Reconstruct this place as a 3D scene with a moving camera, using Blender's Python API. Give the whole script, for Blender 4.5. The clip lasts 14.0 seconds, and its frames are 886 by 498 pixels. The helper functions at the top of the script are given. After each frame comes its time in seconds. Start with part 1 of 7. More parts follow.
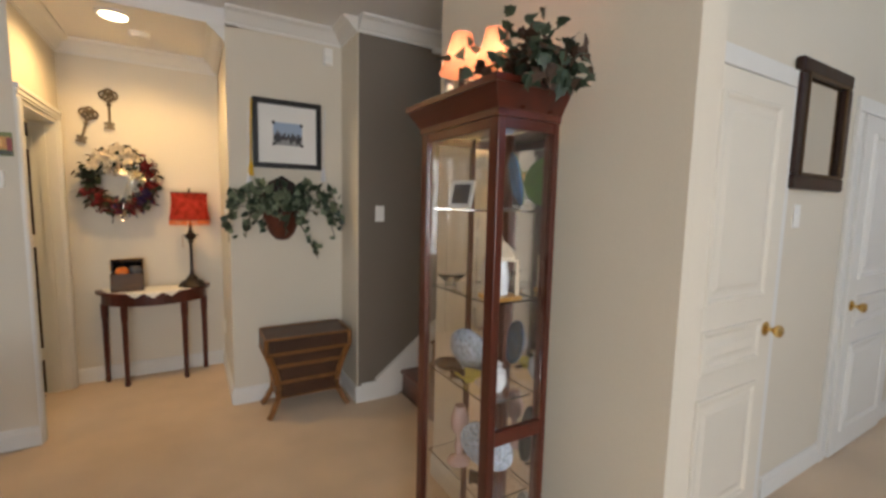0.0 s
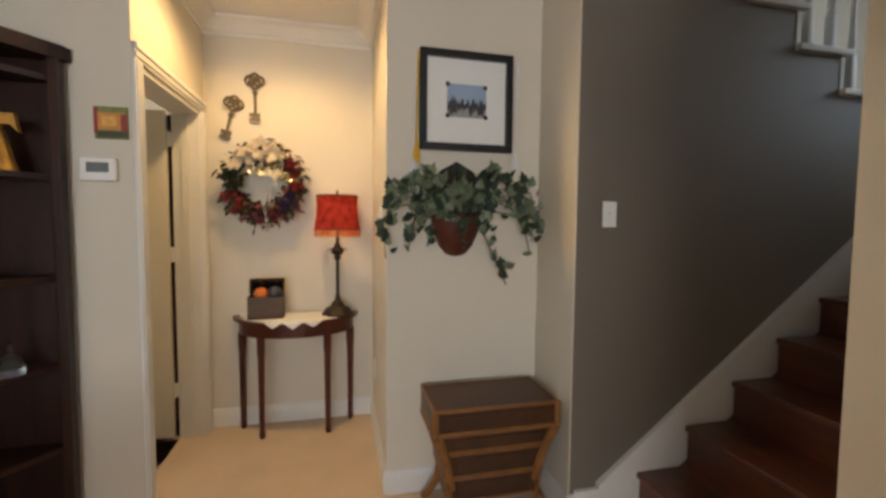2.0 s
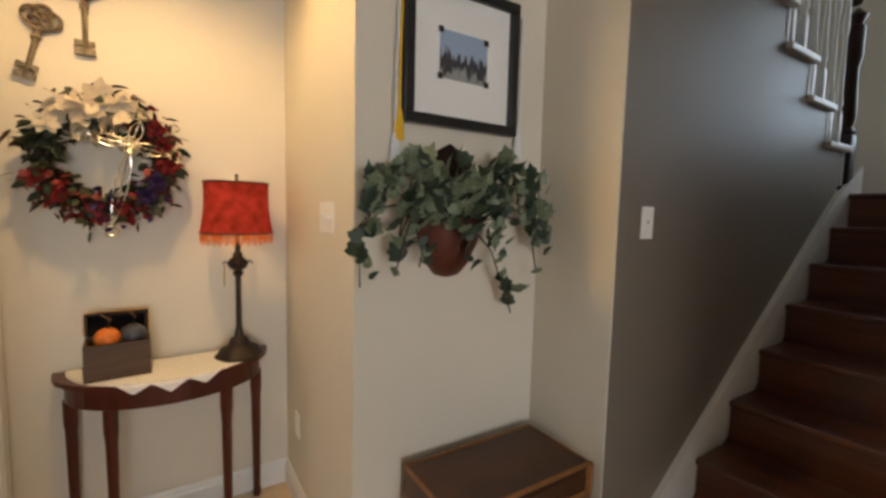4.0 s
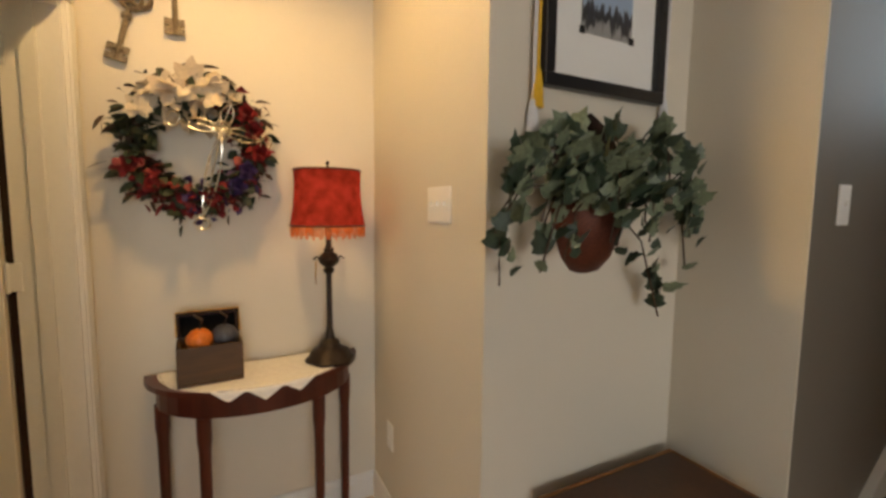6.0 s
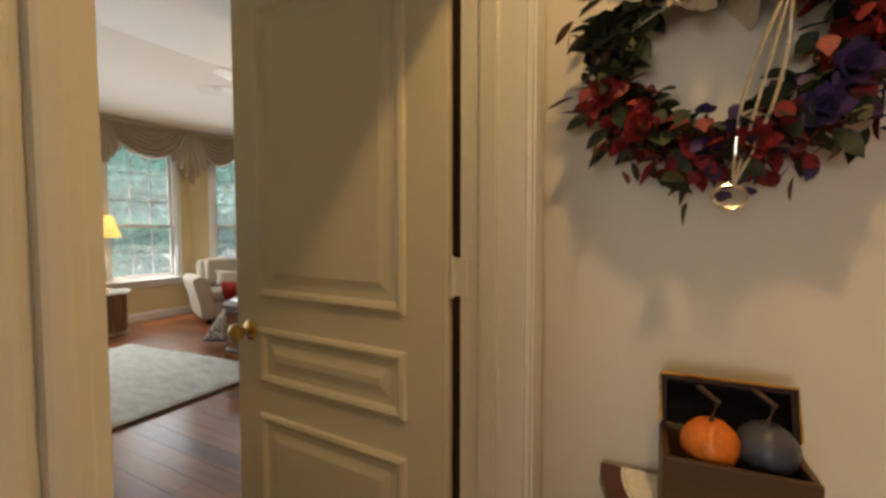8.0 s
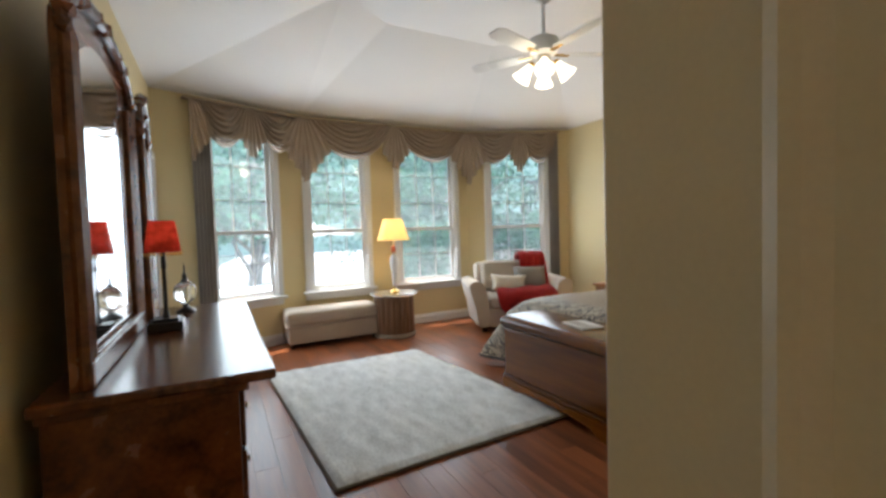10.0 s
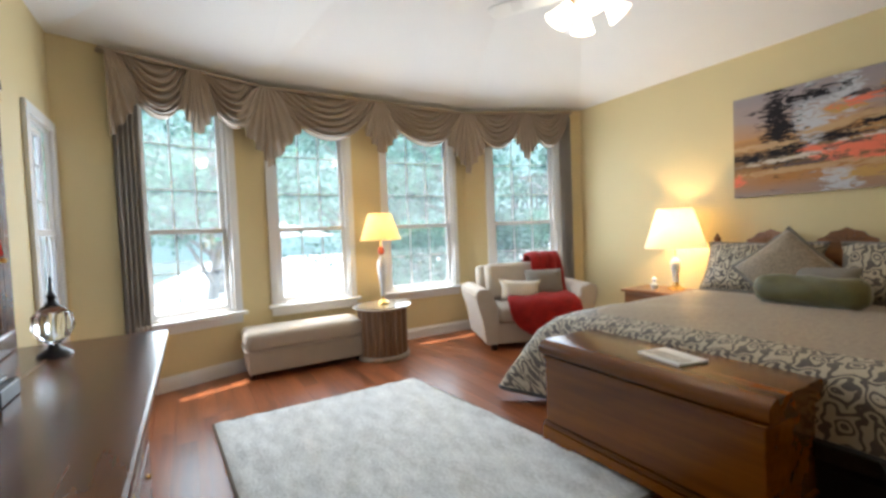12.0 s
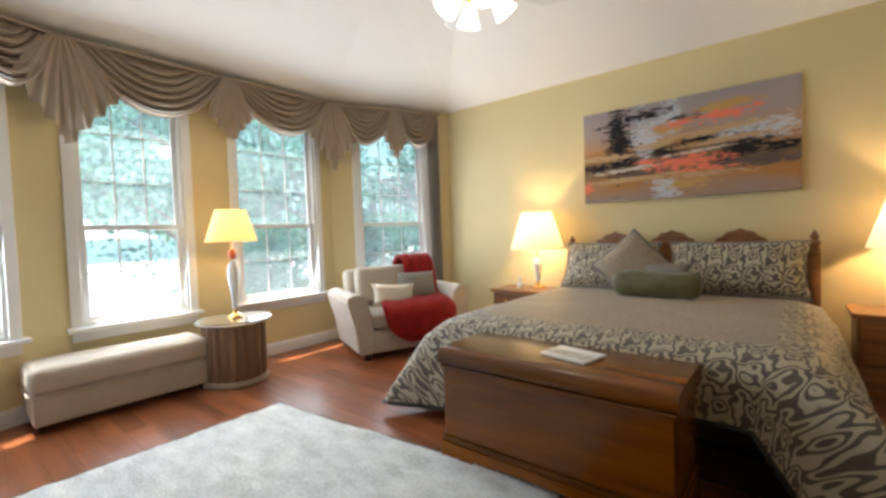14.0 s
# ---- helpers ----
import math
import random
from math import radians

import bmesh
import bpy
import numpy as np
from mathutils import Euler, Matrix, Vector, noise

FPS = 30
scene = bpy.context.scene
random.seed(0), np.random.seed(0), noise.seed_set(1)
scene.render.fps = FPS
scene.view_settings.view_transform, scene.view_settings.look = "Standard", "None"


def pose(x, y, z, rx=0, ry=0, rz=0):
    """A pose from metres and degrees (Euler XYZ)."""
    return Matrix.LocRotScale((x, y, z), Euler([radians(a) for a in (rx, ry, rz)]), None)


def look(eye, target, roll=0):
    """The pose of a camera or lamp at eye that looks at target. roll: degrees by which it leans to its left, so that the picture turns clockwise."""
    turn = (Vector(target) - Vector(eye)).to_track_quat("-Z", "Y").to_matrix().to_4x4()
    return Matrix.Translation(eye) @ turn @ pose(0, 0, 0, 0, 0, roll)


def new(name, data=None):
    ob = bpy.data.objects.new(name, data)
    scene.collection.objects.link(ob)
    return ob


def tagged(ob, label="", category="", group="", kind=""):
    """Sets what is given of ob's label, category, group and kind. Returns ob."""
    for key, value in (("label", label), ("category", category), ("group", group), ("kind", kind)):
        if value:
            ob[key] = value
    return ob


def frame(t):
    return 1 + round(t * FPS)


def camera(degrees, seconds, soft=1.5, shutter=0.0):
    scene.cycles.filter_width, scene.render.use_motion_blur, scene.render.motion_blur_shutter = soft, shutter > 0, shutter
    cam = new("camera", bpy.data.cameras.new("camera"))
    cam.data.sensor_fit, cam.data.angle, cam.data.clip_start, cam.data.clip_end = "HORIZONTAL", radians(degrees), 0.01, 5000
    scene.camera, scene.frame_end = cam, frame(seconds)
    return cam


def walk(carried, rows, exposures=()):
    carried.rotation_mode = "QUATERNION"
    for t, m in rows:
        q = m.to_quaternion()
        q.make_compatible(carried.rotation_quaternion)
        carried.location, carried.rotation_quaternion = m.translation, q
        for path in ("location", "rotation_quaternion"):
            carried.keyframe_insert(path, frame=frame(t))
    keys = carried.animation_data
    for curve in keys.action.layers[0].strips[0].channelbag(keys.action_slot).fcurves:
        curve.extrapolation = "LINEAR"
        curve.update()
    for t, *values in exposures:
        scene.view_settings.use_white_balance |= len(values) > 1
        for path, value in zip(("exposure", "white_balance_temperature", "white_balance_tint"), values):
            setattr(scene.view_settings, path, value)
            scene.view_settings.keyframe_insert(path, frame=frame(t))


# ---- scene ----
cam = camera(91.8, 14.0, soft=3.0)
PATH = [
    (0, (0.862, 0.586, 1.489), (1.875, 2.298, 1.282), 1.3),
    (0.5, (0.934, 0.81, 1.462), (1.725, 2.637, 1.269), 1.4),
    (1, (0.891, 1.093, 1.468), (1.564, 2.966, 1.267), 1.2),
    (1.5, (0.879, 1.41, 1.447), (1.416, 3.328, 1.269), 0.7),
    (2, (0.89, 1.83, 1.363), (1.351, 3.773, 1.244), 0.5),
    (2.5, (0.755, 2.065, 1.434), (1.391, 3.953, 1.256), 0.8),
    (3, (0.733, 2.31, 1.426), (1.564, 4.122, 1.26), 1.0),
    (5.5, (0.433, 2.855, 1.446), (1.616, 4.453, 1.228), 1.9),
    (6, (0.492, 2.963, 1.387), (1.392, 4.74, 1.202), 0.6),
    (6.5, (0.526, 3.131, 1.352), (1.077, 5.046, 1.185), 0.0),
    (7, (0.475, 3.402, 1.295), (0.633, 5.393, 1.19), 0.7),
    (7.5, (0.458, 3.666, 1.28), (0.028, 5.617, 1.181), -0.0),
    (8, (0.335, 3.869, 1.272), (-0.616, 5.626, 1.175), 0.0),
    (8.5, (0.154, 4.088, 1.251), (-1.228, 5.532, 1.189), 1.3),
    (9, (-0.085, 4.255, 1.255), (-1.73, 5.389, 1.171), -0.4),
    (11.5, (-1.473, 4.728, 1.21), (-3.275, 5.593, 1.134), -2.0),
    (12, (-1.631, 4.765, 1.202), (-3.353, 5.779, 1.13), -2.2),
    (12.5, (-1.782, 4.798, 1.217), (-3.398, 5.972, 1.134), -2.2),
    (13, (-1.881, 4.822, 1.183), (-3.377, 6.149, 1.116), -2.3),
    (13.5, (-1.956, 4.797, 1.172), (-3.328, 6.251, 1.105), -2.2),
    (14, (-1.992, 4.771, 1.174), (-3.268, 6.31, 1.099), -1.9),
]
EXPOSURES = [(0, 1.65, 6350, 10), (4, 1.65, 6400, 10), (6.5, 1.5, 7000, 10), (7.5, 1.4, 7300, 10), (8.0, 1.25, 7100, 10), (9, 1.2, 6400, 10), (10.4, 1.4, 6300, 10), (11.5, 1.6, 6200, 10), (14, 1.7, 6350, 10)]
walk(cam, [(t, look(e, g, r)) for t, e, g, r in PATH], EXPOSURES)

# ---- world, sun, large lights ----
world = bpy.data.worlds.new("world")
scene.world = world
world.use_nodes = True
_wn = world.node_tree.nodes
_sky = _wn.new("ShaderNodeTexSky")
_sky.sky_type, _sky.sun_disc = "NISHITA", False
_sky.sun_elevation, _sky.sun_rotation = radians(77.5), radians(246)
world.node_tree.links.new(_sky.outputs[0], _wn["Background"].inputs[0])
_wn["Background"].inputs[1].default_value = 0.13
sun = new("sun", bpy.data.lights.new("sun", "SUN"))
sun.data.energy, sun.data.angle, sun.data.color = 4.2, radians(0.6), (1, 0.95, 0.88)
sun.matrix_world = look((-9.2, 4.58, 16), (-6, 6, 0))


def area(name, eye, target, w, h, power, colour):
    ob = new(name, bpy.data.lights.new(name, "AREA"))
    ob.data.shape, ob.data.size, ob.data.size_y = "RECTANGLE", w, h
    ob.data.energy, ob.data.color = power * 0.24, colour
    ob.matrix_world = look(eye, target)
    return ob


def bulb(name, place, power, colour, radius=0.03):
    ob = new(name, bpy.data.lights.new(name, "POINT"))
    ob.data.energy, ob.data.color, ob.data.shadow_soft_size = power * 0.28, colour, radius
    ob.location = place
    return ob


DAY = (0.82, 0.92, 1.0)
WARM = (1.0, 0.72, 0.40)
# daylight standing in the window openings
area("window_light_b", (-6.02, 5.85, 1.45), (-3, 5.85, 1.1), 0.8, 1.7, 33, DAY)
area("window_light_c", (-6.02, 7.15, 1.45), (-3, 7.15, 1.1), 0.8, 1.7, 33, DAY)
area("window_light_a", (-5.82, 4.82, 1.45), (-3, 5.8, 1.1), 0.7, 1.7, 28, DAY)
area("window_light_d", (-5.70, 8.42, 1.45), (-3, 7.2, 1.1), 0.7, 1.7, 25, DAY)
area("living_window_light", (-0.25, -3.3, 1.5), (0.2, 0, 1.35), 2.2, 1.8, 142, (0.96, 0.97, 0.98))
area("stair_window_light", (5.9, 3.0, 2.9), (3.0, 3.2, 1.5), 1.0, 1.4, 24, DAY)


# ---- materials ----
def mat(name, colour, rough=0.5, metal=0.0, vary=0.12, scale=6.0, fine=120.0, bump=0.05, coat=0.0, spec=0.5, glow=None, stretch=(1, 1, 1), sheen=0.0):
    """Two scales of noise on colour, roughness and relief."""
    m = bpy.data.materials.new(name)
    m.use_nodes = True
    n, l = m.node_tree.nodes, m.node_tree.links
    b = n["Principled BSDF"]
    tc = n.new("ShaderNodeTexCoord")
    mp = n.new("ShaderNodeMapping")
    mp.inputs["Scale"].default_value = stretch
    l.new(tc.outputs["Object"], mp.inputs[0])
    big, small = n.new("ShaderNodeTexNoise"), n.new("ShaderNodeTexNoise")
    big.inputs["Scale"].default_value, big.inputs["Detail"].default_value = scale, 4
    small.inputs["Scale"].default_value, small.inputs["Detail"].default_value = fine, 3
    l.new(mp.outputs[0], big.inputs[0])
    l.new(mp.outputs[0], small.inputs[0])
    mix = n.new("ShaderNodeMath")
    mix.operation = "MULTIPLY_ADD"
    l.new(small.outputs[0], mix.inputs[0])
    mix.inputs[1].default_value = 0.5
    half = n.new("ShaderNodeMath")
    half.operation = "MULTIPLY"
    l.new(big.outputs[0], half.inputs[0])
    half.inputs[1].default_value = 0.5
    l.new(half.outputs[0], mix.inputs[2])
    ramp = n.new("ShaderNodeValToRGB")
    lo, hi = [c * (1 - vary) for c in colour], [min(1, c * (1 + vary)) for c in colour]
    ramp.color_ramp.elements[0].position, ramp.color_ramp.elements[1].position = 0.3, 0.7
    ramp.color_ramp.elements[0].color, ramp.color_ramp.elements[1].color = (*lo, 1), (*hi, 1)
    l.new(mix.outputs[0], ramp.inputs[0])
    l.new(ramp.outputs[0], b.inputs["Base Color"])
    rr = n.new("ShaderNodeMapRange")
    rr.inputs[3].default_value, rr.inputs[4].default_value = max(0.02, rough - 0.08), min(1, rough + 0.08)
    l.new(big.outputs[0], rr.inputs[0])
    l.new(rr.outputs[0], b.inputs["Roughness"])
    b.inputs["Metallic"].default_value = metal
    b.inputs["Coat Weight"].default_value = coat
    b.inputs["Specular IOR Level"].default_value = spec
    b.inputs["Sheen Weight"].default_value = sheen
    if bump:
        bp = n.new("ShaderNodeBump")
        bp.inputs["Strength"].default_value, bp.inputs["Distance"].default_value = bump, 0.004
        l.new(mix.outputs[0], bp.inputs["Height"])
        l.new(bp.outputs[0], b.inputs["Normal"])
    if glow:
        b.inputs["Emission Color"].default_value = (*glow[:3], 1)
        b.inputs["Emission Strength"].default_value = glow[3]
    return m


def wood(name, dark, light, rough=0.35, grain=14.0, axis=0, coat=0.15, per_piece=0.0, spec=0.5):
    """Streaked wood; axis is the way of the grain."""
    m = bpy.data.materials.new(name)
    m.use_nodes = True
    n, l = m.node_tree.nodes, m.node_tree.links
    b = n["Principled BSDF"]
    tc, mp = n.new("ShaderNodeTexCoord"), n.new("ShaderNodeMapping")
    s = [grain, grain, grain]
    s[axis] = grain * 0.08
    mp.inputs["Scale"].default_value = s
    l.new(tc.outputs["Object"], mp.inputs[0])
    info = n.new("ShaderNodeObjectInfo")
    add = n.new("ShaderNodeVectorMath")
    add.operation = "ADD"
    scl = n.new("ShaderNodeMath")
    scl.operation = "MULTIPLY"
    scl.inputs[1].default_value = 37.0
    l.new(info.outputs["Random"], scl.inputs[0])
    l.new(mp.outputs[0], add.inputs[0])
    l.new(scl.outputs[0], add.inputs[1])
    a, f = n.new("ShaderNodeTexNoise"), n.new("ShaderNodeTexNoise")
    a.inputs["Scale"].default_value, a.inputs["Detail"].default_value, a.inputs["Distortion"].default_value = 1.0, 5, 0.6
    f.inputs["Scale"].default_value, f.inputs["Detail"].default_value = 7.0, 4
    l.new(add.outputs[0], a.inputs[0])
    l.new(add.outputs[0], f.inputs[0])
    mx = n.new("ShaderNodeMath")
    mx.operation = "MULTIPLY_ADD"
    mx.inputs[1].default_value = 0.35
    l.new(f.outputs[0], mx.inputs[0])
    l.new(a.outputs[0], mx.inputs[2])
    pp = n.new("ShaderNodeMath")
    pp.operation = "MULTIPLY_ADD"
    pp.inputs[1].default_value = per_piece
    l.new(info.outputs["Random"], pp.inputs[0])
    l.new(mx.outputs[0], pp.inputs[2])
    ramp = n.new("ShaderNodeValToRGB")
    ramp.color_ramp.elements[0].position, ramp.color_ramp.elements[1].position = 0.42, 0.92 + per_piece
    ramp.color_ramp.elements[0].color, ramp.color_ramp.elements[1].color = (*dark, 1), (*light, 1)
    l.new(pp.outputs[0], ramp.inputs[0])
    l.new(ramp.outputs[0], b.inputs["Base Color"])
    rr = n.new("ShaderNodeMapRange")
    rr.inputs[3].default_value, rr.inputs[4].default_value = rough - 0.07, rough + 0.12
    l.new(a.outputs[0], rr.inputs[0])
    l.new(rr.outputs[0], b.inputs["Roughness"])
    b.inputs["Coat Weight"].default_value, b.inputs["Coat Roughness"].default_value = coat, 0.15
    b.inputs["Specular IOR Level"].default_value = spec
    bp = n.new("ShaderNodeBump")
    bp.inputs["Strength"].default_value, bp.inputs["Distance"].default_value = 0.12, 0.002
    l.new(mx.outputs[0], bp.inputs["Height"])
    l.new(bp.outputs[0], b.inputs["Normal"])
    return m


def glass(name, tint=(1, 1, 1), rough=0.0):
    m = bpy.data.materials.new(name)
    m.use_nodes = True
    b = m.node_tree.nodes["Principled BSDF"]
    b.inputs["Base Color"].default_value = (*tint, 1)
    b.inputs["Roughness"].default_value = rough
    b.inputs["Transmission Weight"].default_value = 1.0
    b.inputs["IOR"].default_value = 1.45
    return m


def glare_veil_glass(name, veil):
    """Window glass with a pale translucent veil mixed in to stand for glare and haze."""
    m = glass(name)
    n, l = m.node_tree.nodes, m.node_tree.links
    t, mx = n.new("ShaderNodeBsdfTranslucent"), n.new("ShaderNodeMixShader")
    t.inputs[0].default_value = (0.86, 0.95, 1.0, 1)
    ns, mr = n.new("ShaderNodeTexNoise"), n.new("ShaderNodeMapRange")
    ns.inputs["Scale"].default_value = 3.0
    mr.inputs[3].default_value, mr.inputs[4].default_value = veil * 0.6, veil * 1.4
    l.new(ns.outputs[0], mr.inputs[0])
    l.new(mr.outputs[0], mx.inputs[0])
    l.new(n["Principled BSDF"].outputs[0], mx.inputs[1])
    l.new(t.outputs[0], mx.inputs[2])
    l.new(mx.outputs[0], n["Material Output"].inputs[0])
    return m


def thin_cloth(name, colour, through_light=0.5, vary=0.2, scale=14.0):
    """A shade's cloth: part diffuse, part translucent."""
    m = bpy.data.materials.new(name)
    m.use_nodes = True
    n, l = m.node_tree.nodes, m.node_tree.links
    out = n["Material Output"]
    n.remove(n["Principled BSDF"])
    d, t, mx = n.new("ShaderNodeBsdfDiffuse"), n.new("ShaderNodeBsdfTranslucent"), n.new("ShaderNodeMixShader")
    tc, ns, rp = n.new("ShaderNodeTexCoord"), n.new("ShaderNodeTexNoise"), n.new("ShaderNodeValToRGB")
    ns.inputs["Scale"].default_value, ns.inputs["Detail"].default_value = scale, 5
    l.new(tc.outputs["Object"], ns.inputs[0])
    l.new(ns.outputs[0], rp.inputs[0])
    rp.color_ramp.elements[0].position, rp.color_ramp.elements[1].position = 0.3, 0.7
    rp.color_ramp.elements[0].color = (*[c * (1 - vary) for c in colour], 1)
    rp.color_ramp.elements[1].color = (*[min(1, c * (1 + vary)) for c in colour], 1)
    l.new(rp.outputs[0], d.inputs[0])
    l.new(rp.outputs[0], t.inputs[0])
    mx.inputs[0].default_value = through_light
    l.new(d.outputs[0], mx.inputs[1])
    l.new(t.outputs[0], mx.inputs[2])
    l.new(mx.outputs[0], out.inputs[0])
    return m


WALL_HALL = mat("wall_paint_hall", (0.67, 0.617, 0.52), 0.62, vary=0.03, scale=1.5, fine=160, bump=0.10)
WALL_GREY = mat("wall_paint_grey", (0.175, 0.148, 0.118), 0.45, vary=0.05, scale=1.2, fine=150, bump=0.10)
WALL_BED = mat("wall_paint_bedroom", (0.63, 0.52, 0.285), 0.6, vary=0.03, scale=1.5, fine=160, bump=0.10)
CEILING = mat("ceiling_paint", (0.78, 0.77, 0.76), 0.8, vary=0.02, scale=2, fine=200, bump=0.12)
TRIM = mat("white_trim_paint", (0.74, 0.73, 0.70), 0.38, vary=0.03, scale=5, fine=90, bump=0.03)
DOOR_PAINT = mat("door_paint", (0.74, 0.69, 0.595), 0.42, vary=0.04, scale=4, fine=180, bump=0.10)
CARPET = mat("beige_carpet", (0.63, 0.48, 0.325), 0.95, vary=0.2, scale=2.2, fine=420, bump=0.7, spec=0.1, sheen=0.3)
PLASTIC = mat("white_plastic", (0.84, 0.83, 0.80), 0.35, vary=0.03, bump=0.01)
BRASS = mat("brass", (0.72, 0.50, 0.20), 0.22, 1.0, vary=0.1, bump=0.02)
DARK_GAP = mat("dark_shadow_gap", (0.01, 0.008, 0.006), 0.9)
STAIR_WOOD = wood("stair_wood", (0.042, 0.012, 0.006), (0.165, 0.047, 0.020), 0.3, 10, 1, 0.35)
FLOOR_WOOD = wood("floor_wood", (0.085, 0.023, 0.008), (0.31, 0.098, 0.034), 0.30, 9, 0, 0.08, 0.22, spec=0.4)
MAHOGANY = wood("mahogany", (0.045, 0.0075, 0.0035), (0.100, 0.0165, 0.007), 0.28, 12, 2, 0.2, spec=0.4)
DARK_WOOD = wood("dark_wood", (0.010, 0.004, 0.0025), (0.036, 0.011, 0.005), 0.38, 14, 2, 0.04, spec=0.3)
MAHOGANY_ACROSS = wood("mahogany_across", (0.045, 0.0075, 0.0035), (0.100, 0.0165, 0.007), 0.28, 12, 1, 0.2, spec=0.4)
GLASS = glass("clear_glass")


# ---- building helpers ----
def part(name, bm, material, parent=None, label="", smooth=False):
    me = bpy.data.meshes.new(name)
    bmesh.ops.recalc_face_normals(bm, faces=bm.faces)
    bm.to_mesh(me)
    bm.free()
    me.materials.append(material)
    if smooth:
        me.polygons.foreach_set("use_smooth", [True] * len(me.polygons))
        if smooth != "all":
            me.set_sharp_from_angle(angle=radians(40))
    ob = new(name, me)
    if parent is not None:
        ob.parent = parent
    if label:
        ob["label"] = label
    return ob


def thing(name, label, category, x=0, y=0, z=0, rz=0, group="", kind=""):
    ob = new(name)
    ob.empty_display_size = 0.1
    ob.matrix_basis = pose(x, y, z, 0, 0, rz)
    return tagged(ob, label, category, group, kind)


def box(bm, x0, y0, z0, x1, y1, z1, bevel=0.0, seg=2):
    r = bmesh.ops.create_cube(bm, size=1)
    vs = r["verts"]
    for v in vs:
        v.co = Vector(((x0 + x1) / 2 + v.co.x * (x1 - x0), (y0 + y1) / 2 + v.co.y * (y1 - y0), (z0 + z1) / 2 + v.co.z * (z1 - z0)))
    if bevel:
        es = list({e for v in vs for e in v.link_edges})
        bmesh.ops.bevel(bm, geom=es, offset=bevel, segments=seg, affect="EDGES", profile=0.5)
    return bm


def boxes(*rows, bevel=0.0):
    bm = bmesh.new()
    for r in rows:
        box(bm, *r, bevel=bevel)
    return bm


def lathe(bm, profile, n=20, cx=0, cy=0, squash=1.0, wobble=None):
    """A turned solid from (radius, height) pairs."""
    rings = []
    for r, z in profile:
        ring = []
        for i in range(n):
            a = 2 * math.pi * i / n
            k = r * (wobble(a, z) if wobble else 1)
            ring.append(bm.verts.new((cx + k * math.cos(a), cy + k * squash * math.sin(a), z)))
        rings.append(ring)
    for p, q in zip(rings, rings[1:]):
        for i in range(n):
            j = (i + 1) % n
            bm.faces.new((p[i], p[j], q[j], q[i]))
    if profile[0][0] > 1e-5:
        bm.faces.new(rings[0][::-1])
    if profile[-1][0] > 1e-5:
        bm.faces.new(rings[-1])
    bmesh.ops.remove_doubles(bm, verts=[v for r in (rings[0], rings[-1]) for v in r], dist=1e-6)
    return bm


def prism(bm, outline, z0, z1, axis=2):
    """An upright slab from a closed outline; axis 1 lays the outline in x, z and thickens it along y."""
    def at(p, h):
        return (p[0], p[1], h) if axis == 2 else ((p[0], h, p[1]) if axis == 1 else (h, p[0], p[1]))
    a = [bm.verts.new(at(p, z0)) for p in outline]
    b = [bm.verts.new(at(p, z1)) for p in outline]
    bm.faces.new(a[::-1])
    bm.faces.new(b)
    for i in range(len(a)):
        j = (i + 1) % len(a)
        bm.faces.new((a[i], a[j], b[j], b[i]))
    return bm


def tube(bm, pts, radius, n=8, taper=None):
    """A round rod along points."""
    pts = [Vector(p) for p in pts]
    rings = []
    up = Vector((0, 0, 1))
    for i, p in enumerate(pts):
        d = (pts[min(i + 1, len(pts) - 1)] - pts[max(i - 1, 0)]).normalized()
        s = d.cross(up)
        if s.length < 1e-3:
            s = d.cross(Vector((0, 1, 0)))
        s.normalize()
        u = s.cross(d).normalized()
        r = radius if taper is None else radius + (taper - radius) * i / max(1, len(pts) - 1)
        rings.append([bm.verts.new(p + r * (math.cos(2 * math.pi * k / n) * s + math.sin(2 * math.pi * k / n) * u)) for k in range(n)])
    for a, b in zip(rings, rings[1:]):
        for k in range(n):
            j = (k + 1) % n
            bm.faces.new((a[k], a[j], b[j], b[k]))
    bm.faces.new(rings[0][::-1])
    bm.faces.new(rings[-1])
    return bm


def moved(bm, m):
    bmesh.ops.transform(bm, matrix=m, verts=bm.verts)
    return bm


def along(p, q):
    """The pose whose x runs from p to q on the floor; y points to the left of that way."""
    return pose(p[0], p[1], 0, 0, 0, math.degrees(math.atan2(q[1] - p[1], q[0] - p[0])))


def wall(name, p, q, height, thick, material, holes=(), z0=0.0, label=""):
    """A wall whose inner face runs from p to q, thickened to the right of that way; holes as (s0, s1, z0, z1)."""
    length = math.dist(p, q)
    bm = bmesh.new()
    s = 0.0
    for a, b, lo, hi in sorted(holes):
        if a > s:
            box(bm, s, -thick, z0, a, 0, height)
        if lo > z0:
            box(bm, a, -thick, z0, b, 0, lo)
        if hi < height:
            box(bm, a, -thick, hi, b, 0, height)
        s = b
    if s < length:
        box(bm, s, -thick, z0, length, 0, height)
    ob = part(name, moved(bm, along(p, q)), material)
    return tagged(ob, label or "painted plaster wall", "wall", kind="structure")


def baseboard(name, p, q, material=None, h=0.12, t=0.016):
    """A moulded baseboard along the inner side of a wall from p to q (to the left of that way)."""
    L = math.dist(p, q)
    bm = prism(bmesh.new(), [(0, 0), (t, 0), (t, h * 0.72), (t * 0.75, h * 0.8), (t * 0.75, h * 0.88), (t * 0.3, h), (0, h)], 0, L, axis=0)
    ob = part(name, moved(bm, along(p, q)), material or TRIM)
    return tagged(ob, "white moulded baseboard", "baseboard", kind="structure")


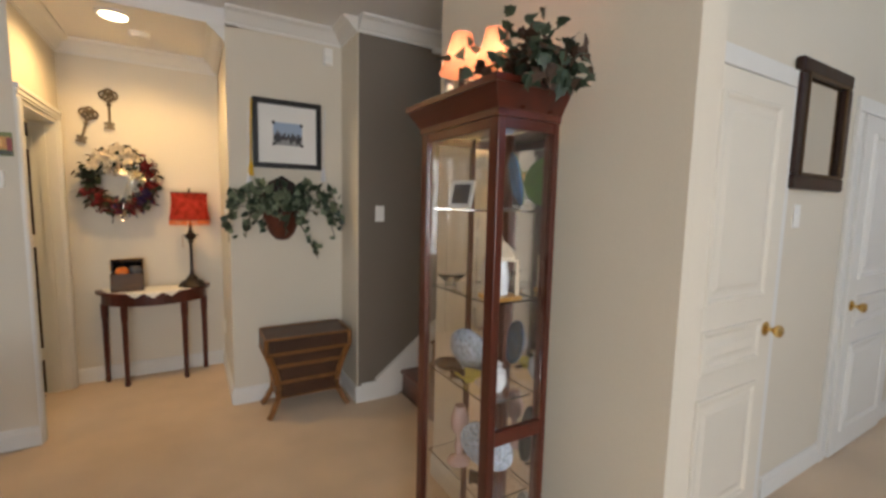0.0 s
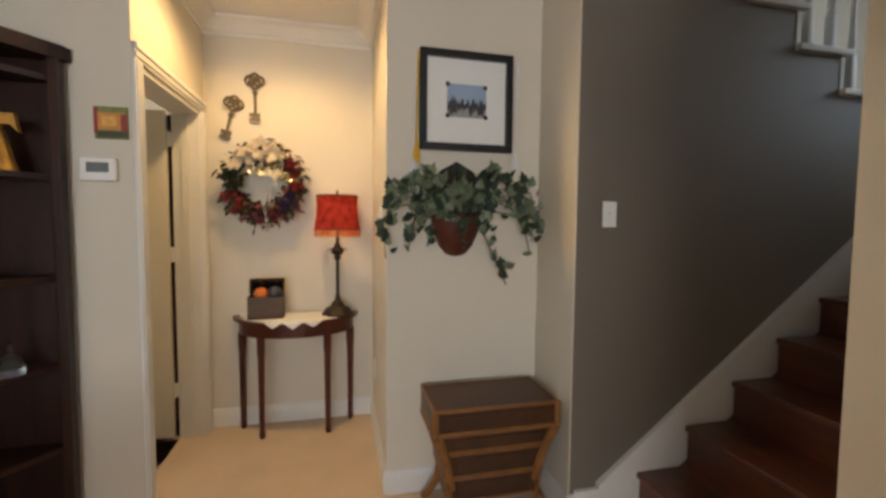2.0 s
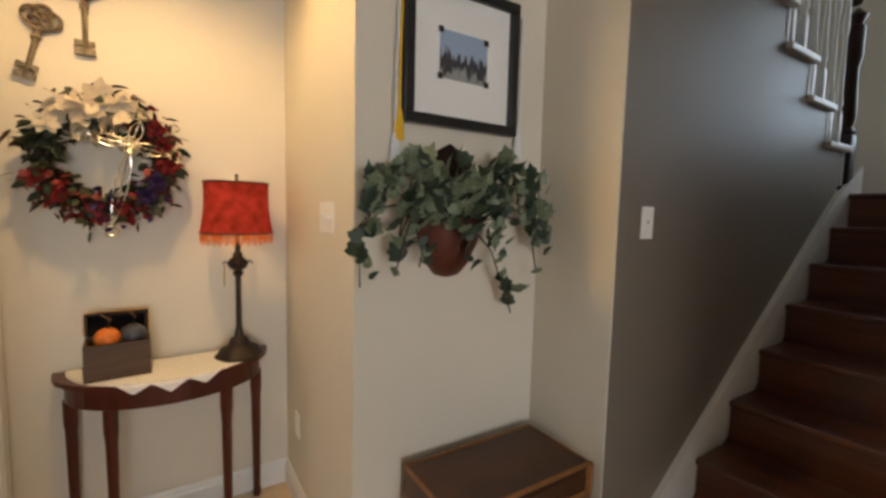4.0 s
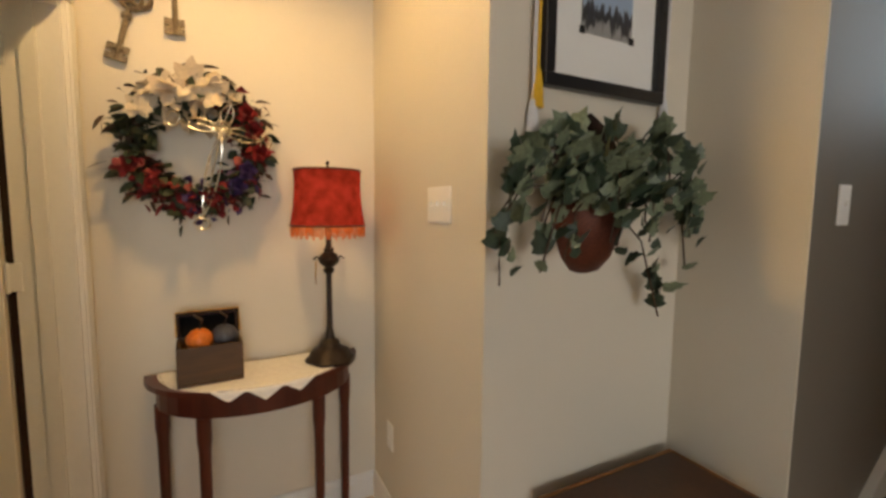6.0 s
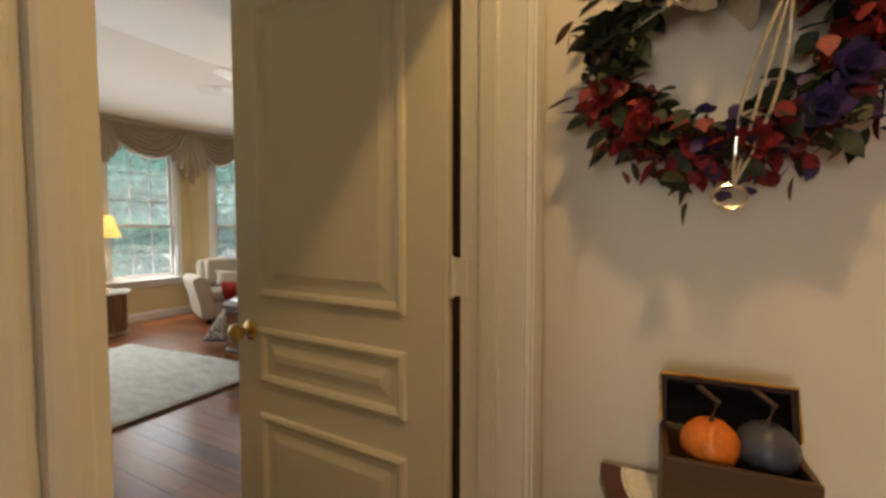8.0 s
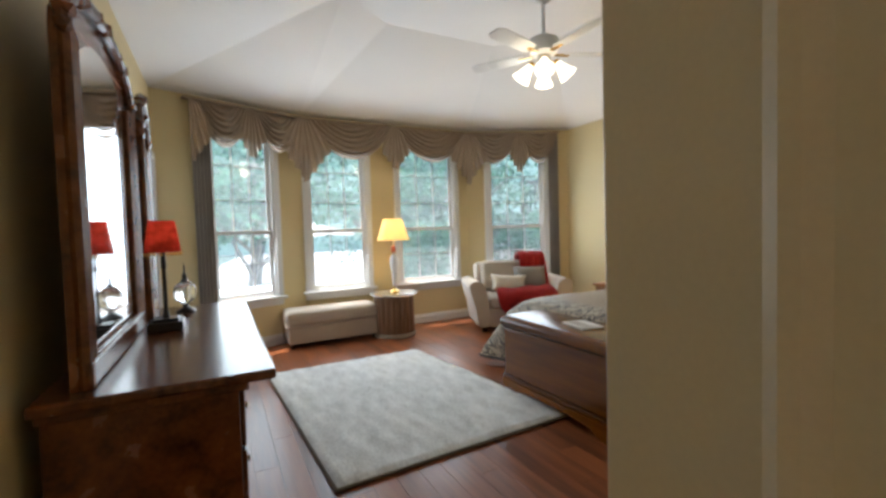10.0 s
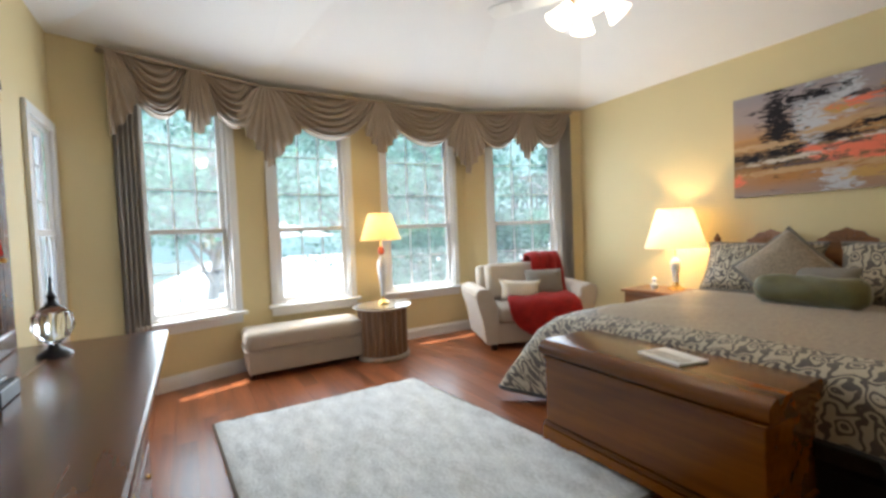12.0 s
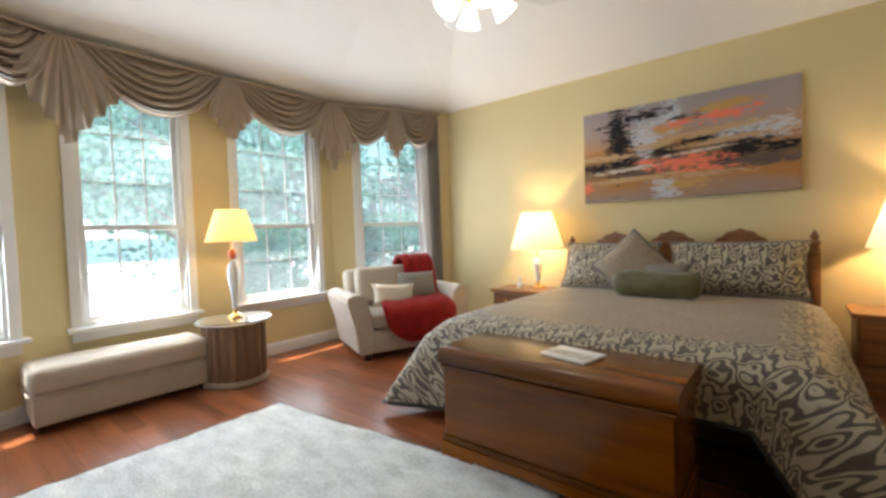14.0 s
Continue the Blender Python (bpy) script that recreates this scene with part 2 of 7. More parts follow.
def crown(name, p, q, z, h=0.10):
    L = math.dist(p, q)
    bm = prism(bmesh.new(), [(0, z), (h, z), (h, z - 0.015), (h * 0.7, z - 0.03), (h * 0.3, z - h * 0.75), (0.012, z - h * 0.85), (0.012, z - h), (0, z - h)], 0, L, axis=0)
    ob = part(name, moved(bm, along(p, q)), TRIM)
    return tagged(ob, "white crown moulding under the ceiling", "trim", kind="structure")


# ---- the large structure ----
BACK, ART, PIC, GREY = 4.88, 3.905, 3.925, 3.55
HALL_L, HALL_R, RET = 0.045, 1.105, 1.90
CEIL, HALL_CEIL = 2.75, 2.64
tagged(part("floor", boxes((-1.3, -3.6, -0.1, 6.2, 4.9, 0)), CARPET), "beige cut-pile carpet floor", "floor", kind="structure")
tagged(part("ceiling", boxes((-1.3, -3.6, CEIL, 2.62, 5.0, CEIL + 0.1)), CEILING), "white painted ceiling", "ceiling", kind="structure")
tagged(part("ceiling", boxes((2.62, -3.6, 4.6, 6.2, 5.0, 4.7)), CEILING), "white painted ceiling over the stairwell", "ceiling", kind="structure")
tagged(part("ceiling_edge", boxes((2.62, -3.6, CEIL, 2.70, 5.0, 4.6)), CEILING), "white painted upper wall", "wall", kind="structure")
tagged(part("ceiling_hall", boxes((HALL_L - 0.14, ART + 0.02, HALL_CEIL, HALL_R + 0.09, 4.99, CEIL - 0.002)), CEILING), "white lower ceiling of the hall recess", "ceiling", kind="structure")
wall("wall_hall_back", (HALL_R + 0.1, BACK), (-0.10, BACK), CEIL, 0.12, WALL_HALL)
wall("wall_hall_right", (HALL_R, PIC + 0.12), (HALL_R, BACK), CEIL, 0.1, WALL_HALL)
wall("wall_picture", (RET, PIC), (HALL_R, PIC), CEIL, 0.12, WALL_HALL)
wall("wall_return", (RET, GREY), (RET, PIC), CEIL, 0.006, WALL_HALL)
# the hall's left wall with the bedroom doorway
DOOR_Y0, DOOR_Y1, DOOR_H = 3.975, 4.79, 2.03
wall("wall_doorway", (HALL_L, BACK), (HALL_L, ART), CEIL, 0.15, WALL_HALL, [(BACK - DOOR_Y1, BACK - DOOR_Y0, 0, DOOR_H)])
wall("wall_art", (HALL_L - 0.15, ART), (-1.2, ART), CEIL, 0.06, WALL_HALL)
wall("wall_living_left", (-1.2, ART), (-1.2, -3.5), CEIL, 0.12, WALL_HALL)
wall("wall_living_back", (-1.2, -3.5), (6.0, -3.5), CEIL, 0.12, WALL_HALL, [(0.1, 2.3, 0.6, 2.4)])
wall("wall_far_right", (6.0, -3.5), (6.0, 4.9), 4.6, 0.12, WALL_HALL, [(6.0, 7.0, 2.2, 3.6)])
wall("wall_stair_back", (6.0, 4.78), (2.62, 4.78), 4.6, 0.12, WALL_HALL)
# grey wall under the upper flight, its top following the steps
_out = [(RET + 0.006, 0), (3.95, 0), (3.95, 1.64), (4.0, 1.64), (4.0, 1.84), (3.70, 1.84), (3.70, 2.03), (3.40, 2.03), (3.40, 2.22), (3.10, 2.22), (3.10, 2.42), (2.80, 2.42), (2.80, 2.62), (2.62, 2.62), (2.62, CEIL), (RET + 0.006, CEIL)]
tagged(part("wall_grey", prism(bmesh.new(), _out, GREY, GREY + 0.12, axis=1), WALL_GREY), "grey-brown painted wall beside the stairs", "wall", kind="structure")
# the block by the cabinet, with a white door in its side
BLK_X, BLK_Y0, BLK_Y1 = 1.985, 1.235, 2.54
wall("wall_cabinet", (BLK_X, BLK_Y0), (BLK_X, BLK_Y1), CEIL, 0.12, WALL_HALL)
wall("wall_stair_near", (BLK_X + 0.12, BLK_Y1), (6.0, BLK_Y1), 4.6, 0.12, WALL_HALL)
REAR = 1.54
wall("wall_right_rear", (6.0, REAR), (BLK_X + 0.12, REAR), CEIL, 0.12, WALL_HALL)

baseboard("baseboard", (HALL_R, BACK), (HALL_L, BACK))
baseboard("baseboard", (HALL_R, PIC), (HALL_R, BACK))
baseboard("baseboard", (RET, PIC), (HALL_R, PIC))
baseboard("baseboard", (RET, GREY), (RET, PIC))
baseboard("baseboard", (HALL_L + 0.014, ART), (-1.2, ART))
baseboard("baseboard", (BLK_X, BLK_Y0), (BLK_X, BLK_Y1))
baseboard("baseboard", (6.0, REAR), (3.36, REAR))
baseboard("baseboard", (2.2, GREY), (RET - 0.016, GREY))
for a, b in (((HALL_R, BACK), (HALL_L, BACK)), ((HALL_R, PIC), (HALL_R, BACK)), ((HALL_L, BACK), (HALL_L, ART)), ((RET, PIC), (HALL_R, PIC)), ((RET, GREY), (RET, PIC)), ((HALL_L, ART), (-1.2, ART)), ((2.62, GREY), (RET, GREY))):
    crown("crown_moulding", a, b, HALL_CEIL if HALL_R - a[0] >= 0 and HALL_R - b[0] >= 0 and b[0] > -1 else CEIL)

# bedroom shell
A0, A1, B1, D1 = (-5.572, 3.98), (-6.08, 5.43), (-6.08, 7.74), (-5.45, 9.1)
tagged(part("floor_bedroom_base", prism(bmesh.new(), [(-0.105, 4.0), (-0.105, 9.1), (-5.45, 9.1), (-6.08, 7.74), (-6.08, 5.43), (-5.6, 4.0)], -0.1, -0.006), FLOOR_WOOD), "reddish brown wooden subfloor", "floor", kind="structure")
WIN = {"a": (0.505, 1.175), "b1": (0.06, 0.79), "b2": (1.24, 2.10), "d": (0.32, 1.14)}
SILL, HEAD = 0.57, 2.42
wall("wall_bay_a", A1, A0, 2.69, 0.15, WALL_BED, [(math.dist(A0, A1) - 1.175, math.dist(A0, A1) - 0.505, SILL, HEAD)])
wall("wall_bay_b", B1, A1, 2.69, 0.15, WALL_BED, [(2.31 - 2.10, 2.31 - 1.24, SILL, HEAD), (2.31 - 0.79, 2.31 - 0.06, SILL, HEAD)])
wall("wall_bay_d", D1, B1, 2.69, 0.15, WALL_BED, [(math.dist(B1, D1) - 1.14, math.dist(B1, D1) - 0.32, SILL, HEAD)])
wall("wall_bed", (-0.105, 9.1), D1, 2.69, 0.15, WALL_BED)
wall("wall_dresser", A0, (-0.105, 3.98), 2.69, 0.015, WALL_BED, [(0.06, 0.56, 0.35, 2.0)])
wall("wall_bed_right", (-0.105, 4.881), (-0.105, 9.1), 2.69, 0.12, WALL_BED)
for a, b in ((A1, A0), (B1, A1), (D1, B1), ((-0.105, 9.1), D1), (A0, (-0.105, 3.98))):
    baseboard("baseboard", a, b)
# hipped ceiling rising from the walls to a flat middle
_base = [(-0.105, 3.98), (-0.105, 9.1), (-5.45, 9.1), (-6.08, 7.74), (-6.08, 5.43), (-5.572, 3.98)]
_top = [(-1.6, 5.5), (-1.6, 7.7), (-4.15, 7.7), (-4.55, 7.2), (-4.55, 6.0), (-4.2, 5.5)]
bm = bmesh.new()
_b = [bm.verts.new((x, y, 2.69)) for x, y in _base]
_t = [bm.verts.new((x, y, 3.22)) for x, y in _top]
for i in range(6):
    bm.faces.new((_b[i], _b[(i + 1) % 6], _t[(i + 1) % 6], _t[i]))
bm.faces.new(_t)
_c = [bm.verts.new((x, y, 3.6)) for x, y in _base]
for i in range(6):
    bm.faces.new((_b[i], _b[(i + 1) % 6], _c[(i + 1) % 6], _c[i]))
bm.faces.new(_c)
tagged(part("ceiling_bedroom", bm, CEILING), "white vaulted ceiling rising to a flat middle", "ceiling", kind="structure")


# ---- more materials ----
BLACK = mat("black_lacquer", (0.012, 0.012, 0.014), 0.3, bump=0.02)
IRON = mat("aged_bronze", (0.035, 0.024, 0.018), 0.45, 0.6, vary=0.5, scale=30, bump=0.3)
PAPER = mat("mat_board", (0.78, 0.78, 0.76), 0.8, vary=0.02, bump=0.02)
RED_CLOTH = thin_cloth("red_shade_cloth", (0.36, 0.038, 0.027), 0.4, 0.38, 22)
FRINGE = thin_cloth("orange_fringe", (0.75, 0.22, 0.08), 0.5, 0.3, 60)
CREAM_CLOTH = thin_cloth("cream_shade_cloth", (0.80, 0.60, 0.28), 0.30, 0.05)
WHITE_CLOTH = thin_cloth("white_shade_cloth", (0.86, 0.76, 0.56), 0.24, 0.04)
LACE = mat("white_lace", (0.82, 0.80, 0.76), 0.9, vary=0.15, scale=60, fine=300, bump=0.6)
LEATHER = mat("brown_leather", (0.055, 0.020, 0.007), 0.42, vary=0.5, scale=9, fine=140, bump=0.25)
LEATHER_EDGE = mat("worn_leather_binding", (0.21, 0.088, 0.022), 0.4, vary=0.4, scale=20, bump=0.2)
IVY = mat("ivy_leaf", (0.028, 0.048, 0.027), 0.5, vary=0.6, scale=25, bump=0.2)
IVY_PALE = mat("variegated_leaf", (0.15, 0.185, 0.115), 0.5, vary=0.5, scale=40, bump=0.2)
RUST_POT = mat("rust_metal_basket", (0.10, 0.025, 0.012), 0.5, 0.3, vary=0.5, scale=18, bump=0.2)
SILVER = mat("silver_metal", (0.70, 0.66, 0.58), 0.25, 1.0, vary=0.15, scale=40, bump=0.1)
PEWTER = mat("pewter_key", (0.20, 0.16, 0.11), 0.5, 0.8, vary=0.5, scale=60, bump=0.5)
WREATH_GREEN = mat("wreath_leaf", (0.022, 0.032, 0.013), 0.6, vary=0.6, scale=30, bump=0.2)
WREATH_RED = mat("wreath_red", (0.20, 0.012, 0.014), 0.6, vary=0.5, scale=40, bump=0.2)
WREATH_PURPLE = mat("wreath_purple", (0.05, 0.025, 0.10), 0.6, vary=0.5, scale=40, bump=0.2)
WREATH_CREAM = mat("cream_petal", (0.62, 0.52, 0.38), 0.7, vary=0.15, scale=30, bump=0.3)
TWIG = mat("twig_brown", (0.06, 0.032, 0.018), 0.8, vary=0.4, scale=40, bump=0.4)
ORANGE = mat("orange_gourd", (0.62, 0.16, 0.02), 0.4, vary=0.25, scale=30, bump=0.1)
SLATE = mat("dark_gourd", (0.05, 0.055, 0.075), 0.4, vary=0.3, scale=30, bump=0.1)
GOLD_TASSEL = mat("gold_tassel", (0.75, 0.45, 0.02), 0.6, vary=0.2, scale=60, fine=300, bump=0.5)
WHITE_CORD = mat("white_cord", (0.70, 0.70, 0.72), 0.7, vary=0.1, scale=60, bump=0.4)
GOLD = mat("gilt", (0.65, 0.38, 0.10), 0.3, 0.9, vary=0.3, scale=30, bump=0.15)
SCREEN = mat("grey_screen", (0.16, 0.19, 0.20), 0.2, vary=0.05)
PORCELAIN = mat("glazed_porcelain", (0.66, 0.68, 0.70), 0.12, vary=0.12, scale=20, bump=0.02)
PORC_BLUE = mat("blue_glazed_plate", (0.07, 0.15, 0.30), 0.12, vary=0.75, scale=22, bump=0.02)
BLUE_WHITE = mat("blue_white_china", (0.42, 0.48, 0.56), 0.15, vary=0.55, scale=45, fine=90, bump=0.02)
PORC_GREEN = mat("green_glazed_rim", (0.10, 0.16, 0.05), 0.15, vary=0.5, scale=30)
YELLOW = mat("yellow_glaze", (0.65, 0.55, 0.12), 0.2, vary=0.3, scale=30)
ORANGE_WOOD = wood("orange_table_wood", (0.20, 0.06, 0.015), (0.48, 0.19, 0.05), 0.25, 12, 1, 0.4)
MIRROR = mat("mirror_silvering", (0.9, 0.9, 0.9), 0.02, 1.0, vary=0.0, bump=0)


def photo_print():
    """A dull city view: pale sky over dark towers."""
    m = bpy.data.materials.new("photo_print")
    m.use_nodes = True
    n, l = m.node_tree.nodes, m.node_tree.links
    tc, sp, ns, ad, rp = n.new("ShaderNodeTexCoord"), n.new("ShaderNodeSeparateXYZ"), n.new("ShaderNodeTexNoise"), n.new("ShaderNodeMath"), n.new("ShaderNodeValToRGB")
    l.new(tc.outputs["Generated"], sp.inputs[0])
    mp = n.new("ShaderNodeMapping")
    mp.inputs["Scale"].default_value = (9, 1, 1.5)
    l.new(tc.outputs["Generated"], mp.inputs[0])
    l.new(mp.outputs[0], ns.inputs[0])
    ns.inputs["Scale"].default_value = 1.6
    ad.operation = "MULTIPLY_ADD"
    ad.inputs[1].default_value = 0.9
    l.new(ns.outputs[0], ad.inputs[0])
    l.new(sp.outputs["Z"], ad.inputs[2])
    e = rp.color_ramp.elements
    e[0].position, e[0].color = 0.55, (0.30, 0.30, 0.30, 1)
    e[1].position, e[1].color = 1.25, (0.30, 0.40, 0.55, 1)
    for p, c in ((0.68, (0.03, 0.03, 0.03, 1)), (0.9, (0.05, 0.05, 0.06, 1)), (0.98, (0.35, 0.43, 0.55, 1))):
        x = e.new(p)
        x.color = c
    l.new(ad.outputs[0], rp.inputs[0])
    l.new(rp.outputs[0], n["Principled BSDF"].inputs["Base Color"])
    n["Principled BSDF"].inputs["Roughness"].default_value = 0.5
    return m


PHOTO = photo_print()


# ---- doors and trim ----
def raised_panel(bm, w, y, z0, z1, out):
    """One moulded panel on a face of a door leaf, stepped inward from its rim; out is the way that the face looks along y."""
    x0, x1 = 0.115, w - 0.115
    loops = []
    for inset, lift in ((0, 0.0), (0.004, 0.009), (0.013, 0.013), (0.022, 0.010), (0.032, 0.002), (0.050, 0.0015), (0.062, 0.004), (0.078, 0.009)):
        loops.append([bm.verts.new((x, y + out * lift, z)) for x, z in ((x0 + inset, z0 + inset), (x1 - inset, z0 + inset), (x1 - inset, z1 - inset), (x0 + inset, z1 - inset))])
    for p, q in zip(loops, loops[1:]):
        for i in range(4):
            j = (i + 1) % 4
            bm.faces.new((p[i], p[j], q[j], q[i]))
    bm.faces.new(loops[-1])


def knob(parent, x, y, z, out):
    bm = bmesh.new()
    lathe(bm, [(0.0, 0), (0.033, 0), (0.033, 0.004), (0.022, 0.010), (0.010, 0.014), (0.010, 0.032), (0.020, 0.038), (0.029, 0.050), (0.028, 0.062), (0.018, 0.070), (0.0, 0.072)], 18)
    moved(bm, Matrix.Translation((x, y, z)) @ pose(0, 0, 0, -90 * out))
    return part("door_knob", bm, BRASS, parent, "polished brass knob", smooth=True)


def panel_door(name, label, w, h, rows, hinge, rz, knob_x, faces=(1, -1), material=None):
    """A leaf whose hinge edge is at its origin and which runs along local x."""
    d = thing(name, label, "door", hinge[0], hinge[1], 0.012, rz, kind="structure")
    bm = box(bmesh.new(), 0, -0.0175, 0, w, 0.0175, h, 0.003)
    leaf = part("door_leaf", bm, material or DOOR_PAINT, d)
    for f in faces:
        for row in rows:
            bm = bmesh.new()
            raised_panel(bm, w, 0.0175 * f, *row, f)
            part("panel_moulding", bm, material or DOOR_PAINT, d)
        knob(d, knob_x, 0.0175 * f, 0.935, f)
    return d


ROWS3 = [(0.14, 0.68), (0.775, 0.952), (1.043, 1.93)]
bd = panel_door("door_bedroom", "cream painted panel door standing open into the bedroom", 0.79, 2.01, ROWS3, (-0.132, 4.768), 178.2, 0.72)
for z in (0.25, 1.10, 1.80):
    bm = boxes((-0.042, -0.020, z, 0.004, 0.0, z + 0.09), bevel=0.002)
    lathe(bm, [(0.006, z - 0.004), (0.006, z + 0.094)], 10, -0.008, 0.004)
    part("hinge", bm, TRIM, bd, "painted over door hinge")


def casing_side(bm, y0, y1, z0, z1, x, out):
    """Fluted casing strip on a wall of constant x."""
    w = y1 - y0
    box(bm, min(x, x + out * 0.014), y0, z0, max(x, x + out * 0.014), y1, z1, 0.002)
    for k in (0.12, 0.40, 0.68):
        a = y0 + w * k
        box(bm, min(x, x + out * 0.021), a, z0, max(x, x + out * 0.021), a + w * 0.2, z1, 0.004)


JAMB = bmesh.new()
box(JAMB, HALL_L - 0.152, DOOR_Y1 - 0.018, 0, HALL_L + 0.002, DOOR_Y1 + 0.0, DOOR_H)
box(JAMB, HALL_L - 0.152, DOOR_Y0, 0, HALL_L + 0.002, DOOR_Y0 + 0.018, DOOR_H)
box(JAMB, HALL_L - 0.152, DOOR_Y0 + 0.018, DOOR_H - 0.018, HALL_L + 0.002, DOOR_Y1 - 0.018, DOOR_H)
box(JAMB, HALL_L - 0.10, DOOR_Y1 - 0.03, 0, HALL_L - 0.06, DOOR_Y1 - 0.018, DOOR_H - 0.018)
box(JAMB, HALL_L - 0.10, DOOR_Y0 + 0.018, 0, HALL_L - 0.06, DOOR_Y0 + 0.03, DOOR_H - 0.018)
# Dark strip stands for the shade in the gap between door and jamb.
tagged(part("door_rebate", boxes((HALL_L - 0.173, DOOR_Y1 - 0.017, 0.01, HALL_L - 0.153, DOOR_Y1 + 0.02, 2.0)), DARK_WOOD), "dark strip on the door jamb painted as the hinge gap's shade", "trim", kind="structure")
tagged(part("door_frame_bedroom", JAMB, TRIM), "white painted door jamb and stop", "trim", kind="structure")
bm = bmesh.new()
casing_side(bm, DOOR_Y1 - 0.006, BACK - 0.018, 0, DOOR_H + 0.006, HALL_L, 1)
casing_side(bm, ART + 0.001, DOOR_Y0 + 0.006, 0, DOOR_H + 0.006, HALL_L, 1)
box(bm, HALL_L, ART + 0.001, DOOR_H + 0.006, HALL_L + 0.014, BACK - 0.018, DOOR_H + 0.08, 0.002)
box(bm, HALL_L, ART + 0.001, DOOR_H + 0.02, HALL_L + 0.021, BACK - 0.018, DOOR_H + 0.038, 0.004)
box(bm, HALL_L, ART + 0.001, DOOR_H + 0.052, HALL_L + 0.024, BACK - 0.018, DOOR_H + 0.08, 0.005)
tagged(part("trim_bedroom_door", bm, TRIM), "white fluted door casing", "trim", kind="structure")

# white door in the closet wall, and the farther one
cd = panel_door("door_closet", "off-white panel door with a brass knob, shut", 0.72, 2.03, [(0.14, 0.70), (0.80, 0.99), (1.09, 1.94)], (2.50, REAR - 0.02), 0, 0.66, (-1,), DOOR_PAINT)
for name, a, b in (("trim_closet_door", 2.42, 3.30), ("trim_garage_door", 4.06, 5.10)):
    bm = bmesh.new()
    box(bm, a, REAR - 0.022, 0, a + 0.08, REAR, 2.055, 0.004)
    box(bm, b - 0.08, REAR - 0.022, 0, b, REAR, 2.055, 0.004)
    box(bm, a, REAR - 0.022, 2.057, b, REAR, 2.135, 0.004)
    tagged(part(name, bm, TRIM), "white door casing", "trim", kind="structure")
fd = panel_door("door_garage", "white panel door with a brass knob beyond the mirror", 0.87, 2.03, [(0.14, 0.70), (0.80, 0.99), (1.09, 1.94)], (5.015, REAR - 0.02), 180, 0.80, (1,), TRIM)

# ---- stairs ----
RISE, RUN, X1 = 0.2, 0.263, 2.24
st = thing("staircase", "dark stained wooden staircase beside the grey wall", "stairs", kind="structure")
for i in range(8):
    x, z = X1 + i * RUN, RISE * (i + 1)
    part("riser", boxes((x + 0.02, BLK_Y1 + 0.004, z - RISE, x + 0.04, GREY - 0.024, z - 0.03)), STAIR_WOOD, st)
    end = x + RUN + 0.045 if i < 7 else 5.9
    part("tread", boxes((x, BLK_Y1 + 0.002, z - 0.03, end, GREY - 0.022 if i < 7 else 4.7, z), bevel=0.008), STAIR_WOOD, st)
bm = prism(bmesh.new(), [(1.93, 0.0), (2.22, 0.0), (4.3, 1.55), (4.3, 1.78), (3.93, 1.59), (2.04, 0.14), (1.93, 0.14)], GREY - 0.02, GREY - 0.001, axis=1)
tagged(part("skirt_board", bm, TRIM), "white stair skirt board on the grey wall", "trim", kind="structure")
bm = prism(bmesh.new(), [(2.04, 0.14), (3.93, 1.59), (3.93, 1.613), (2.04, 0.163)], GREY - 0.028, GREY - 0.0005, axis=1)
tagged(part("skirt_cap", bm, TRIM), "white moulded cap of the skirt board", "trim", kind="structure")
# upper flight seen above the grey wall
up = thing("upper_flight", "white open-string upper stair flight with turned balusters", "stairs", kind="structure")
for i in range(5):
    x, z = 4.0 - 0.30 * i, 1.84 + 0.195 * i
    part("tread", boxes((x - 0.32, GREY - 0.03, z, x + 0.03, 4.7, z + 0.035), bevel=0.008), TRIM, up)
    part("riser", boxes((x - 0.02, GREY - 0.004, z - 0.195, x, 4.7, z)), TRIM, up)
    for k in (0.06, 0.21):
        bm = bmesh.new()
        h = 0.86 + (0.12 if k > 0.1 else 0.02)
        box(bm, -0.018, -0.018, 0, 0.018, 0.018, 0.18, 0.002)
        lathe(bm, [(0.018, 0.18), (0.020, 0.19), (0.012, 0.21), (0.020, 0.235), (0.014, 0.30), (0.010, h * 0.7), (0.016, h * 0.75), (0.010, h)], 10)
        moved(bm, Matrix.Translation((x - k, GREY + 0.03, z + 0.035)))
        part("baluster", bm, TRIM, up, smooth=True)
bm = tube(bmesh.new(), [(4.08, GREY + 0.03, 2.72), (2.66, GREY + 0.03, 3.64)], 0.03, 10)
part("handrail", bm, DARK_WOOD, up, "dark wooden handrail", smooth=True)
nw = bmesh.new()
box(nw, -0.045, -0.045, 0, 0.045, 0.045, 0.35, 0.006)
lathe(nw, [(0.045, 0.35), (0.05, 0.37), (0.03, 0.40), (0.042, 0.46), (0.030, 0.75), (0.044, 0.80), (0.044, 0.98), (0.03, 1.0), (0.05, 1.05), (0.0, 1.10)], 14)
part("newel_post", moved(nw, Matrix.Translation((4.10, GREY + 0.03, 1.60))), DARK_WOOD, up, "dark turned newel post", smooth=True)
sw = thing("window_stair", "bright stair landing window with white frame", "window", kind="structure")
bm = bmesh.new()
for b in ((5.95, 2.48, 2.18, 6.01, 2.55, 3.62), (5.95, 3.45, 2.18, 6.01, 3.52, 3.62), (5.95, 2.55, 2.18, 6.01, 3.45, 2.25), (5.95, 2.55, 3.55, 6.01, 3.45, 3.62), (5.97, 2.98, 2.25, 6.0, 3.01, 3.55), (5.97, 2.55, 2.88, 6.0, 3.45, 2.91)):
    box(bm, *b)
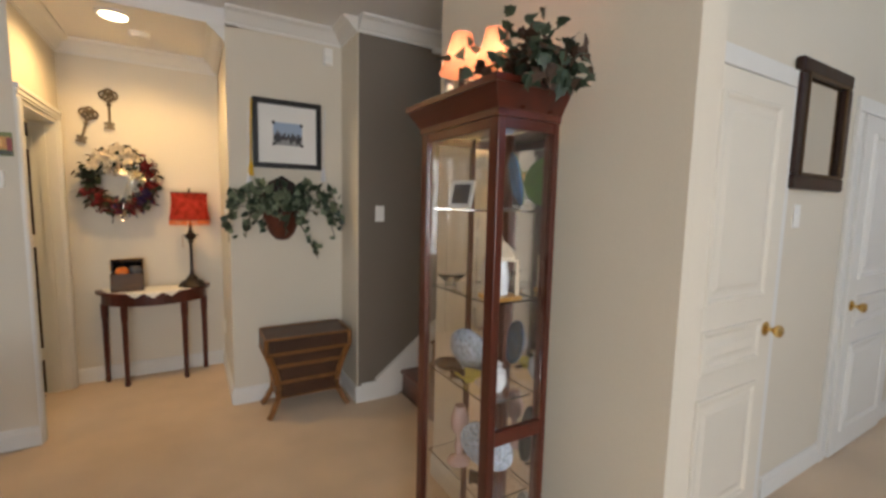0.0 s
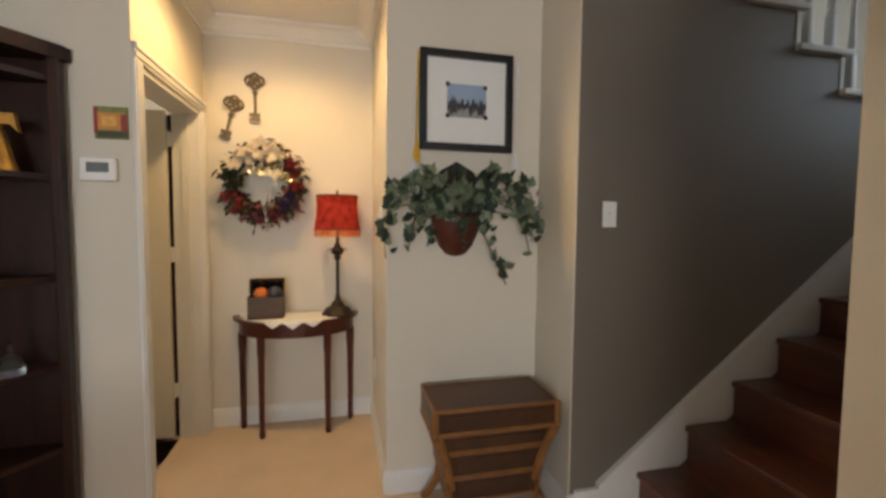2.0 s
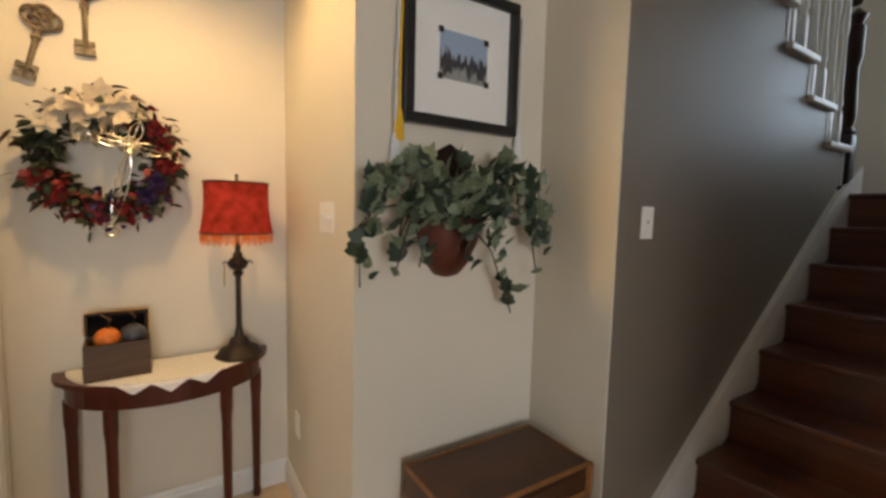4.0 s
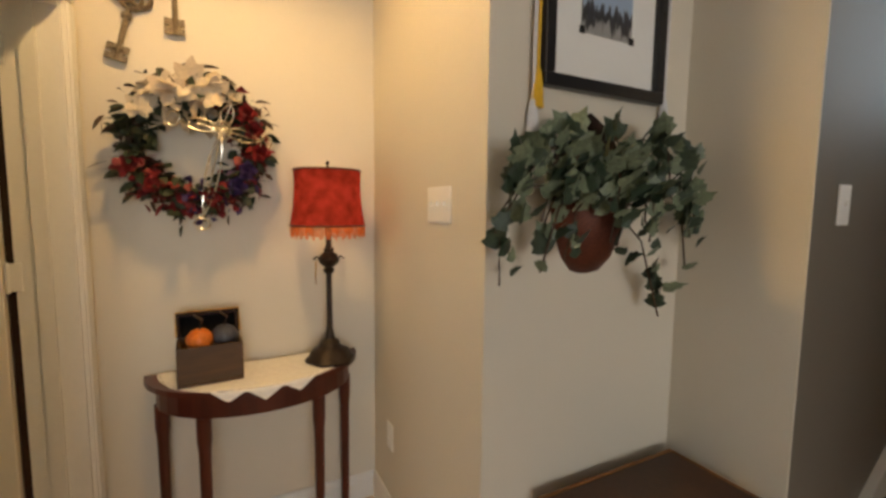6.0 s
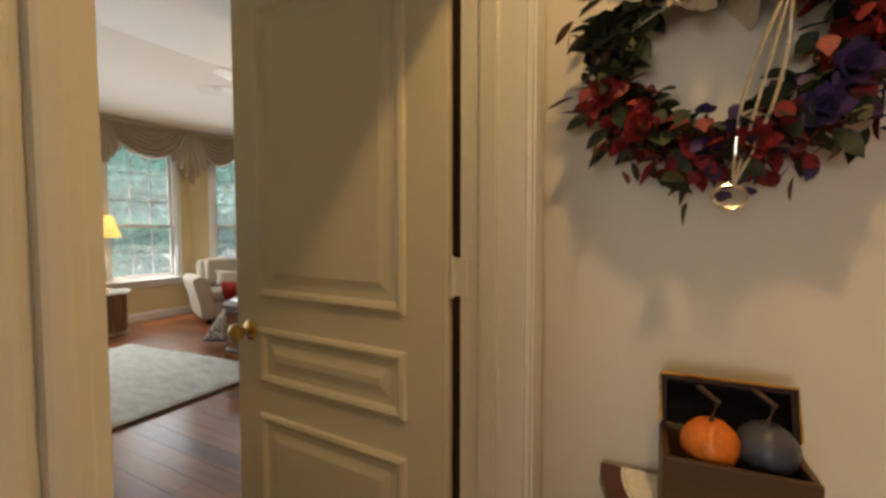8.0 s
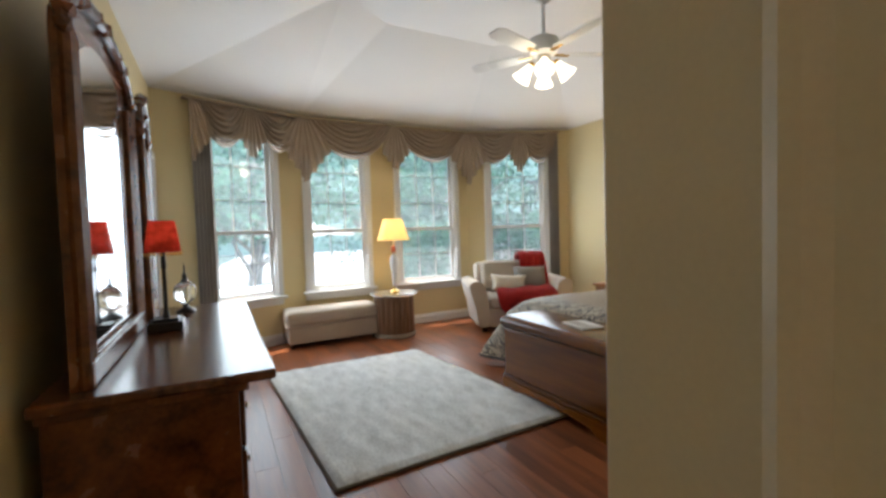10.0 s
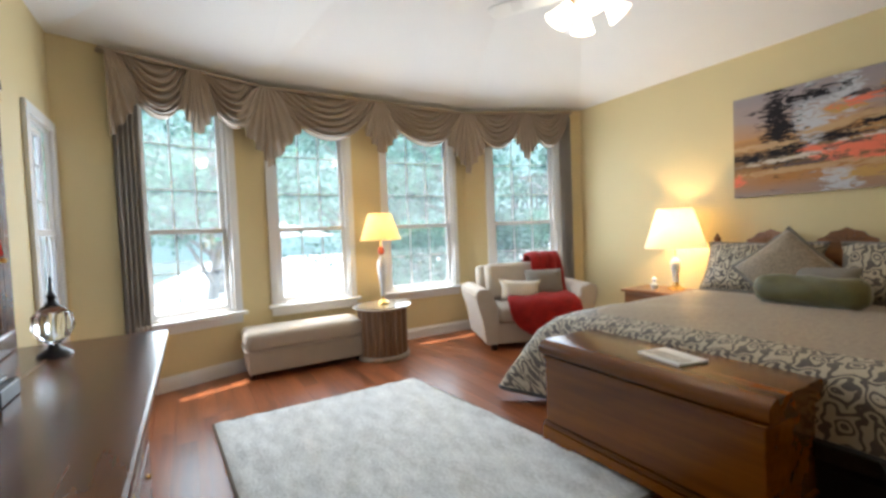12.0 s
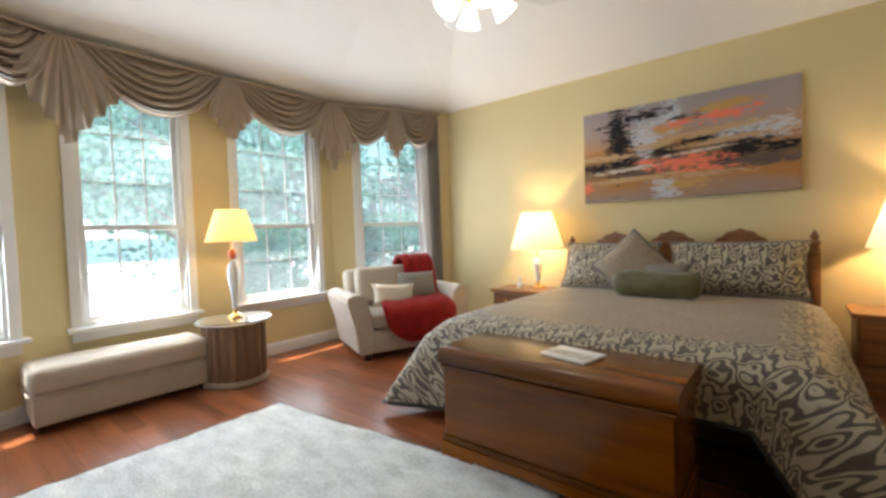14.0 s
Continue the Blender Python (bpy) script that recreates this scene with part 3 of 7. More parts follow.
part("window_frame", bm, TRIM, sw)


# ---- hall things ----
def turned_leg(parent, x, y, h, r0, r1, material, flare=0):
    bm = bmesh.new()
    prof = [(r1 * 0.9, 0), (r1 * 1.25, 0.02), (r1, 0.05), (r0, h * 0.8), (r0 * 1.2, h * 0.86), (r0 * 1.2, h)]
    lathe(bm, prof, 12, x, y)
    return part("leg", bm, material, parent, smooth=True)


def half_oval(cx, cy, a, b, n=18):
    return [(cx + a * math.cos(math.pi + math.pi * i / n), cy + b * math.sin(math.pi + math.pi * i / n)) for i in range(n + 1)]


ct = thing("console_table", "dark mahogany half-round console table on turned legs", "table", 0.60, 4.855, 0)
part("tabletop", prism(bmesh.new(), half_oval(0, 0, 0.40, 0.30), 0.732, 0.752), MAHOGANY, ct)
part("apron", prism(bmesh.new(), half_oval(0, -0.004, 0.365, 0.265), 0.645, 0.731), MAHOGANY, ct)
for x, y in ((-0.345, -0.03), (0.345, -0.03), (-0.20, -0.205), (0.20, -0.205)):
    turned_leg(ct, x, y, 0.645, 0.021, 0.016, MAHOGANY)

dl = thing("doily", "white lace doily with a zigzag edge hanging over the console table", "doily", 0.60, 4.852, 0.753)
N = 84
bm = bmesh.new()
rows_ = []
for f in (0.4, 0.75, 0.99):
    rows_.append([bm.verts.new((0.352 * f * math.cos(math.pi + math.pi * i / N), 0.30 * f * math.sin(math.pi + math.pi * i / N), 0.003)) for i in range(N + 1)])
hub = bm.verts.new((0, -0.01, 0.003))
for p, q in zip(rows_[0], rows_[0][1:]):
    bm.faces.new((hub, p, q))
for r, t in zip(rows_, rows_[1:]):
    for k in range(N):
        bm.faces.new((r[k], r[k + 1], t[k + 1], t[k]))
part("lace_cloth", bm, LACE, dl)
bm = bmesh.new()
rows_ = []
for f in (0.0, 0.35, 1.0):
    row = []
    for i in range(N + 1):
        a = math.pi + math.pi * i / N
        point = 1 - abs(2 * ((i / N * 9) % 1) - 1)
        k = 0.992 + 0.020 * min(1, f * 3)
        row.append(bm.verts.new((0.352 * k * math.cos(a), 0.302 * k * math.sin(a), 0.003 - max(0.0, -math.sin(a) - 0.45) / 0.55 * f * (0.004 + 0.042 * point))))
    rows_.append(row)
for r, t in zip(rows_, rows_[1:]):
    for k in range(N):
        bm.faces.new((r[k], r[k + 1], t[k + 1], t[k]))
part("lace_points", bm, LACE, dl, "pointed lace edge hanging down")


def ring_shade(parent, r0, r1, z0, z1, material, name="shade", n=36, label="", thick=0.003, sag=0.0):
    """An open drum or cone shade with thickness."""
    bm = bmesh.new()
    outer, inner = [], []
    steps = 6
    for k in range(steps + 1):
        f = k / steps
        r = r0 + (r1 - r0) * f - sag * math.sin(math.pi * f)
        z = z0 + (z1 - z0) * f
        outer.append([bm.verts.new((r * math.cos(2 * math.pi * i / n), r * math.sin(2 * math.pi * i / n), z)) for i in range(n)])
    for p, q in zip(outer, outer[1:]):
        for i in range(n):
            j = (i + 1) % n
            bm.faces.new((p[i], p[j], q[j], q[i]))
    return part(name, bm, material, parent, label, smooth=True)


def rim(parent, r, z, material, t=0.004):
    bm = tube(bmesh.new(), [(r * math.cos(2 * math.pi * i / 40), r * math.sin(2 * math.pi * i / 40), z) for i in range(41)], t, 6)
    return part("shade_trim", bm, material, parent)


def fringe(parent, r, z0, z1, material, n=110):
    bm = bmesh.new()
    for i in range(n):
        a, b = 2 * math.pi * i / n, 2 * math.pi * (i + 0.7) / n
        lo = z0 + 0.008 * math.sin(i * 1.9)
        q = [bm.verts.new((r * math.cos(t), r * math.sin(t), z)) for t, z in ((a, lo), (b, lo), (b, z1), (a, z1))]
        bm.faces.new(q)
    return part("fringe", bm, material, parent, "beaded orange fringe")


rl = thing("table_lamp", "lit bronze table lamp with a red fringed shade on the console", "lamp", 0.865, 4.735, 0.753)
bm = lathe(bmesh.new(), [(0.0, 0), (0.095, 0), (0.098, 0.012), (0.085, 0.024), (0.075, 0.045), (0.045, 0.06), (0.036, 0.085), (0.02, 0.095), (0.016, 0.12), (0.012, 0.14)], 24, wobble=lambda a, z: 1 + 0.05 * math.cos(6 * a) * (z < 0.06))
part("base", bm, IRON, rl, "cast bronze base", smooth=True)
bm = lathe(bmesh.new(), [(0.012, 0.14), (0.011, 0.365), (0.018, 0.37), (0.024, 0.382), (0.016, 0.392), (0.038, 0.409), (0.044, 0.427), (0.034, 0.444), (0.018, 0.457), (0.022, 0.467), (0.012, 0.477), (0.010, 0.777)], 18)
part("stem", bm, IRON, rl, smooth=True)
for s in (1, -1):
    part("scroll", tube(bmesh.new(), [(s * 0.03, 0, 0.422), (s * 0.05, 0, 0.437), (s * 0.062, 0, 0.425)], 0.004, 6), IRON, rl)
part("pull_chain", tube(bmesh.new(), [(-0.055, -0.02, 0.422), (-0.058, -0.02, 0.36), (-0.056, -0.02, 0.33)], 0.003, 6), BRASS, rl)
ring_shade(rl, 0.148, 0.131, 0.562, 0.785, RED_CLOTH, label="red cloth drum shade", sag=0.008)
rim(rl, 0.148, 0.564, MAHOGANY)
rim(rl, 0.131, 0.783, MAHOGANY)
fringe(rl, 0.147, 0.520, 0.562, FRINGE)
part("finial", lathe(bmesh.new(), [(0.006, 0.775), (0.010, 0.795), (0.004, 0.805), (0.009, 0.815), (0.0, 0.825)], 10), IRON, rl, smooth=True)
bulb("lamp_bulb_red", (0.865, 4.735, 0.753 + 0.66), 1.3, WARM, 0.03)

bx = thing("keepsake_box", "small brown wooden box with its lid open, on the doily", "box", 0.425, 4.725, 0.757, 4)
BOX_WOOD = wood("box_wood", (0.030, 0.013, 0.002), (0.095, 0.042, 0.008), 0.45, 20, 0, 0.1)
for b in ((-0.105, -0.07, 0, 0.105, 0.07, 0.012), (-0.105, -0.07, 0.0125, 0.105, -0.058, 0.14), (-0.105, 0.058, 0.0125, 0.105, 0.07, 0.14), (-0.105, -0.0575, 0.0125, -0.093, 0.0575, 0.14), (0.093, -0.0575, 0.0125, 0.105, 0.0575, 0.14)):
    part("board", boxes(b, bevel=0.003), BOX_WOOD, bx)
bm = boxes((-0.105, 0, 0, 0.105, 0.014, 0.090), (-0.105, -0.04, 0, -0.093, 0, 0.090), (0.093, -0.04, 0, 0.105, 0, 0.090), (-0.105, -0.04, 0.078, 0.105, 0, 0.090), bevel=0.003)
part("lid", moved(bm, Matrix.Translation((0, 0.066, 0.142)) @ pose(0, 0, 0, -20)), DARK_WOOD, bx, "dark open lid with gold rim")
part("lid_lining", moved(boxes((-0.092, -0.004, 0.004, 0.092, -0.0005, 0.077)), Matrix.Translation((0, 0.066, 0.142)) @ pose(0, 0, 0, -20)), mat("black_velvet", (0.010, 0.009, 0.009), 1.0, vary=0.3, spec=0.0), bx, "black lining of the lid")
bm = tube(bmesh.new(), [(-0.105, -0.042, 0.004), (-0.105, -0.042, 0.090), (0.105, -0.042, 0.090), (0.105, -0.042, 0.004)], 0.003, 6)
part("lid_rim", moved(bm, Matrix.Translation((0, 0.066, 0.142)) @ pose(0, 0, 0, -20)), GOLD, bx, "gold rim of the lid")
for nm, x, y, z, r, m, lb, cat in (("gourd", 0.395, 4.715, 0.905, 0.044, ORANGE, "small orange gourd inside the open box", "gourd"), ("gourd", 0.475, 4.735, 0.905, 0.046, SLATE, "small dark blue gourd inside the open box", "gourd")):
    g = thing(nm, lb, cat, x, y, z - r)
    part("fruit", lathe(bmesh.new(), [(0.0, 0.006)] + [(r * math.sin(math.pi * k / 10), r - r * math.cos(math.pi * k / 10)) for k in range(1, 10)] + [(0, 2 * r - 0.006)], 24, wobble=lambda a, z: 1 + 0.04 * math.cos(8 * a)), m, g, smooth=True)
    part("stalk", tube(bmesh.new(), [(0, 0, 2 * r - 0.006), (0.01, 0, 2 * r + 0.03), (-0.02, 0.01, 2 * r + 0.05)], 0.005, 6), TWIG, g)


def leaf_shape(bm, m, length, width, lobes=0, bend=0.15):
    """One leaf blade, folded along its midrib; lobes 1 gives an ivy outline."""
    if lobes:
        pts = [(0, 0), (0.30, 0.10), (0.50, 0.28), (0.34, 0.42), (0.36, 0.62), (0.16, 0.72), (0, 1.0)]
    else:
        pts = [(0, 0), (0.28, 0.2), (0.42, 0.45), (0.30, 0.75), (0, 1.0)]
    mid = [bm.verts.new(m @ Vector((0, t * length, -bend * length * t * t))) for t in (0, 0.35, 0.7, 1.0)]
    for side in (1, -1):
        edge = [bm.verts.new(m @ Vector((side * x * width, y * length, 0.10 * width * x - bend * length * y * y))) for x, y in pts[1:-1]]
        bm.faces.new([mid[0]] + edge + [mid[3], mid[2], mid[1]][0:3])


def rand_pose(rnd, p, down=0.5):
    return Matrix.Translation(p) @ pose(0, 0, 0, rnd.uniform(-60, 60) - 60 * down, rnd.uniform(-50, 50), rnd.uniform(0, 360))


# wall wreath
wr = thing("wreath", "dried flower wreath with cream blossoms and dark red blooms", "wreath", 0.405, 4.872, 1.612)
rnd = random.Random(5)
bm = bmesh.new()
for k in range(7):
    o = rnd.uniform(0, 6)
    tube(bm, [((0.192 + 0.020 * math.sin(5 * a + o)) * math.cos(a), -0.045 + 0.025 * math.cos(4 * a + o), (0.192 + 0.020 * math.sin(5 * a + o)) * math.sin(a)) for a in [2 * math.pi * i / 40 for i in range(41)]], 0.007, 5)
part("vine_ring", bm, TWIG, wr)
for nm, m, count, rng, L, col in (("leaf_spray", WREATH_GREEN, 620, (0, 6.283), 0.05, 0), ("red_bloom", WREATH_RED, 300, (-2.9, 1.0), 0.045, 0), ("purple_bloom", WREATH_PURPLE, 120, (-1.9, -0.4), 0.034, 0), ("dried_sprig", TWIG, 90, (0, 6.283), 0.06, 0), ("cream_blossom", WREATH_CREAM, 80, (1.05, 2.2), 0.095, 0)):
    bm = bmesh.new()
    for i in range(count):
        a = rnd.uniform(*rng)
        r = rnd.gauss(0.192, 0.030) if nm != "dried_sprig" else rnd.uniform(0.21, 0.28)
        p = Vector((r * math.cos(a), -rnd.uniform(0.03, 0.11), r * math.sin(a)))
        leaf_shape(bm, rand_pose(rnd, p, 0.3), L * rnd.uniform(0.6, 1.3), L * (0.35 if nm == "dried_sprig" else 0.8), 0, 0.3)
    wp = part(nm, bm, m, wr, {"cream_blossom": "cream silk blossoms", "red_bloom": "dark red silk blooms", "purple_bloom": "purple silk blooms"}.get(nm, ""))
    wp["kind"] = "stuff"
rnd = random.Random(8)
for a, r in ((1.22, 0.195), (1.62, 0.215), (1.95, 0.185), (2.55, 0.20)):
    bm = bmesh.new()
    c = Vector((r * math.cos(a), -0.115, r * math.sin(a)))
    size = 0.075 if a < 2.2 else 0.048
    for k in range(7):
        m = Matrix.Translation(c) @ pose(0, 0, 0, 90, 0, 0) @ pose(0, 0, 0, 0, 0, 360 * k / 7 + rnd.uniform(-12, 12)) @ pose(0, 0, 0, rnd.uniform(2, 28))
        leaf_shape(bm, m, size * rnd.uniform(0.85, 1.15), size * 0.72, 0, -0.15)
    tagged(part("cream_flower", bm, WREATH_CREAM, wr, "large cream silk flower"), kind="stuff")
for a, r, m_ in ((0.30, 0.20, WREATH_RED), (0.62, 0.21, WREATH_RED), (-0.1, 0.215, WREATH_RED), (-0.85, 0.20, WREATH_PURPLE), (-0.5, 0.19, WREATH_PURPLE), (-1.35, 0.20, WREATH_RED), (-2.3, 0.20, WREATH_RED), (-2.75, 0.21, WREATH_RED)):
    bm = bmesh.new()
    c = Vector((r * math.cos(a), -0.10, r * math.sin(a)))
    for k in range(11):
        m = Matrix.Translation(c) @ pose(0, 0, 0, 90, 0, 0) @ pose(0, 0, 0, 0, 0, 137 * k) @ pose(0, 0, 0, 10 + 5 * k)
        leaf_shape(bm, m, 0.045, 0.040, 0, -0.3)
    tagged(part("silk_bloom", bm, m_, wr, "dark silk bloom"), kind="stuff")
# silver cross fixed across the wreath
cx = thing("cross", "silver filigree metal cross hung across the wreath", "cross", 0.49, 4.745, 1.575)
bm = bmesh.new()


def filigree(bm, p, q, w):
    p, q = Vector(p), Vector(q)
    d = q - p
    s = Vector((-d.z, 0, d.x)).normalized() * w
    for sg in (1, -1):
        tube(bm, [p + d * f + s * sg * math.sin(math.pi * f) for f in [i / 10 for i in range(11)]], 0.0035, 6)
        tube(bm, [q + s * sg * 1.2 * math.sin(f) + d.normalized() * 0.02 * (1 - math.cos(f)) for f in [math.pi * 1.5 * i / 8 for i in range(9)]], 0.0035, 6)
    tube(bm, [p, q], 0.003, 6)


filigree(bm, (-0.0, 0, 0.09), (-0.07, 0.01, -0.23), 0.022)
filigree(bm, (0, 0, 0.09), (0.035, 0.01, 0.19), 0.022)
filigree(bm, (0, 0, 0.09), (-0.13, 0.01, 0.115), 0.022)
filigree(bm, (0, 0, 0.09), (0.13, 0.01, 0.06), 0.022)
for rr in (0.018, 0.03):
    tube(bm, [(rr * math.cos(a), -0.004, 0.09 + rr * math.sin(a)) for a in [2 * math.pi * i / 16 for i in range(17)]], 0.003, 6)
part("filigree", bm, SILVER, cx)


def wall_key(x, z, lean, length):
    k = thing("decorative_key", "large pewter skeleton key hung on the wall", "key", x, 4.862, z, group="keys on the wall")
    bm = bmesh.new()
    for r, cxk, cz in ((0.032, 0, 0), (0.030, -0.026, 0.014), (0.030, 0.026, 0.014), (0.026, 0, 0.034)):
        tube(bm, [(cxk + r * math.cos(a), 0, cz + r * math.sin(a)) for a in [2 * math.pi * i / 18 for i in range(19)]], 0.008, 6)
    part("bow", moved(bm, pose(0, 0, 0, 0, lean, 0)), PEWTER, k)
    bm = tube(bmesh.new(), [(0, 0, -0.03), (0, 0, -length)], 0.009, 8)
    tube(bm, [(-0.014, 0, -0.06), (0.014, 0, -0.06)], 0.012, 8)
    part("shank", moved(bm, pose(0, 0, 0, 0, lean, 0)), PEWTER, k)
    bm = boxes((-0.035, -0.005, -length, 0.03, 0.005, -length + 0.022), (-0.035, -0.005, -length + 0.03, 0.03, 0.005, -length + 0.055), (-0.02, -0.005, -length + 0.02, 0.02, 0.005, -length + 0.04))
    part("bit", moved(bm, pose(0, 0, 0, 0, lean, 0)), PEWTER, k)


wall_key(0.352, 2.255, 0, 0.245)
wall_key(0.222, 2.105, 14, 0.22)

# framed city photograph and its tassels
pf = thing("framed_photo", "black framed city photograph with a wide white mat", "picture", 1.498, PIC, 1.722)
W2, H2, FW = 0.238, 0.482, 0.036
part("frame", boxes((-W2, -0.035, 0, W2, -0.002, FW), (-W2, -0.035, H2 - FW, W2, -0.002, H2), (-W2, -0.035, FW, -W2 + FW, -0.002, H2 - FW), (W2 - FW, -0.035, FW, W2, -0.002, H2 - FW), bevel=0.005), BLACK, pf)
part("mat_board", boxes((-W2 + FW, -0.014, FW, W2 - FW, -0.004, H2 - FW)), PAPER, pf)
part("photograph", boxes((-0.10, -0.0165, 0.165, 0.10, -0.0145, 0.325)), PHOTO, pf)
for x, z in ((-0.098, 0.322), (0.094, 0.315), (-0.098, 0.17), (0.098, 0.17)):
    part("photo_corner", boxes((x - 0.010, -0.0185, z - 0.010, x + 0.010, -0.0168, z + 0.010)), BLACK, pf)
for nm, x, z, m, lb in (("tassel", 1.245, 1.66, GOLD_TASSEL, "gold graduation tassel hanging beside the frame"), ("tassel", 1.232, 1.58, WHITE_CORD, "white honour cord hanging beside the frame"), ("tassel", 1.752, 1.64, WHITE_CORD, "white honour cord at the frame's far side")):
    tsl = thing(nm, lb, "tassel", x, PIC - 0.022, z, group="tassels on the picture")
    part("cord", tube(bmesh.new(), [(0, 0, 0.09), (0.004, 0, 0.35), (0.012, 0.004, 0.53)], 0.005, 6), m, tsl)
    bm = bmesh.new()
    for i in range(22):
        a = 2 * math.pi * i / 22
        tube(bm, [(0.006 * math.cos(a), 0.006 * math.sin(a), 0.10), (0.013 * math.cos(a), 0.011 * math.sin(a), 0.06), (0.017 * math.cos(a), 0.013 * math.sin(a), 0.0)], 0.0025, 4)
    tagged(part("skirt", bm, m, tsl), kind="stuff")

# ivy in a wall basket
pl = thing("wall_planter", "trailing variegated ivy in a rust-red wall basket", "plant", 1.45, PIC, 1.20)
bm = bmesh.new()
prof = [(0.02, 0.0), (0.05, 0.01), (0.085, 0.05), (0.115, 0.12), (0.13, 0.19), (0.13, 0.21)]
rings = []
for r, z in prof:
    rings.append([bm.verts.new((r * math.cos(math.pi + math.pi * i / 16), 0.85 * r * math.sin(math.pi + math.pi * i / 16) - 0.002, z)) for i in range(17)])
for p, q in zip(rings, rings[1:]):
    for i in range(16):
        bm.faces.new((p[i], p[i + 1], q[i + 1], q[i]))
bm.faces.new(rings[-1])
part("basket", bm, RUST_POT, pl, "rust-red metal half basket", smooth=True)
bm = prism(bmesh.new(), [(-0.13, 0.20), (0.13, 0.20), (0.135, 0.32), (0.09, 0.42), (0.0, 0.47), (-0.09, 0.42), (-0.135, 0.32)], -0.014, -0.002, axis=1)
part("back_plate", bm, DARK_WOOD, pl)
rnd = random.Random(11)
vines = []
for i in range(24):
    a = rnd.uniform(math.pi * 1.02, math.pi * 1.98)
    reach = rnd.uniform(0.13, 0.36) * (0.7 + 0.5 * abs(math.cos(a)))
    h, drop = rnd.uniform(0.22, 0.40), rnd.uniform(0.02, 0.24)
    vines.append([Vector((0.05 * math.cos(a), -0.05, 0.19)), Vector((0.5 * reach * math.cos(a), -0.06 + 0.3 * reach * math.sin(a), h)), Vector((0.85 * reach * math.cos(a), -0.07 + 0.38 * reach * math.sin(a), h - 0.3 * drop)), Vector((reach * math.cos(a), -0.06 + 0.34 * reach * math.sin(a), h - drop - 0.05))])
vines.append([Vector((0.05, -0.07, 0.19)), Vector((0.12, -0.11, 0.10)), Vector((0.18, -0.10, -0.02)), Vector((0.24, -0.09, -0.14))])
vines.append([Vector((-0.05, -0.07, 0.19)), Vector((-0.28, -0.12, 0.30)), Vector((-0.37, -0.10, 0.18)), Vector((-0.36, -0.09, 0.0))])
bs, b1, b2 = bmesh.new(), bmesh.new(), bmesh.new()
for v in vines:
    tube(bs, v, 0.003, 5)
    for k in range(13):
        f = rnd.uniform(0.15, 1) * 2.999
        i = int(f)
        p = v[i].lerp(v[i + 1], f - i) + Vector((rnd.uniform(-0.03, 0.03), rnd.uniform(-0.035, 0.01), rnd.uniform(-0.03, 0.03)))
        p.y = min(p.y, -0.03)
        m = Matrix.Translation(p) @ pose(0, 0, 0, rnd.uniform(-110, -40), rnd.uniform(-40, 40), rnd.uniform(-70, 70)) @ pose(0, 0, 0, 0, 0, 180)
        L = rnd.uniform(0.04, 0.078)
        leaf_shape(b1 if rnd.random() < 0.52 else b2, m, L, L * 0.95, 1, 0.25)
for b in (b1, b2):
    for v in b.verts:
        v.co.y = min(v.co.y, -0.008)
part("vine_stem", bs, TWIG, pl)
tagged(part("ivy_leaves", b1, IVY, pl, "dark green ivy leaves"), kind="stuff")
tagged(part("pale_ivy_leaves", b2, IVY_PALE, pl, "pale edged ivy leaves"), kind="stuff")


def switch_plate(x, y, z, rz, gangs, label):
    s = thing("light_switch", label, "light switch", x, y, z, rz)
    w = 0.035 + 0.0235 * (gangs - 1)
    part("plate", boxes((-w, -0.006, -0.058, w, 0, 0.058), bevel=0.003), PLASTIC, s)
    for g in range(gangs):
        c = (g - (gangs - 1) / 2) * 0.046
        part("toggle", boxes((c - 0.006, -0.016, -0.004, c + 0.006, -0.005, 0.012), bevel=0.002), PLASTIC, s)
    return s


switch_plate(2.068, GREY, 1.41, 0, 1, "white single light switch on the grey wall")
switch_plate(HALL_R, 4.20, 1.40, -90, 3, "white three-gang light switch in the hall")
switch_plate(3.46, REAR, 1.47, 0, 1, "white light switch under the framed mirror")
ol = thing("wall_outlet", "white wall outlet low on the hall wall", "outlet", HALL_R, 4.66, 0.40, -90)
part("plate", boxes((-0.035, -0.006, -0.058, 0.035, 0, 0.058), bevel=0.003), PLASTIC, ol)
for z in (-0.022, 0.022):
    part("socket", boxes((-0.016, -0.010, z - 0.014, 0.016, -0.006, z + 0.014), bevel=0.003), PLASTIC, ol)
sn = thing("alarm_sensor", "white wall alarm sensor near the ceiling", "sensor", 1.79, PIC, 2.50)
part("housing", boxes((-0.032, -0.045, 0, 0.032, 0, 0.12), bevel=0.008), PLASTIC, sn)
part("lens", boxes((-0.024, -0.050, 0.015, 0.024, -0.044, 0.06), bevel=0.002), PAPER, sn)

# leather-bound chest on flared legs
tk = thing("leather_trunk", "dark leather trunk chest bound in amber rattan on flared legs", "chest", 1.56, 3.72, 0)


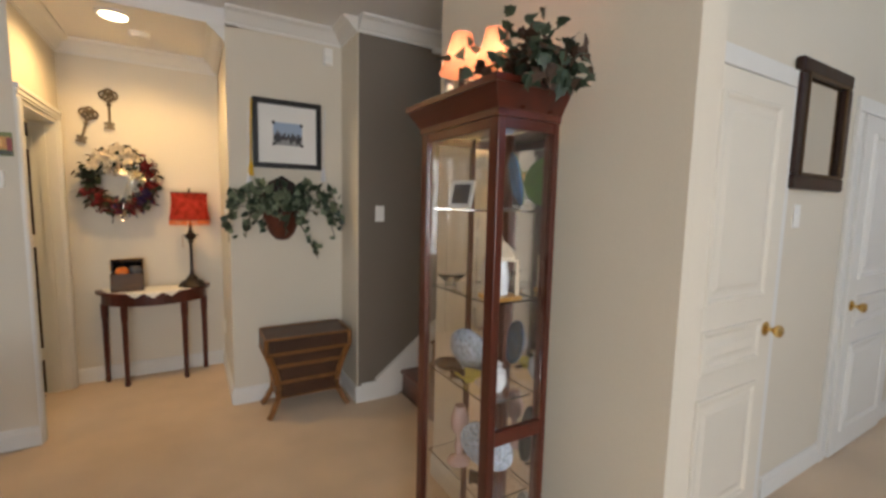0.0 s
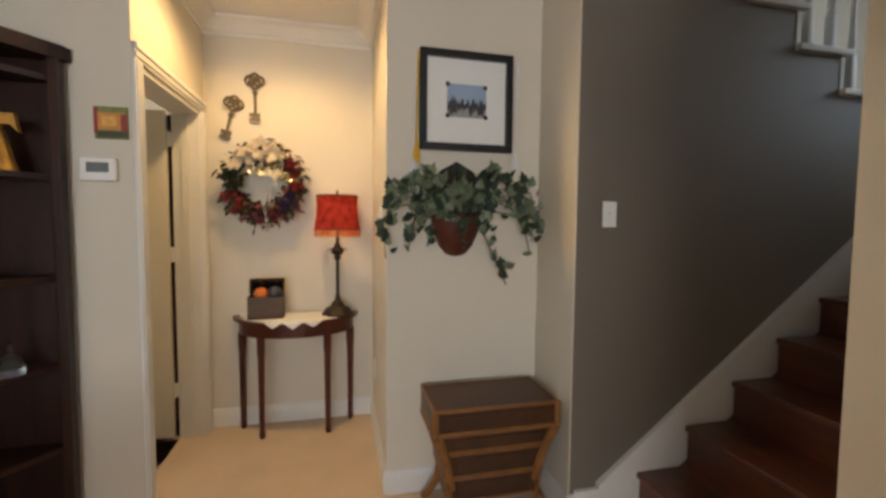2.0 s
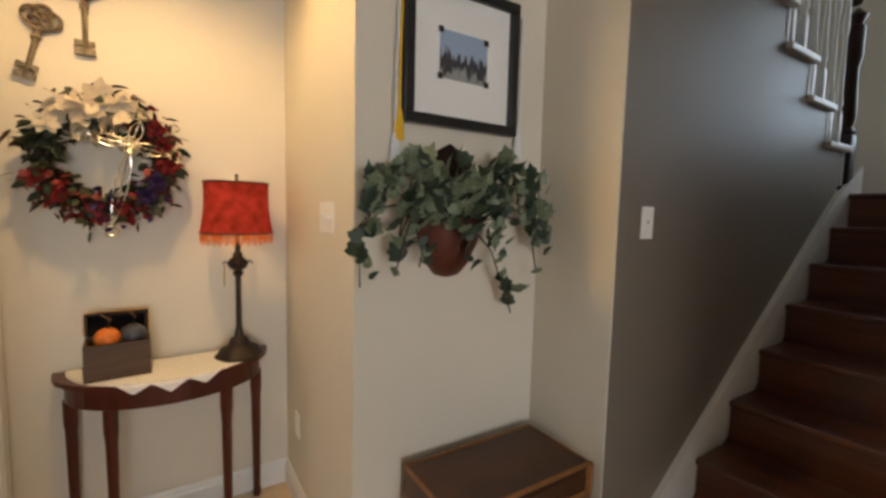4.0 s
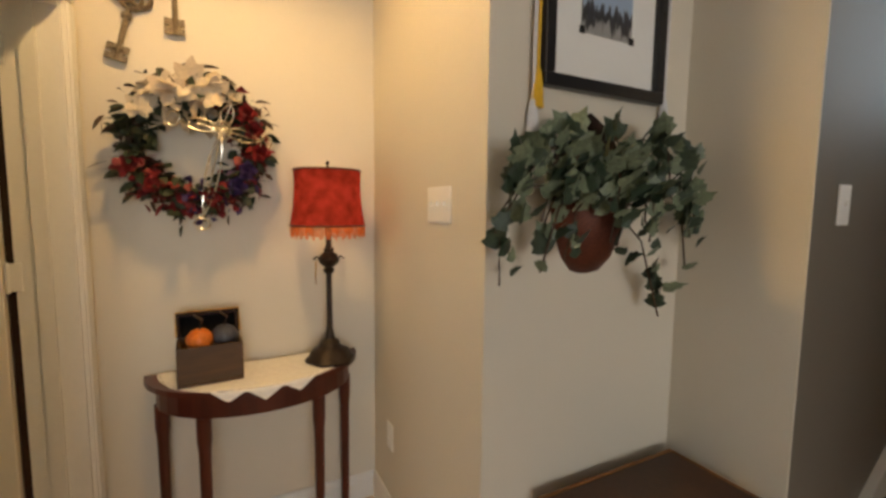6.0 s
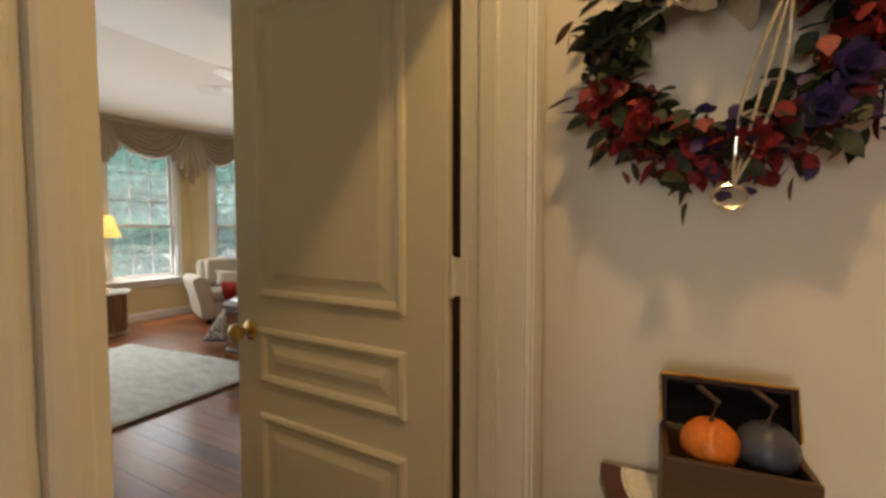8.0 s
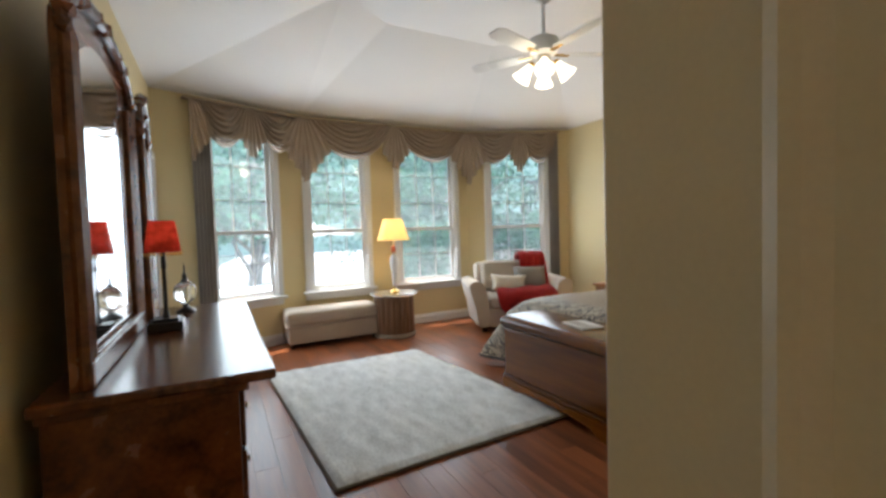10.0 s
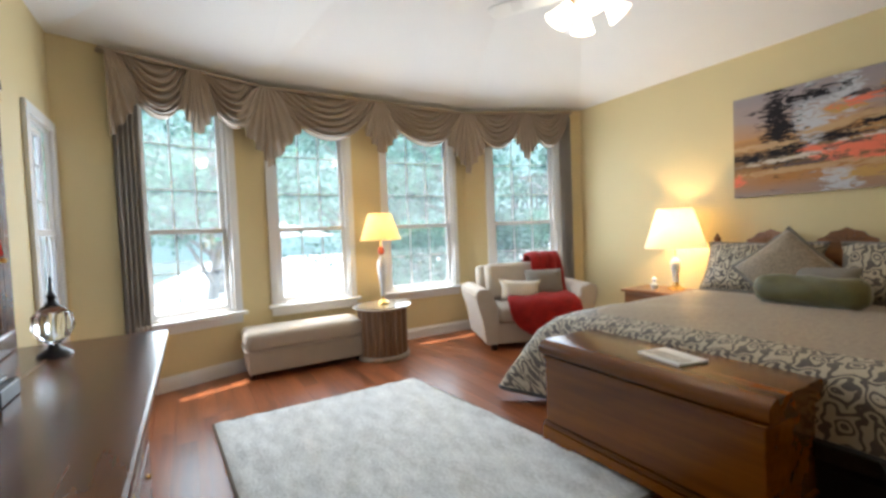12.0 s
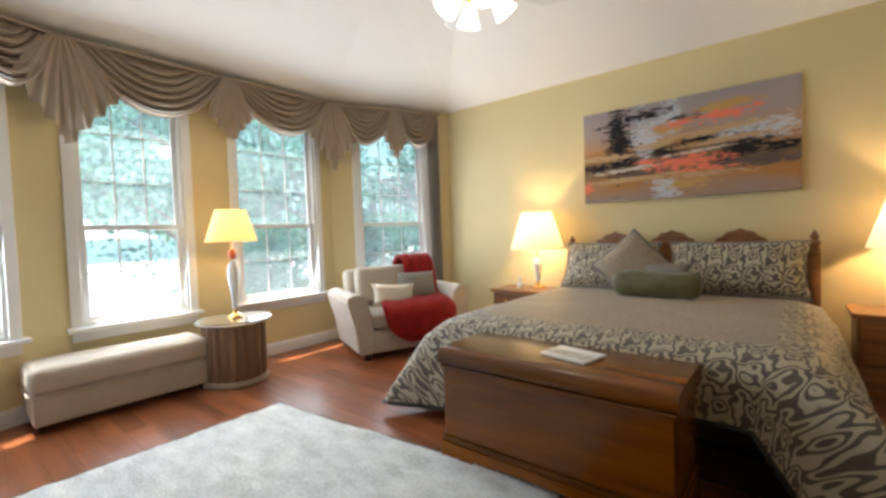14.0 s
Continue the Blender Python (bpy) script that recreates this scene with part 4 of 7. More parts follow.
def tier(z0, z1, k0, k1, name):
    """A tapering box; k0 and k1 scale its foot and its top."""
    bm = bmesh.new()
    v0 = [(-0.275, -0.142), (0.275, -0.142), (0.275, 0.142), (-0.275, 0.142)]
    lo = [bm.verts.new((x * k0, y * k0, z0)) for x, y in v0]
    hi = [bm.verts.new((x * k1, y * k1, z1)) for x, y in v0]
    bm.faces.new(lo[::-1]), bm.faces.new(hi)
    for i in range(4):
        bm.faces.new((lo[i], lo[(i + 1) % 4], hi[(i + 1) % 4], hi[i]))
    part(name, bm, LEATHER, tk)
    for z, k, r in ((z0 + 0.006, k0, 0.007), (z1 - 0.006, k1, 0.007)):
        c = [(x * k * 1.012, y * k * 1.012, z) for x, y in v0]
        part("rattan_edge", tube(bmesh.new(), c + c[:1], r, 6), LEATHER_EDGE, tk)
    km = (k0 + k1) / 2
    part("tooled_panel", boxes((-0.21 * km, -0.146 * km - 0.004, z0 + 0.026, 0.21 * km, -0.142 * km, z1 - 0.026), bevel=0.003), LEATHER, tk)


tier(0.115, 0.235, 0.76, 0.83, "drawer")
tier(0.237, 0.355, 0.83, 0.92, "drawer")
tier(0.357, 0.447, 0.92, 0.985, "drawer")
part("lid", boxes((-0.29, -0.155, 0.450, 0.29, 0.155, 0.56), bevel=0.008), LEATHER, tk, "tooled leather lid")
for z in (0.456, 0.557):
    c = [(-0.287, -0.153, z), (0.287, -0.153, z), (0.287, 0.153, z), (-0.287, 0.153, z)]
    part("lid_binding", tube(bmesh.new(), c + c[:1], 0.009, 6), LEATHER_EDGE, tk)
part("lid_panel", boxes((-0.235, -0.160, 0.475, 0.235, -0.1555, 0.537), bevel=0.003), LEATHER, tk)
for sx in (-1, 1):
    part("corner_post", tube(bmesh.new(), [(sx * 0.286, -0.153, 0.45), (sx * 0.286, -0.153, 0.56)], 0.016, 8), LEATHER_EDGE, tk, smooth=True)
    for sy in (-1, 1):
        ends = (0.285, 0.250, 0.222, 0.212, 0.222, 0.262, 0.285)
        bm = tube(bmesh.new(), [(sx * (e - 0.008), sy * (e * 0.5 + (0.008 if sy < 0 else 0.0)), z) for e, z in zip(ends, (0.45, 0.36, 0.27, 0.19, 0.115, 0.03, 0.0))], 0.024, 8, 0.019)
        part("leg", bm, LEATHER_EDGE, tk, smooth=True)

# art tile and thermostat
at_ = thing("art_tile", "small colour-block painted tile on the wall", "picture", -0.03, ART, 1.70)
part("panel", boxes((-0.06, -0.014, 0, 0.06, -0.001, 0.13), bevel=0.002), mat("tile_green", (0.18, 0.20, 0.05), 0.4, vary=0.3, scale=30), at_)
for b, c in (((-0.045, -0.017, 0.035, 0.05, -0.0145, 0.105), (0.60, 0.26, 0.05)), ((-0.06, -0.0165, 0.02, -0.046, -0.0145, 0.125), (0.28, 0.03, 0.02)), ((0.038, -0.0185, 0.03, 0.06, -0.0172, 0.10), (0.26, 0.03, 0.02)), ((-0.05, -0.0165, 0.005, 0.06, -0.0145, 0.03), (0.05, 0.05, 0.02)), ((-0.03, -0.0205, 0.05, 0.02, -0.0192, 0.09), (0.75, 0.40, 0.10))):
    part("colour_block", boxes(b), mat("tile_colour", c, 0.4, vary=0.3, scale=40), at_)
th = thing("thermostat", "white wall thermostat with a grey display", "thermostat", -0.078, ART, 1.525)
part("housing", boxes((-0.065, -0.03, 0, 0.065, 0, 0.095), bevel=0.006), PLASTIC, th)
part("display", boxes((-0.038, -0.033, 0.035, 0.042, -0.0295, 0.075), bevel=0.001), SCREEN, th)

# recessed light and smoke alarm in the hall ceiling
dlp = thing("recessed_light", "round recessed ceiling light, lit", "ceiling light", 0.49, 4.12, HALL_CEIL)
part("trim_ring", lathe(bmesh.new(), [(0.075, -0.001), (0.10, -0.001), (0.10, -0.012), (0.085, -0.018), (0.075, -0.012)], 28), TRIM, dlp, smooth=True)
part("lamp_face", lathe(bmesh.new(), [(0.0, -0.0175), (0.070, -0.0175), (0.073, -0.0125)], 24), mat("lit_lamp_face", (0.9, 0.85, 0.7), 0.4, glow=(1, 0.78, 0.45, 5)), dlp)
hl = new("hall_downlight", bpy.data.lights.new("hall_downlight", "SPOT"))
hl.data.energy, hl.data.color, hl.data.shadow_soft_size = 21.0, (1.0, 0.63, 0.25), 0.06
hl.data.spot_size, hl.data.spot_blend = radians(158), 0.55
hl.matrix_world = look((0.49, 4.12, HALL_CEIL - 0.03), (0.49, 4.12, 0))
sm = thing("smoke_alarm", "round white smoke alarm on the hall ceiling", "smoke alarm", 0.60, 4.42, HALL_CEIL)
part("cover", lathe(bmesh.new(), [(0.0, -0.035), (0.045, -0.035), (0.06, -0.022), (0.065, 0.0)], 24), PLASTIC, sm, smooth=True)

# corner bookcase
bk = thing("corner_bookcase", "tall dark wooden corner shelf unit with curved front shelves", "bookcase", -0.88, 3.89, 0)
SHELVES = (0.12, 0.42, 0.76, 1.12, 1.52, 1.90)
FRONT = [(0.02 + 0.67 * (1 - i / 10), -0.02 - 0.67 * (i / 10) - 0.10 * math.sin(math.pi * i / 10)) for i in range(11)]
part("back_panel", boxes((0, -0.012, 0, 0.69, 0, 1.99)), DARK_WOOD, bk)
part("back_panel", boxes((0, -0.69, 0, 0.012, -0.012, 1.99)), DARK_WOOD, bk)
for z in SHELVES:
    part("shelf", prism(bmesh.new(), [(0.012, -0.012)] + [(0.012, FRONT[-1][1])] + FRONT[::-1], z, z + 0.022), DARK_WOOD, bk)
part("plinth", prism(bmesh.new(), [(0.012, -0.012), (0.012, FRONT[-1][1])] + FRONT[::-1], 0, 0.119), DARK_WOOD, bk)
part("post", boxes((0.665, -0.06, 0, 0.70, -0.012, 1.99), bevel=0.004), DARK_WOOD, bk)
part("post", boxes((0.012, -0.70, 0, 0.05, -0.665, 1.99), bevel=0.004), DARK_WOOD, bk)
bm = prism(bmesh.new(), [(0.0, 0.0), (0.0, -0.72)] + [(x + 0.02, y - 0.015) for x, y in FRONT[::-1]] + [(0.72, 0.0)], 1.99, 2.045)
part("cornice", bm, DARK_WOOD, bk)


def figurine(name, label, cat, x, y, z, prof, m, n=16, parts=()):
    f = thing(name, label, cat, x, y, z)
    part("body", lathe(bmesh.new(), prof, n), m, f, smooth=True)
    for nm, pr, mm, dx, dy in parts:
        part(nm, lathe(bmesh.new(), pr, n, dx, dy), mm, f, smooth=True)
    return f


ANGEL = [(0.0, 0), (0.06, 0), (0.055, 0.02), (0.035, 0.10), (0.02, 0.17), (0.03, 0.19), (0.0, 0.20)]
for x, y in ((-0.34, 3.76), (-0.47, 3.68), (-0.58, 3.72)):
    f = figurine("gilt_figurine", "gilt draped figurine on a bookcase shelf", "figurine", x, y, 1.543, ANGEL, GOLD)
    part("drape", prism(bmesh.new(), [(-0.075, 0.14), (-0.06, 0.21), (0.06, 0.21), (0.075, 0.14), (0.05, 0.17), (-0.05, 0.17)], -0.01, 0.012, axis=1), GOLD, f)
figurine("brass_horn", "brass bell ornament on a shelf", "ornament", -0.40, 3.66, 1.143, [(0.0, 0), (0.05, 0), (0.04, 0.012), (0.012, 0.03), (0.0, 0.035)], BRASS)
ib = thing("ivory_box", "small cream trinket box on a shelf", "box", -0.42, 3.62, 0.783)
part("body", boxes((-0.05, -0.03, 0, 0.05, 0.03, 0.035), bevel=0.004), WREATH_CREAM, ib)
part("lid", boxes((-0.053, -0.033, 0.036, 0.053, 0.033, 0.05), bevel=0.004), WREATH_CREAM, ib)
figurine("glass_bell", "clear glass bell on a shelf", "ornament", -0.32, 3.74, 0.783, [(0.0, 0), (0.05, 0), (0.045, 0.02), (0.03, 0.06), (0.012, 0.075), (0.008, 0.12), (0.0, 0.125)], GLASS)
figurine("china_bird", "white and green china bird on the bottom shelf", "figurine", -0.46, 3.56, 0.143, [(0.0, 0), (0.05, 0), (0.06, 0.05), (0.04, 0.09), (0.025, 0.11), (0.035, 0.14), (0.0, 0.17)], PORCELAIN)

# low wooden table with a red book
lt = thing("side_table", "orange-brown wooden table beside the bookcase", "table", -0.10, 1.90, 0)
part("tabletop", boxes((-0.42, -0.52, 0.69, 0.41, 0.52, 0.72), bevel=0.006), ORANGE_WOOD, lt)
part("apron", boxes((-0.37, -0.47, 0.61, 0.36, 0.47, 0.689)), ORANGE_WOOD, lt)
for x in (-0.35, 0.34):
    for y in (-0.45, 0.45):
        part("leg", boxes((x - 0.03, y - 0.03, 0, x + 0.03, y + 0.03, 0.61), bevel=0.005), ORANGE_WOOD, lt)
rb = thing("book", "dark red book lying on the wooden table", "book", 0.10, 2.28, 0.721, 25)
part("cover", boxes((-0.09, -0.12, 0, 0.09, 0.12, 0.004), (-0.09, -0.12, 0.024, 0.09, 0.12, 0.028), (-0.09, -0.12, 0.004, -0.086, 0.12, 0.024)), mat("red_cover", (0.20, 0.02, 0.02), 0.4, vary=0.2), rb)
part("pages", boxes((-0.085, -0.116, 0.0045, 0.086, 0.116, 0.0235)), PAPER, rb)

# curio cabinet
cu = thing("curio_cabinet", "tall mahogany curio cabinet with glass door and sides", "cabinet", 1.745, 1.8165, 0)
CX, CY, CT = 0.12, 0.234, 1.745
for x, y in ((-CX, -CY), (-CX, CY), (CX, -CY), (CX, CY)):
    part("post", boxes((x - 0.022 if x > 0 else x, y if y < 0 else y - 0.045, 0.0, x if x > 0 else x + 0.03, y + 0.045 if y < 0 else y, CT), bevel=0.004), MAHOGANY, cu)
part("plinth", boxes((-CX - 0.012, -CY - 0.012, 0, CX, CY + 0.012, 0.12), bevel=0.006), MAHOGANY, cu)
part("floor_panel", boxes((-CX + 0.031, -CY + 0.046, 0.121, CX - 0.023, CY - 0.046, 0.14)), MAHOGANY, cu)
for z0, z1 in ((CT - 0.032, CT - 0.001), (0.121, 0.17)):
    part("rail", boxes((-CX + 0.002, -CY + 0.046, z0, -CX + 0.024, CY - 0.046, z1)), MAHOGANY, cu)
    part("rail", boxes((-CX + 0.031, -CY + 0.002, z0, CX - 0.023, -CY + 0.024, z1)), MAHOGANY, cu)
    part("rail", boxes((-CX + 0.031, CY - 0.024, z0, CX - 0.023, CY - 0.002, z1)), MAHOGANY, cu)
part("rail", boxes((-CX + 0.031, -CY + 0.002, 0.74, CX - 0.023, -CY + 0.024, 0.785)), MAHOGANY, cu)
for o, oo, z0, z1 in ((0.004, 0.004, CT, CT + 0.022), (0.006, 0.040, CT + 0.022, CT + 0.080), (0.046, 0.046, CT + 0.080, CT + 0.100)):
    bm = bmesh.new()
    lo = [bm.verts.new(c) for c in ((-CX - o, -CY - o, z0), (CX, -CY - o, z0), (CX, CY + o, z0), (-CX - o, CY + o, z0))]
    hi = [bm.verts.new(c) for c in ((-CX - oo, -CY - oo, z1), (CX, -CY - oo, z1), (CX, CY + oo, z1), (-CX - oo, CY + oo, z1))]
    bm.faces.new(lo[::-1]), bm.faces.new(hi)
    for i in range(4):
        bm.faces.new((lo[i], lo[(i + 1) % 4], hi[(i + 1) % 4], hi[i]))
    part("cornice_moulding", bm, MAHOGANY_ACROSS, cu)
part("mirror_back", boxes((CX - 0.020, -CY + 0.046, 0.15, CX - 0.012, CY - 0.046, CT - 0.01)), MIRROR, cu, "mirrored back panel")
part("centre_stile", boxes((CX - 0.028, -0.03, 0.15, CX - 0.0205, 0.035, CT - 0.01)), MAHOGANY, cu)
for nm, b in (("glass_door", (-CX + 0.010, -CY + 0.046, 0.171, -CX + 0.014, CY - 0.046, CT - 0.033)), ("side_glass", (-CX + 0.032, -CY + 0.010, 0.171, CX - 0.024, -CY + 0.014, CT - 0.033)), ("side_glass", (-CX + 0.032, CY - 0.014, 0.171, CX - 0.024, CY - 0.010, CT - 0.033))):
    g = part(nm, boxes(b), GLASS, cu)
    g.visible_shadow = False
CSH = (0.52, 0.86, 1.185, 1.475)
for z in CSH:
    g = part("glass_shelf", boxes((-CX + 0.033, -CY + 0.05, z - 0.006, CX - 0.03, CY - 0.05, z)), GLASS, cu)
    g.visible_shadow = False


def plate_on_stand(x, y, z, r, rz, m, m2, label):
    p = thing("display_plate", label, "plate", x, y, z, rz)
    prof = [(0.0, 0.0), (r * 0.55, 0.0), (r * 0.72, 0.008), (r, 0.018), (r * 0.98, 0.022), (r * 0.70, 0.013), (r * 0.5, 0.006), (0, 0.005)]
    bm = moved(lathe(bmesh.new(), prof, 28), Matrix.Translation((0, 0.0, r + 0.006)) @ pose(0, 0, 0, 78))
    part("dish", bm, m, p, smooth=True)
    bm = moved(lathe(bmesh.new(), [(r * 0.82, 0.0175), (r * 1.0, 0.0225), (r * 0.99, 0.025), (r * 0.82, 0.020)], 28), Matrix.Translation((0, 0.0, r + 0.006)) @ pose(0, 0, 0, 78))
    part("rim_band", bm, m2, p, smooth=True)
    part("stand", boxes((-0.03, -0.03, 0, -0.022, 0.05, 0.008), (0.022, -0.03, 0, 0.03, 0.05, 0.008), (-0.03, 0.042, 0.008, 0.03, 0.05, 0.05)), DARK_WOOD, p)


plate_on_stand(1.755, 1.685, 1.476, 0.088, 60, PORC_BLUE, PORC_GREEN, "large blue and green glazed plate on a cabinet shelf")
fr = thing("photo_frame", "small white photo frame standing on a glass shelf", "picture frame", 1.711, 1.910, 1.477, -75)
part("frame", moved(boxes((-0.055, -0.006, 0, 0.055, 0.006, 0.014), (-0.055, -0.006, 0.086, 0.055, 0.006, 0.10), (-0.055, -0.006, 0.014, -0.041, 0.006, 0.086), (0.041, -0.006, 0.014, 0.055, 0.006, 0.086), bevel=0.002), pose(0, 0, 0.002, -14)), PAPER, fr)
part("picture", moved(boxes((-0.041, -0.002, 0.014, 0.041, 0.004, 0.086)), pose(0, 0, 0.002, -14)), SLATE, fr)
lg = thing("china_house", "cream and gold china lantern on a glass shelf", "ornament", 1.725, 1.675, 1.187)
part("base", boxes((-0.05, -0.05, 0, 0.05, 0.05, 0.015), bevel=0.003), GOLD, lg)
for x in (-0.038, 0.038):
    for y in (-0.038, 0.038):
        part("column", lathe(bmesh.new(), [(0.007, 0.015), (0.006, 0.13)], 8, x, y), WREATH_CREAM, lg)
part("roof", lathe(bmesh.new(), [(0.07, 0.13), (0.07, 0.142), (0.03, 0.175), (0.008, 0.19), (0.0, 0.21)], 4), WREATH_CREAM, lg)
part("lantern_glass", lathe(bmesh.new(), [(0.025, 0.016), (0.028, 0.07), (0.02, 0.128)], 12), PORCELAIN, lg, smooth=True)
figurine("glass_dish", "cut glass dish on a shelf", "dish", 1.711, 1.950, 1.187, [(0.0, 0), (0.025, 0), (0.02, 0.01), (0.05, 0.035), (0.055, 0.045), (0.045, 0.035), (0.0, 0.012)], GLASS)
plate_on_stand(1.718, 1.850, 0.861, 0.085, 110, BLUE_WHITE, PORC_BLUE, "blue and white china plate on a stand")
figurine("yellow_bowl", "yellow glazed bowl before the china plate", "bowl", 1.707, 1.810, 0.862, [(0.0, 0), (0.02, 0), (0.025, 0.01), (0.05, 0.03), (0.045, 0.03), (0.0, 0.012)], YELLOW)
figurine("dark_shell", "dark lacquer dish on a shelf", "dish", 1.711, 1.950, 0.862, [(0.0, 0), (0.04, 0), (0.06, 0.02), (0.055, 0.024), (0.0, 0.01)], DARK_WOOD)
figurine("china_jar", "white china jar with lid on a shelf", "jar", 1.739, 1.710, 0.862, [(0.0, 0), (0.03, 0), (0.045, 0.03), (0.04, 0.07), (0.02, 0.085), (0.03, 0.092), (0.0, 0.115)], PORCELAIN)
figurine("glass_candlestick", "pink glass candlestick on the lower shelf", "candlestick", 1.714, 1.870, 0.522, [(0.0, 0), (0.045, 0), (0.04, 0.012), (0.012, 0.03), (0.018, 0.06), (0.012, 0.10), (0.03, 0.13), (0.035, 0.17), (0.02, 0.22), (0.0, 0.22)], mat("pink_glass", (0.50, 0.34, 0.30), 0.1, vary=0.2), 14)
plate_on_stand(1.732, 1.740, 0.522, 0.10, 120, BLUE_WHITE, SLATE, "grey and white plate on the lower shelf")
figurine("china_basket", "white china basket at the bottom of the cabinet", "basket", 1.714, 1.890, 0.141, [(0.0, 0), (0.045, 0), (0.06, 0.05), (0.065, 0.07), (0.055, 0.07), (0.0, 0.02)], PORCELAIN)
plate_on_stand(1.735, 1.750, 0.141, 0.11, 120, PORC_BLUE, PORCELAIN, "blue pictorial plate at the bottom of the cabinet")
# on top of the cabinet
cl = thing("candle_lamp", "small lamp with two rose bell shades, lit, on the cabinet", "lamp", 1.705, 1.910, CT + 0.101)
part("base", lathe(bmesh.new(), [(0.0, 0), (0.05, 0), (0.045, 0.012), (0.012, 0.03), (0.010, 0.12), (0.0, 0.12)], 16), IRON, cl, smooth=True)
ROSE = thin_cloth("rose_shade_cloth", (0.62, 0.28, 0.20), 0.55, 0.15)
bm = tube(bmesh.new(), [(0, 0, 0.08), (0.03, -0.06, 0.06), (0.05, -0.13, 0.12)], 0.005, 6)
part("arm", bm, IRON, cl)
for x, y, z in ((0, 0, 0.10), (0.05, -0.13, 0.085)):
    bm = lathe(bmesh.new(), [(0.080, z), (0.070, z + 0.025), (0.048, z + 0.08), (0.036, z + 0.135)], 24, x, y)
    bm.faces.ensure_lookup_table()
    bmesh.ops.delete(bm, geom=[f for f in bm.faces if len(f.verts) > 4], context="FACES")
    part("shade", bm, ROSE, cl, "rose cloth bell shade", smooth=True)
    bulb("candle_bulb", (1.705 + x, 1.91 + y, CT + 0.101 + z + 0.045), 1.4, WARM, 0.012)
gl = thing("greenery", "artificial greenery and dried flowers on top of the cabinet", "plant", 1.740, 1.650, CT + 0.101)
b1, b2 = bmesh.new(), bmesh.new()
rnd = random.Random(21)
for i in range(230):
    p = Vector((rnd.gauss(0, 0.06), rnd.gauss(0, 0.085), abs(rnd.gauss(0.02, 0.09)) + 0.01))
    if rnd.random() < 0.3:
        p = Vector((rnd.uniform(-0.12, 0.08), -0.19 + rnd.gauss(0, 0.02), rnd.uniform(-0.02, 0.08)))
    p.x = min(p.x, 0.06)
    leaf_shape(b1 if rnd.random() < 0.7 else b2, rand_pose(rnd, p), rnd.uniform(0.03, 0.06), 0.045, 1, 0.3)
tagged(part("leaf_mass", b1, IVY, gl), kind="stuff")
tagged(part("dried_sprig", b2, TWIG, gl, "dried brown sprigs"), kind="stuff")
figurine("bottle_figurine", "dark necked bottle figurine on the cabinet", "figurine", 1.725, 2.025, CT + 0.101, [(0.0, 0), (0.028, 0), (0.03, 0.04), (0.02, 0.07), (0.018, 0.12), (0.012, 0.15), (0.022, 0.18), (0.02, 0.21), (0.0, 0.22)], mat("striped_glaze", (0.30, 0.32, 0.33), 0.3, vary=0.6, scale=30))
# framed mirror beyond the closet door
BED_GILT = mat("dull_gilt", (0.10, 0.055, 0.022), 0.45, 0.5, vary=0.4, scale=30, bump=0.15)
fm = thing("framed_mirror", "dark gilt framed mirror on the wall", "mirror", 3.58, REAR, 1.60)
part("frame", boxes((-0.30, -0.04, 0, 0.30, -0.001, 0.07), (-0.30, -0.04, 0.53, 0.30, -0.001, 0.60), (-0.30, -0.04, 0.07, -0.23, -0.001, 0.53), (0.23, -0.04, 0.07, 0.30, -0.001, 0.53), bevel=0.012), DARK_WOOD, fm)
part("inner_bead", boxes((-0.235, -0.044, 0.065, 0.235, -0.036, 0.078), (-0.235, -0.044, 0.522, 0.235, -0.036, 0.535), (-0.235, -0.044, 0.078, -0.222, -0.036, 0.522), (0.222, -0.044, 0.078, 0.235, -0.036, 0.522)), BED_GILT, fm)
part("mirror_glass", boxes((-0.23, -0.02, 0.07, 0.23, -0.012, 0.53)), MIRROR, fm)


# ---- bedroom materials ----
VALANCE = mat("taupe_satin", (0.34, 0.26, 0.185), 0.5, vary=0.12, scale=9, fine=260, bump=0.15, sheen=0.05)
DRAPE = mat("grey_satin", (0.30, 0.27, 0.23), 0.5, vary=0.12, scale=9, fine=260, bump=0.15, sheen=0.4)
LINEN = mat("beige_upholstery", (0.46, 0.39, 0.31), 0.85, vary=0.10, scale=8, fine=420, bump=0.35, sheen=0.3)
PILE = mat("rug_pile", (0.63, 0.65, 0.65), 0.95, vary=0.34, scale=5.5, fine=42, bump=1.0, spec=0.1, sheen=0.2, stretch=(1, 2.2, 1))
RUG_EDGE = mat("rug_edge", (0.17, 0.14, 0.11), 0.95, vary=0.2, scale=30, bump=0.4)
THROW = mat("red_throw", (0.25, 0.010, 0.008), 0.9, vary=0.4, scale=14, fine=220, bump=1.0, spec=0.2, sheen=0.05)
CREAM = mat("cream_cushion", (0.66, 0.60, 0.50), 0.85, vary=0.08, scale=10, fine=400, bump=0.4)
OLIVE = mat("olive_satin", (0.080, 0.070, 0.013), 0.5, vary=0.35, scale=16, bump=0.8, sheen=0.3)
GREY_CUSHION = mat("grey_cushion", (0.23, 0.21, 0.185), 0.8, vary=0.15, scale=10, fine=300, bump=0.4)
BED_WOOD = wood("bed_oak", (0.10, 0.036, 0.010), (0.32, 0.13, 0.040), 0.35, 12, 0, 0.25)
CHEST_WOOD = wood("chest_walnut", (0.030, 0.0085, 0.0005), (0.25, 0.074, 0.0025), 0.20, 4, 0, 0.15, spec=0.35)
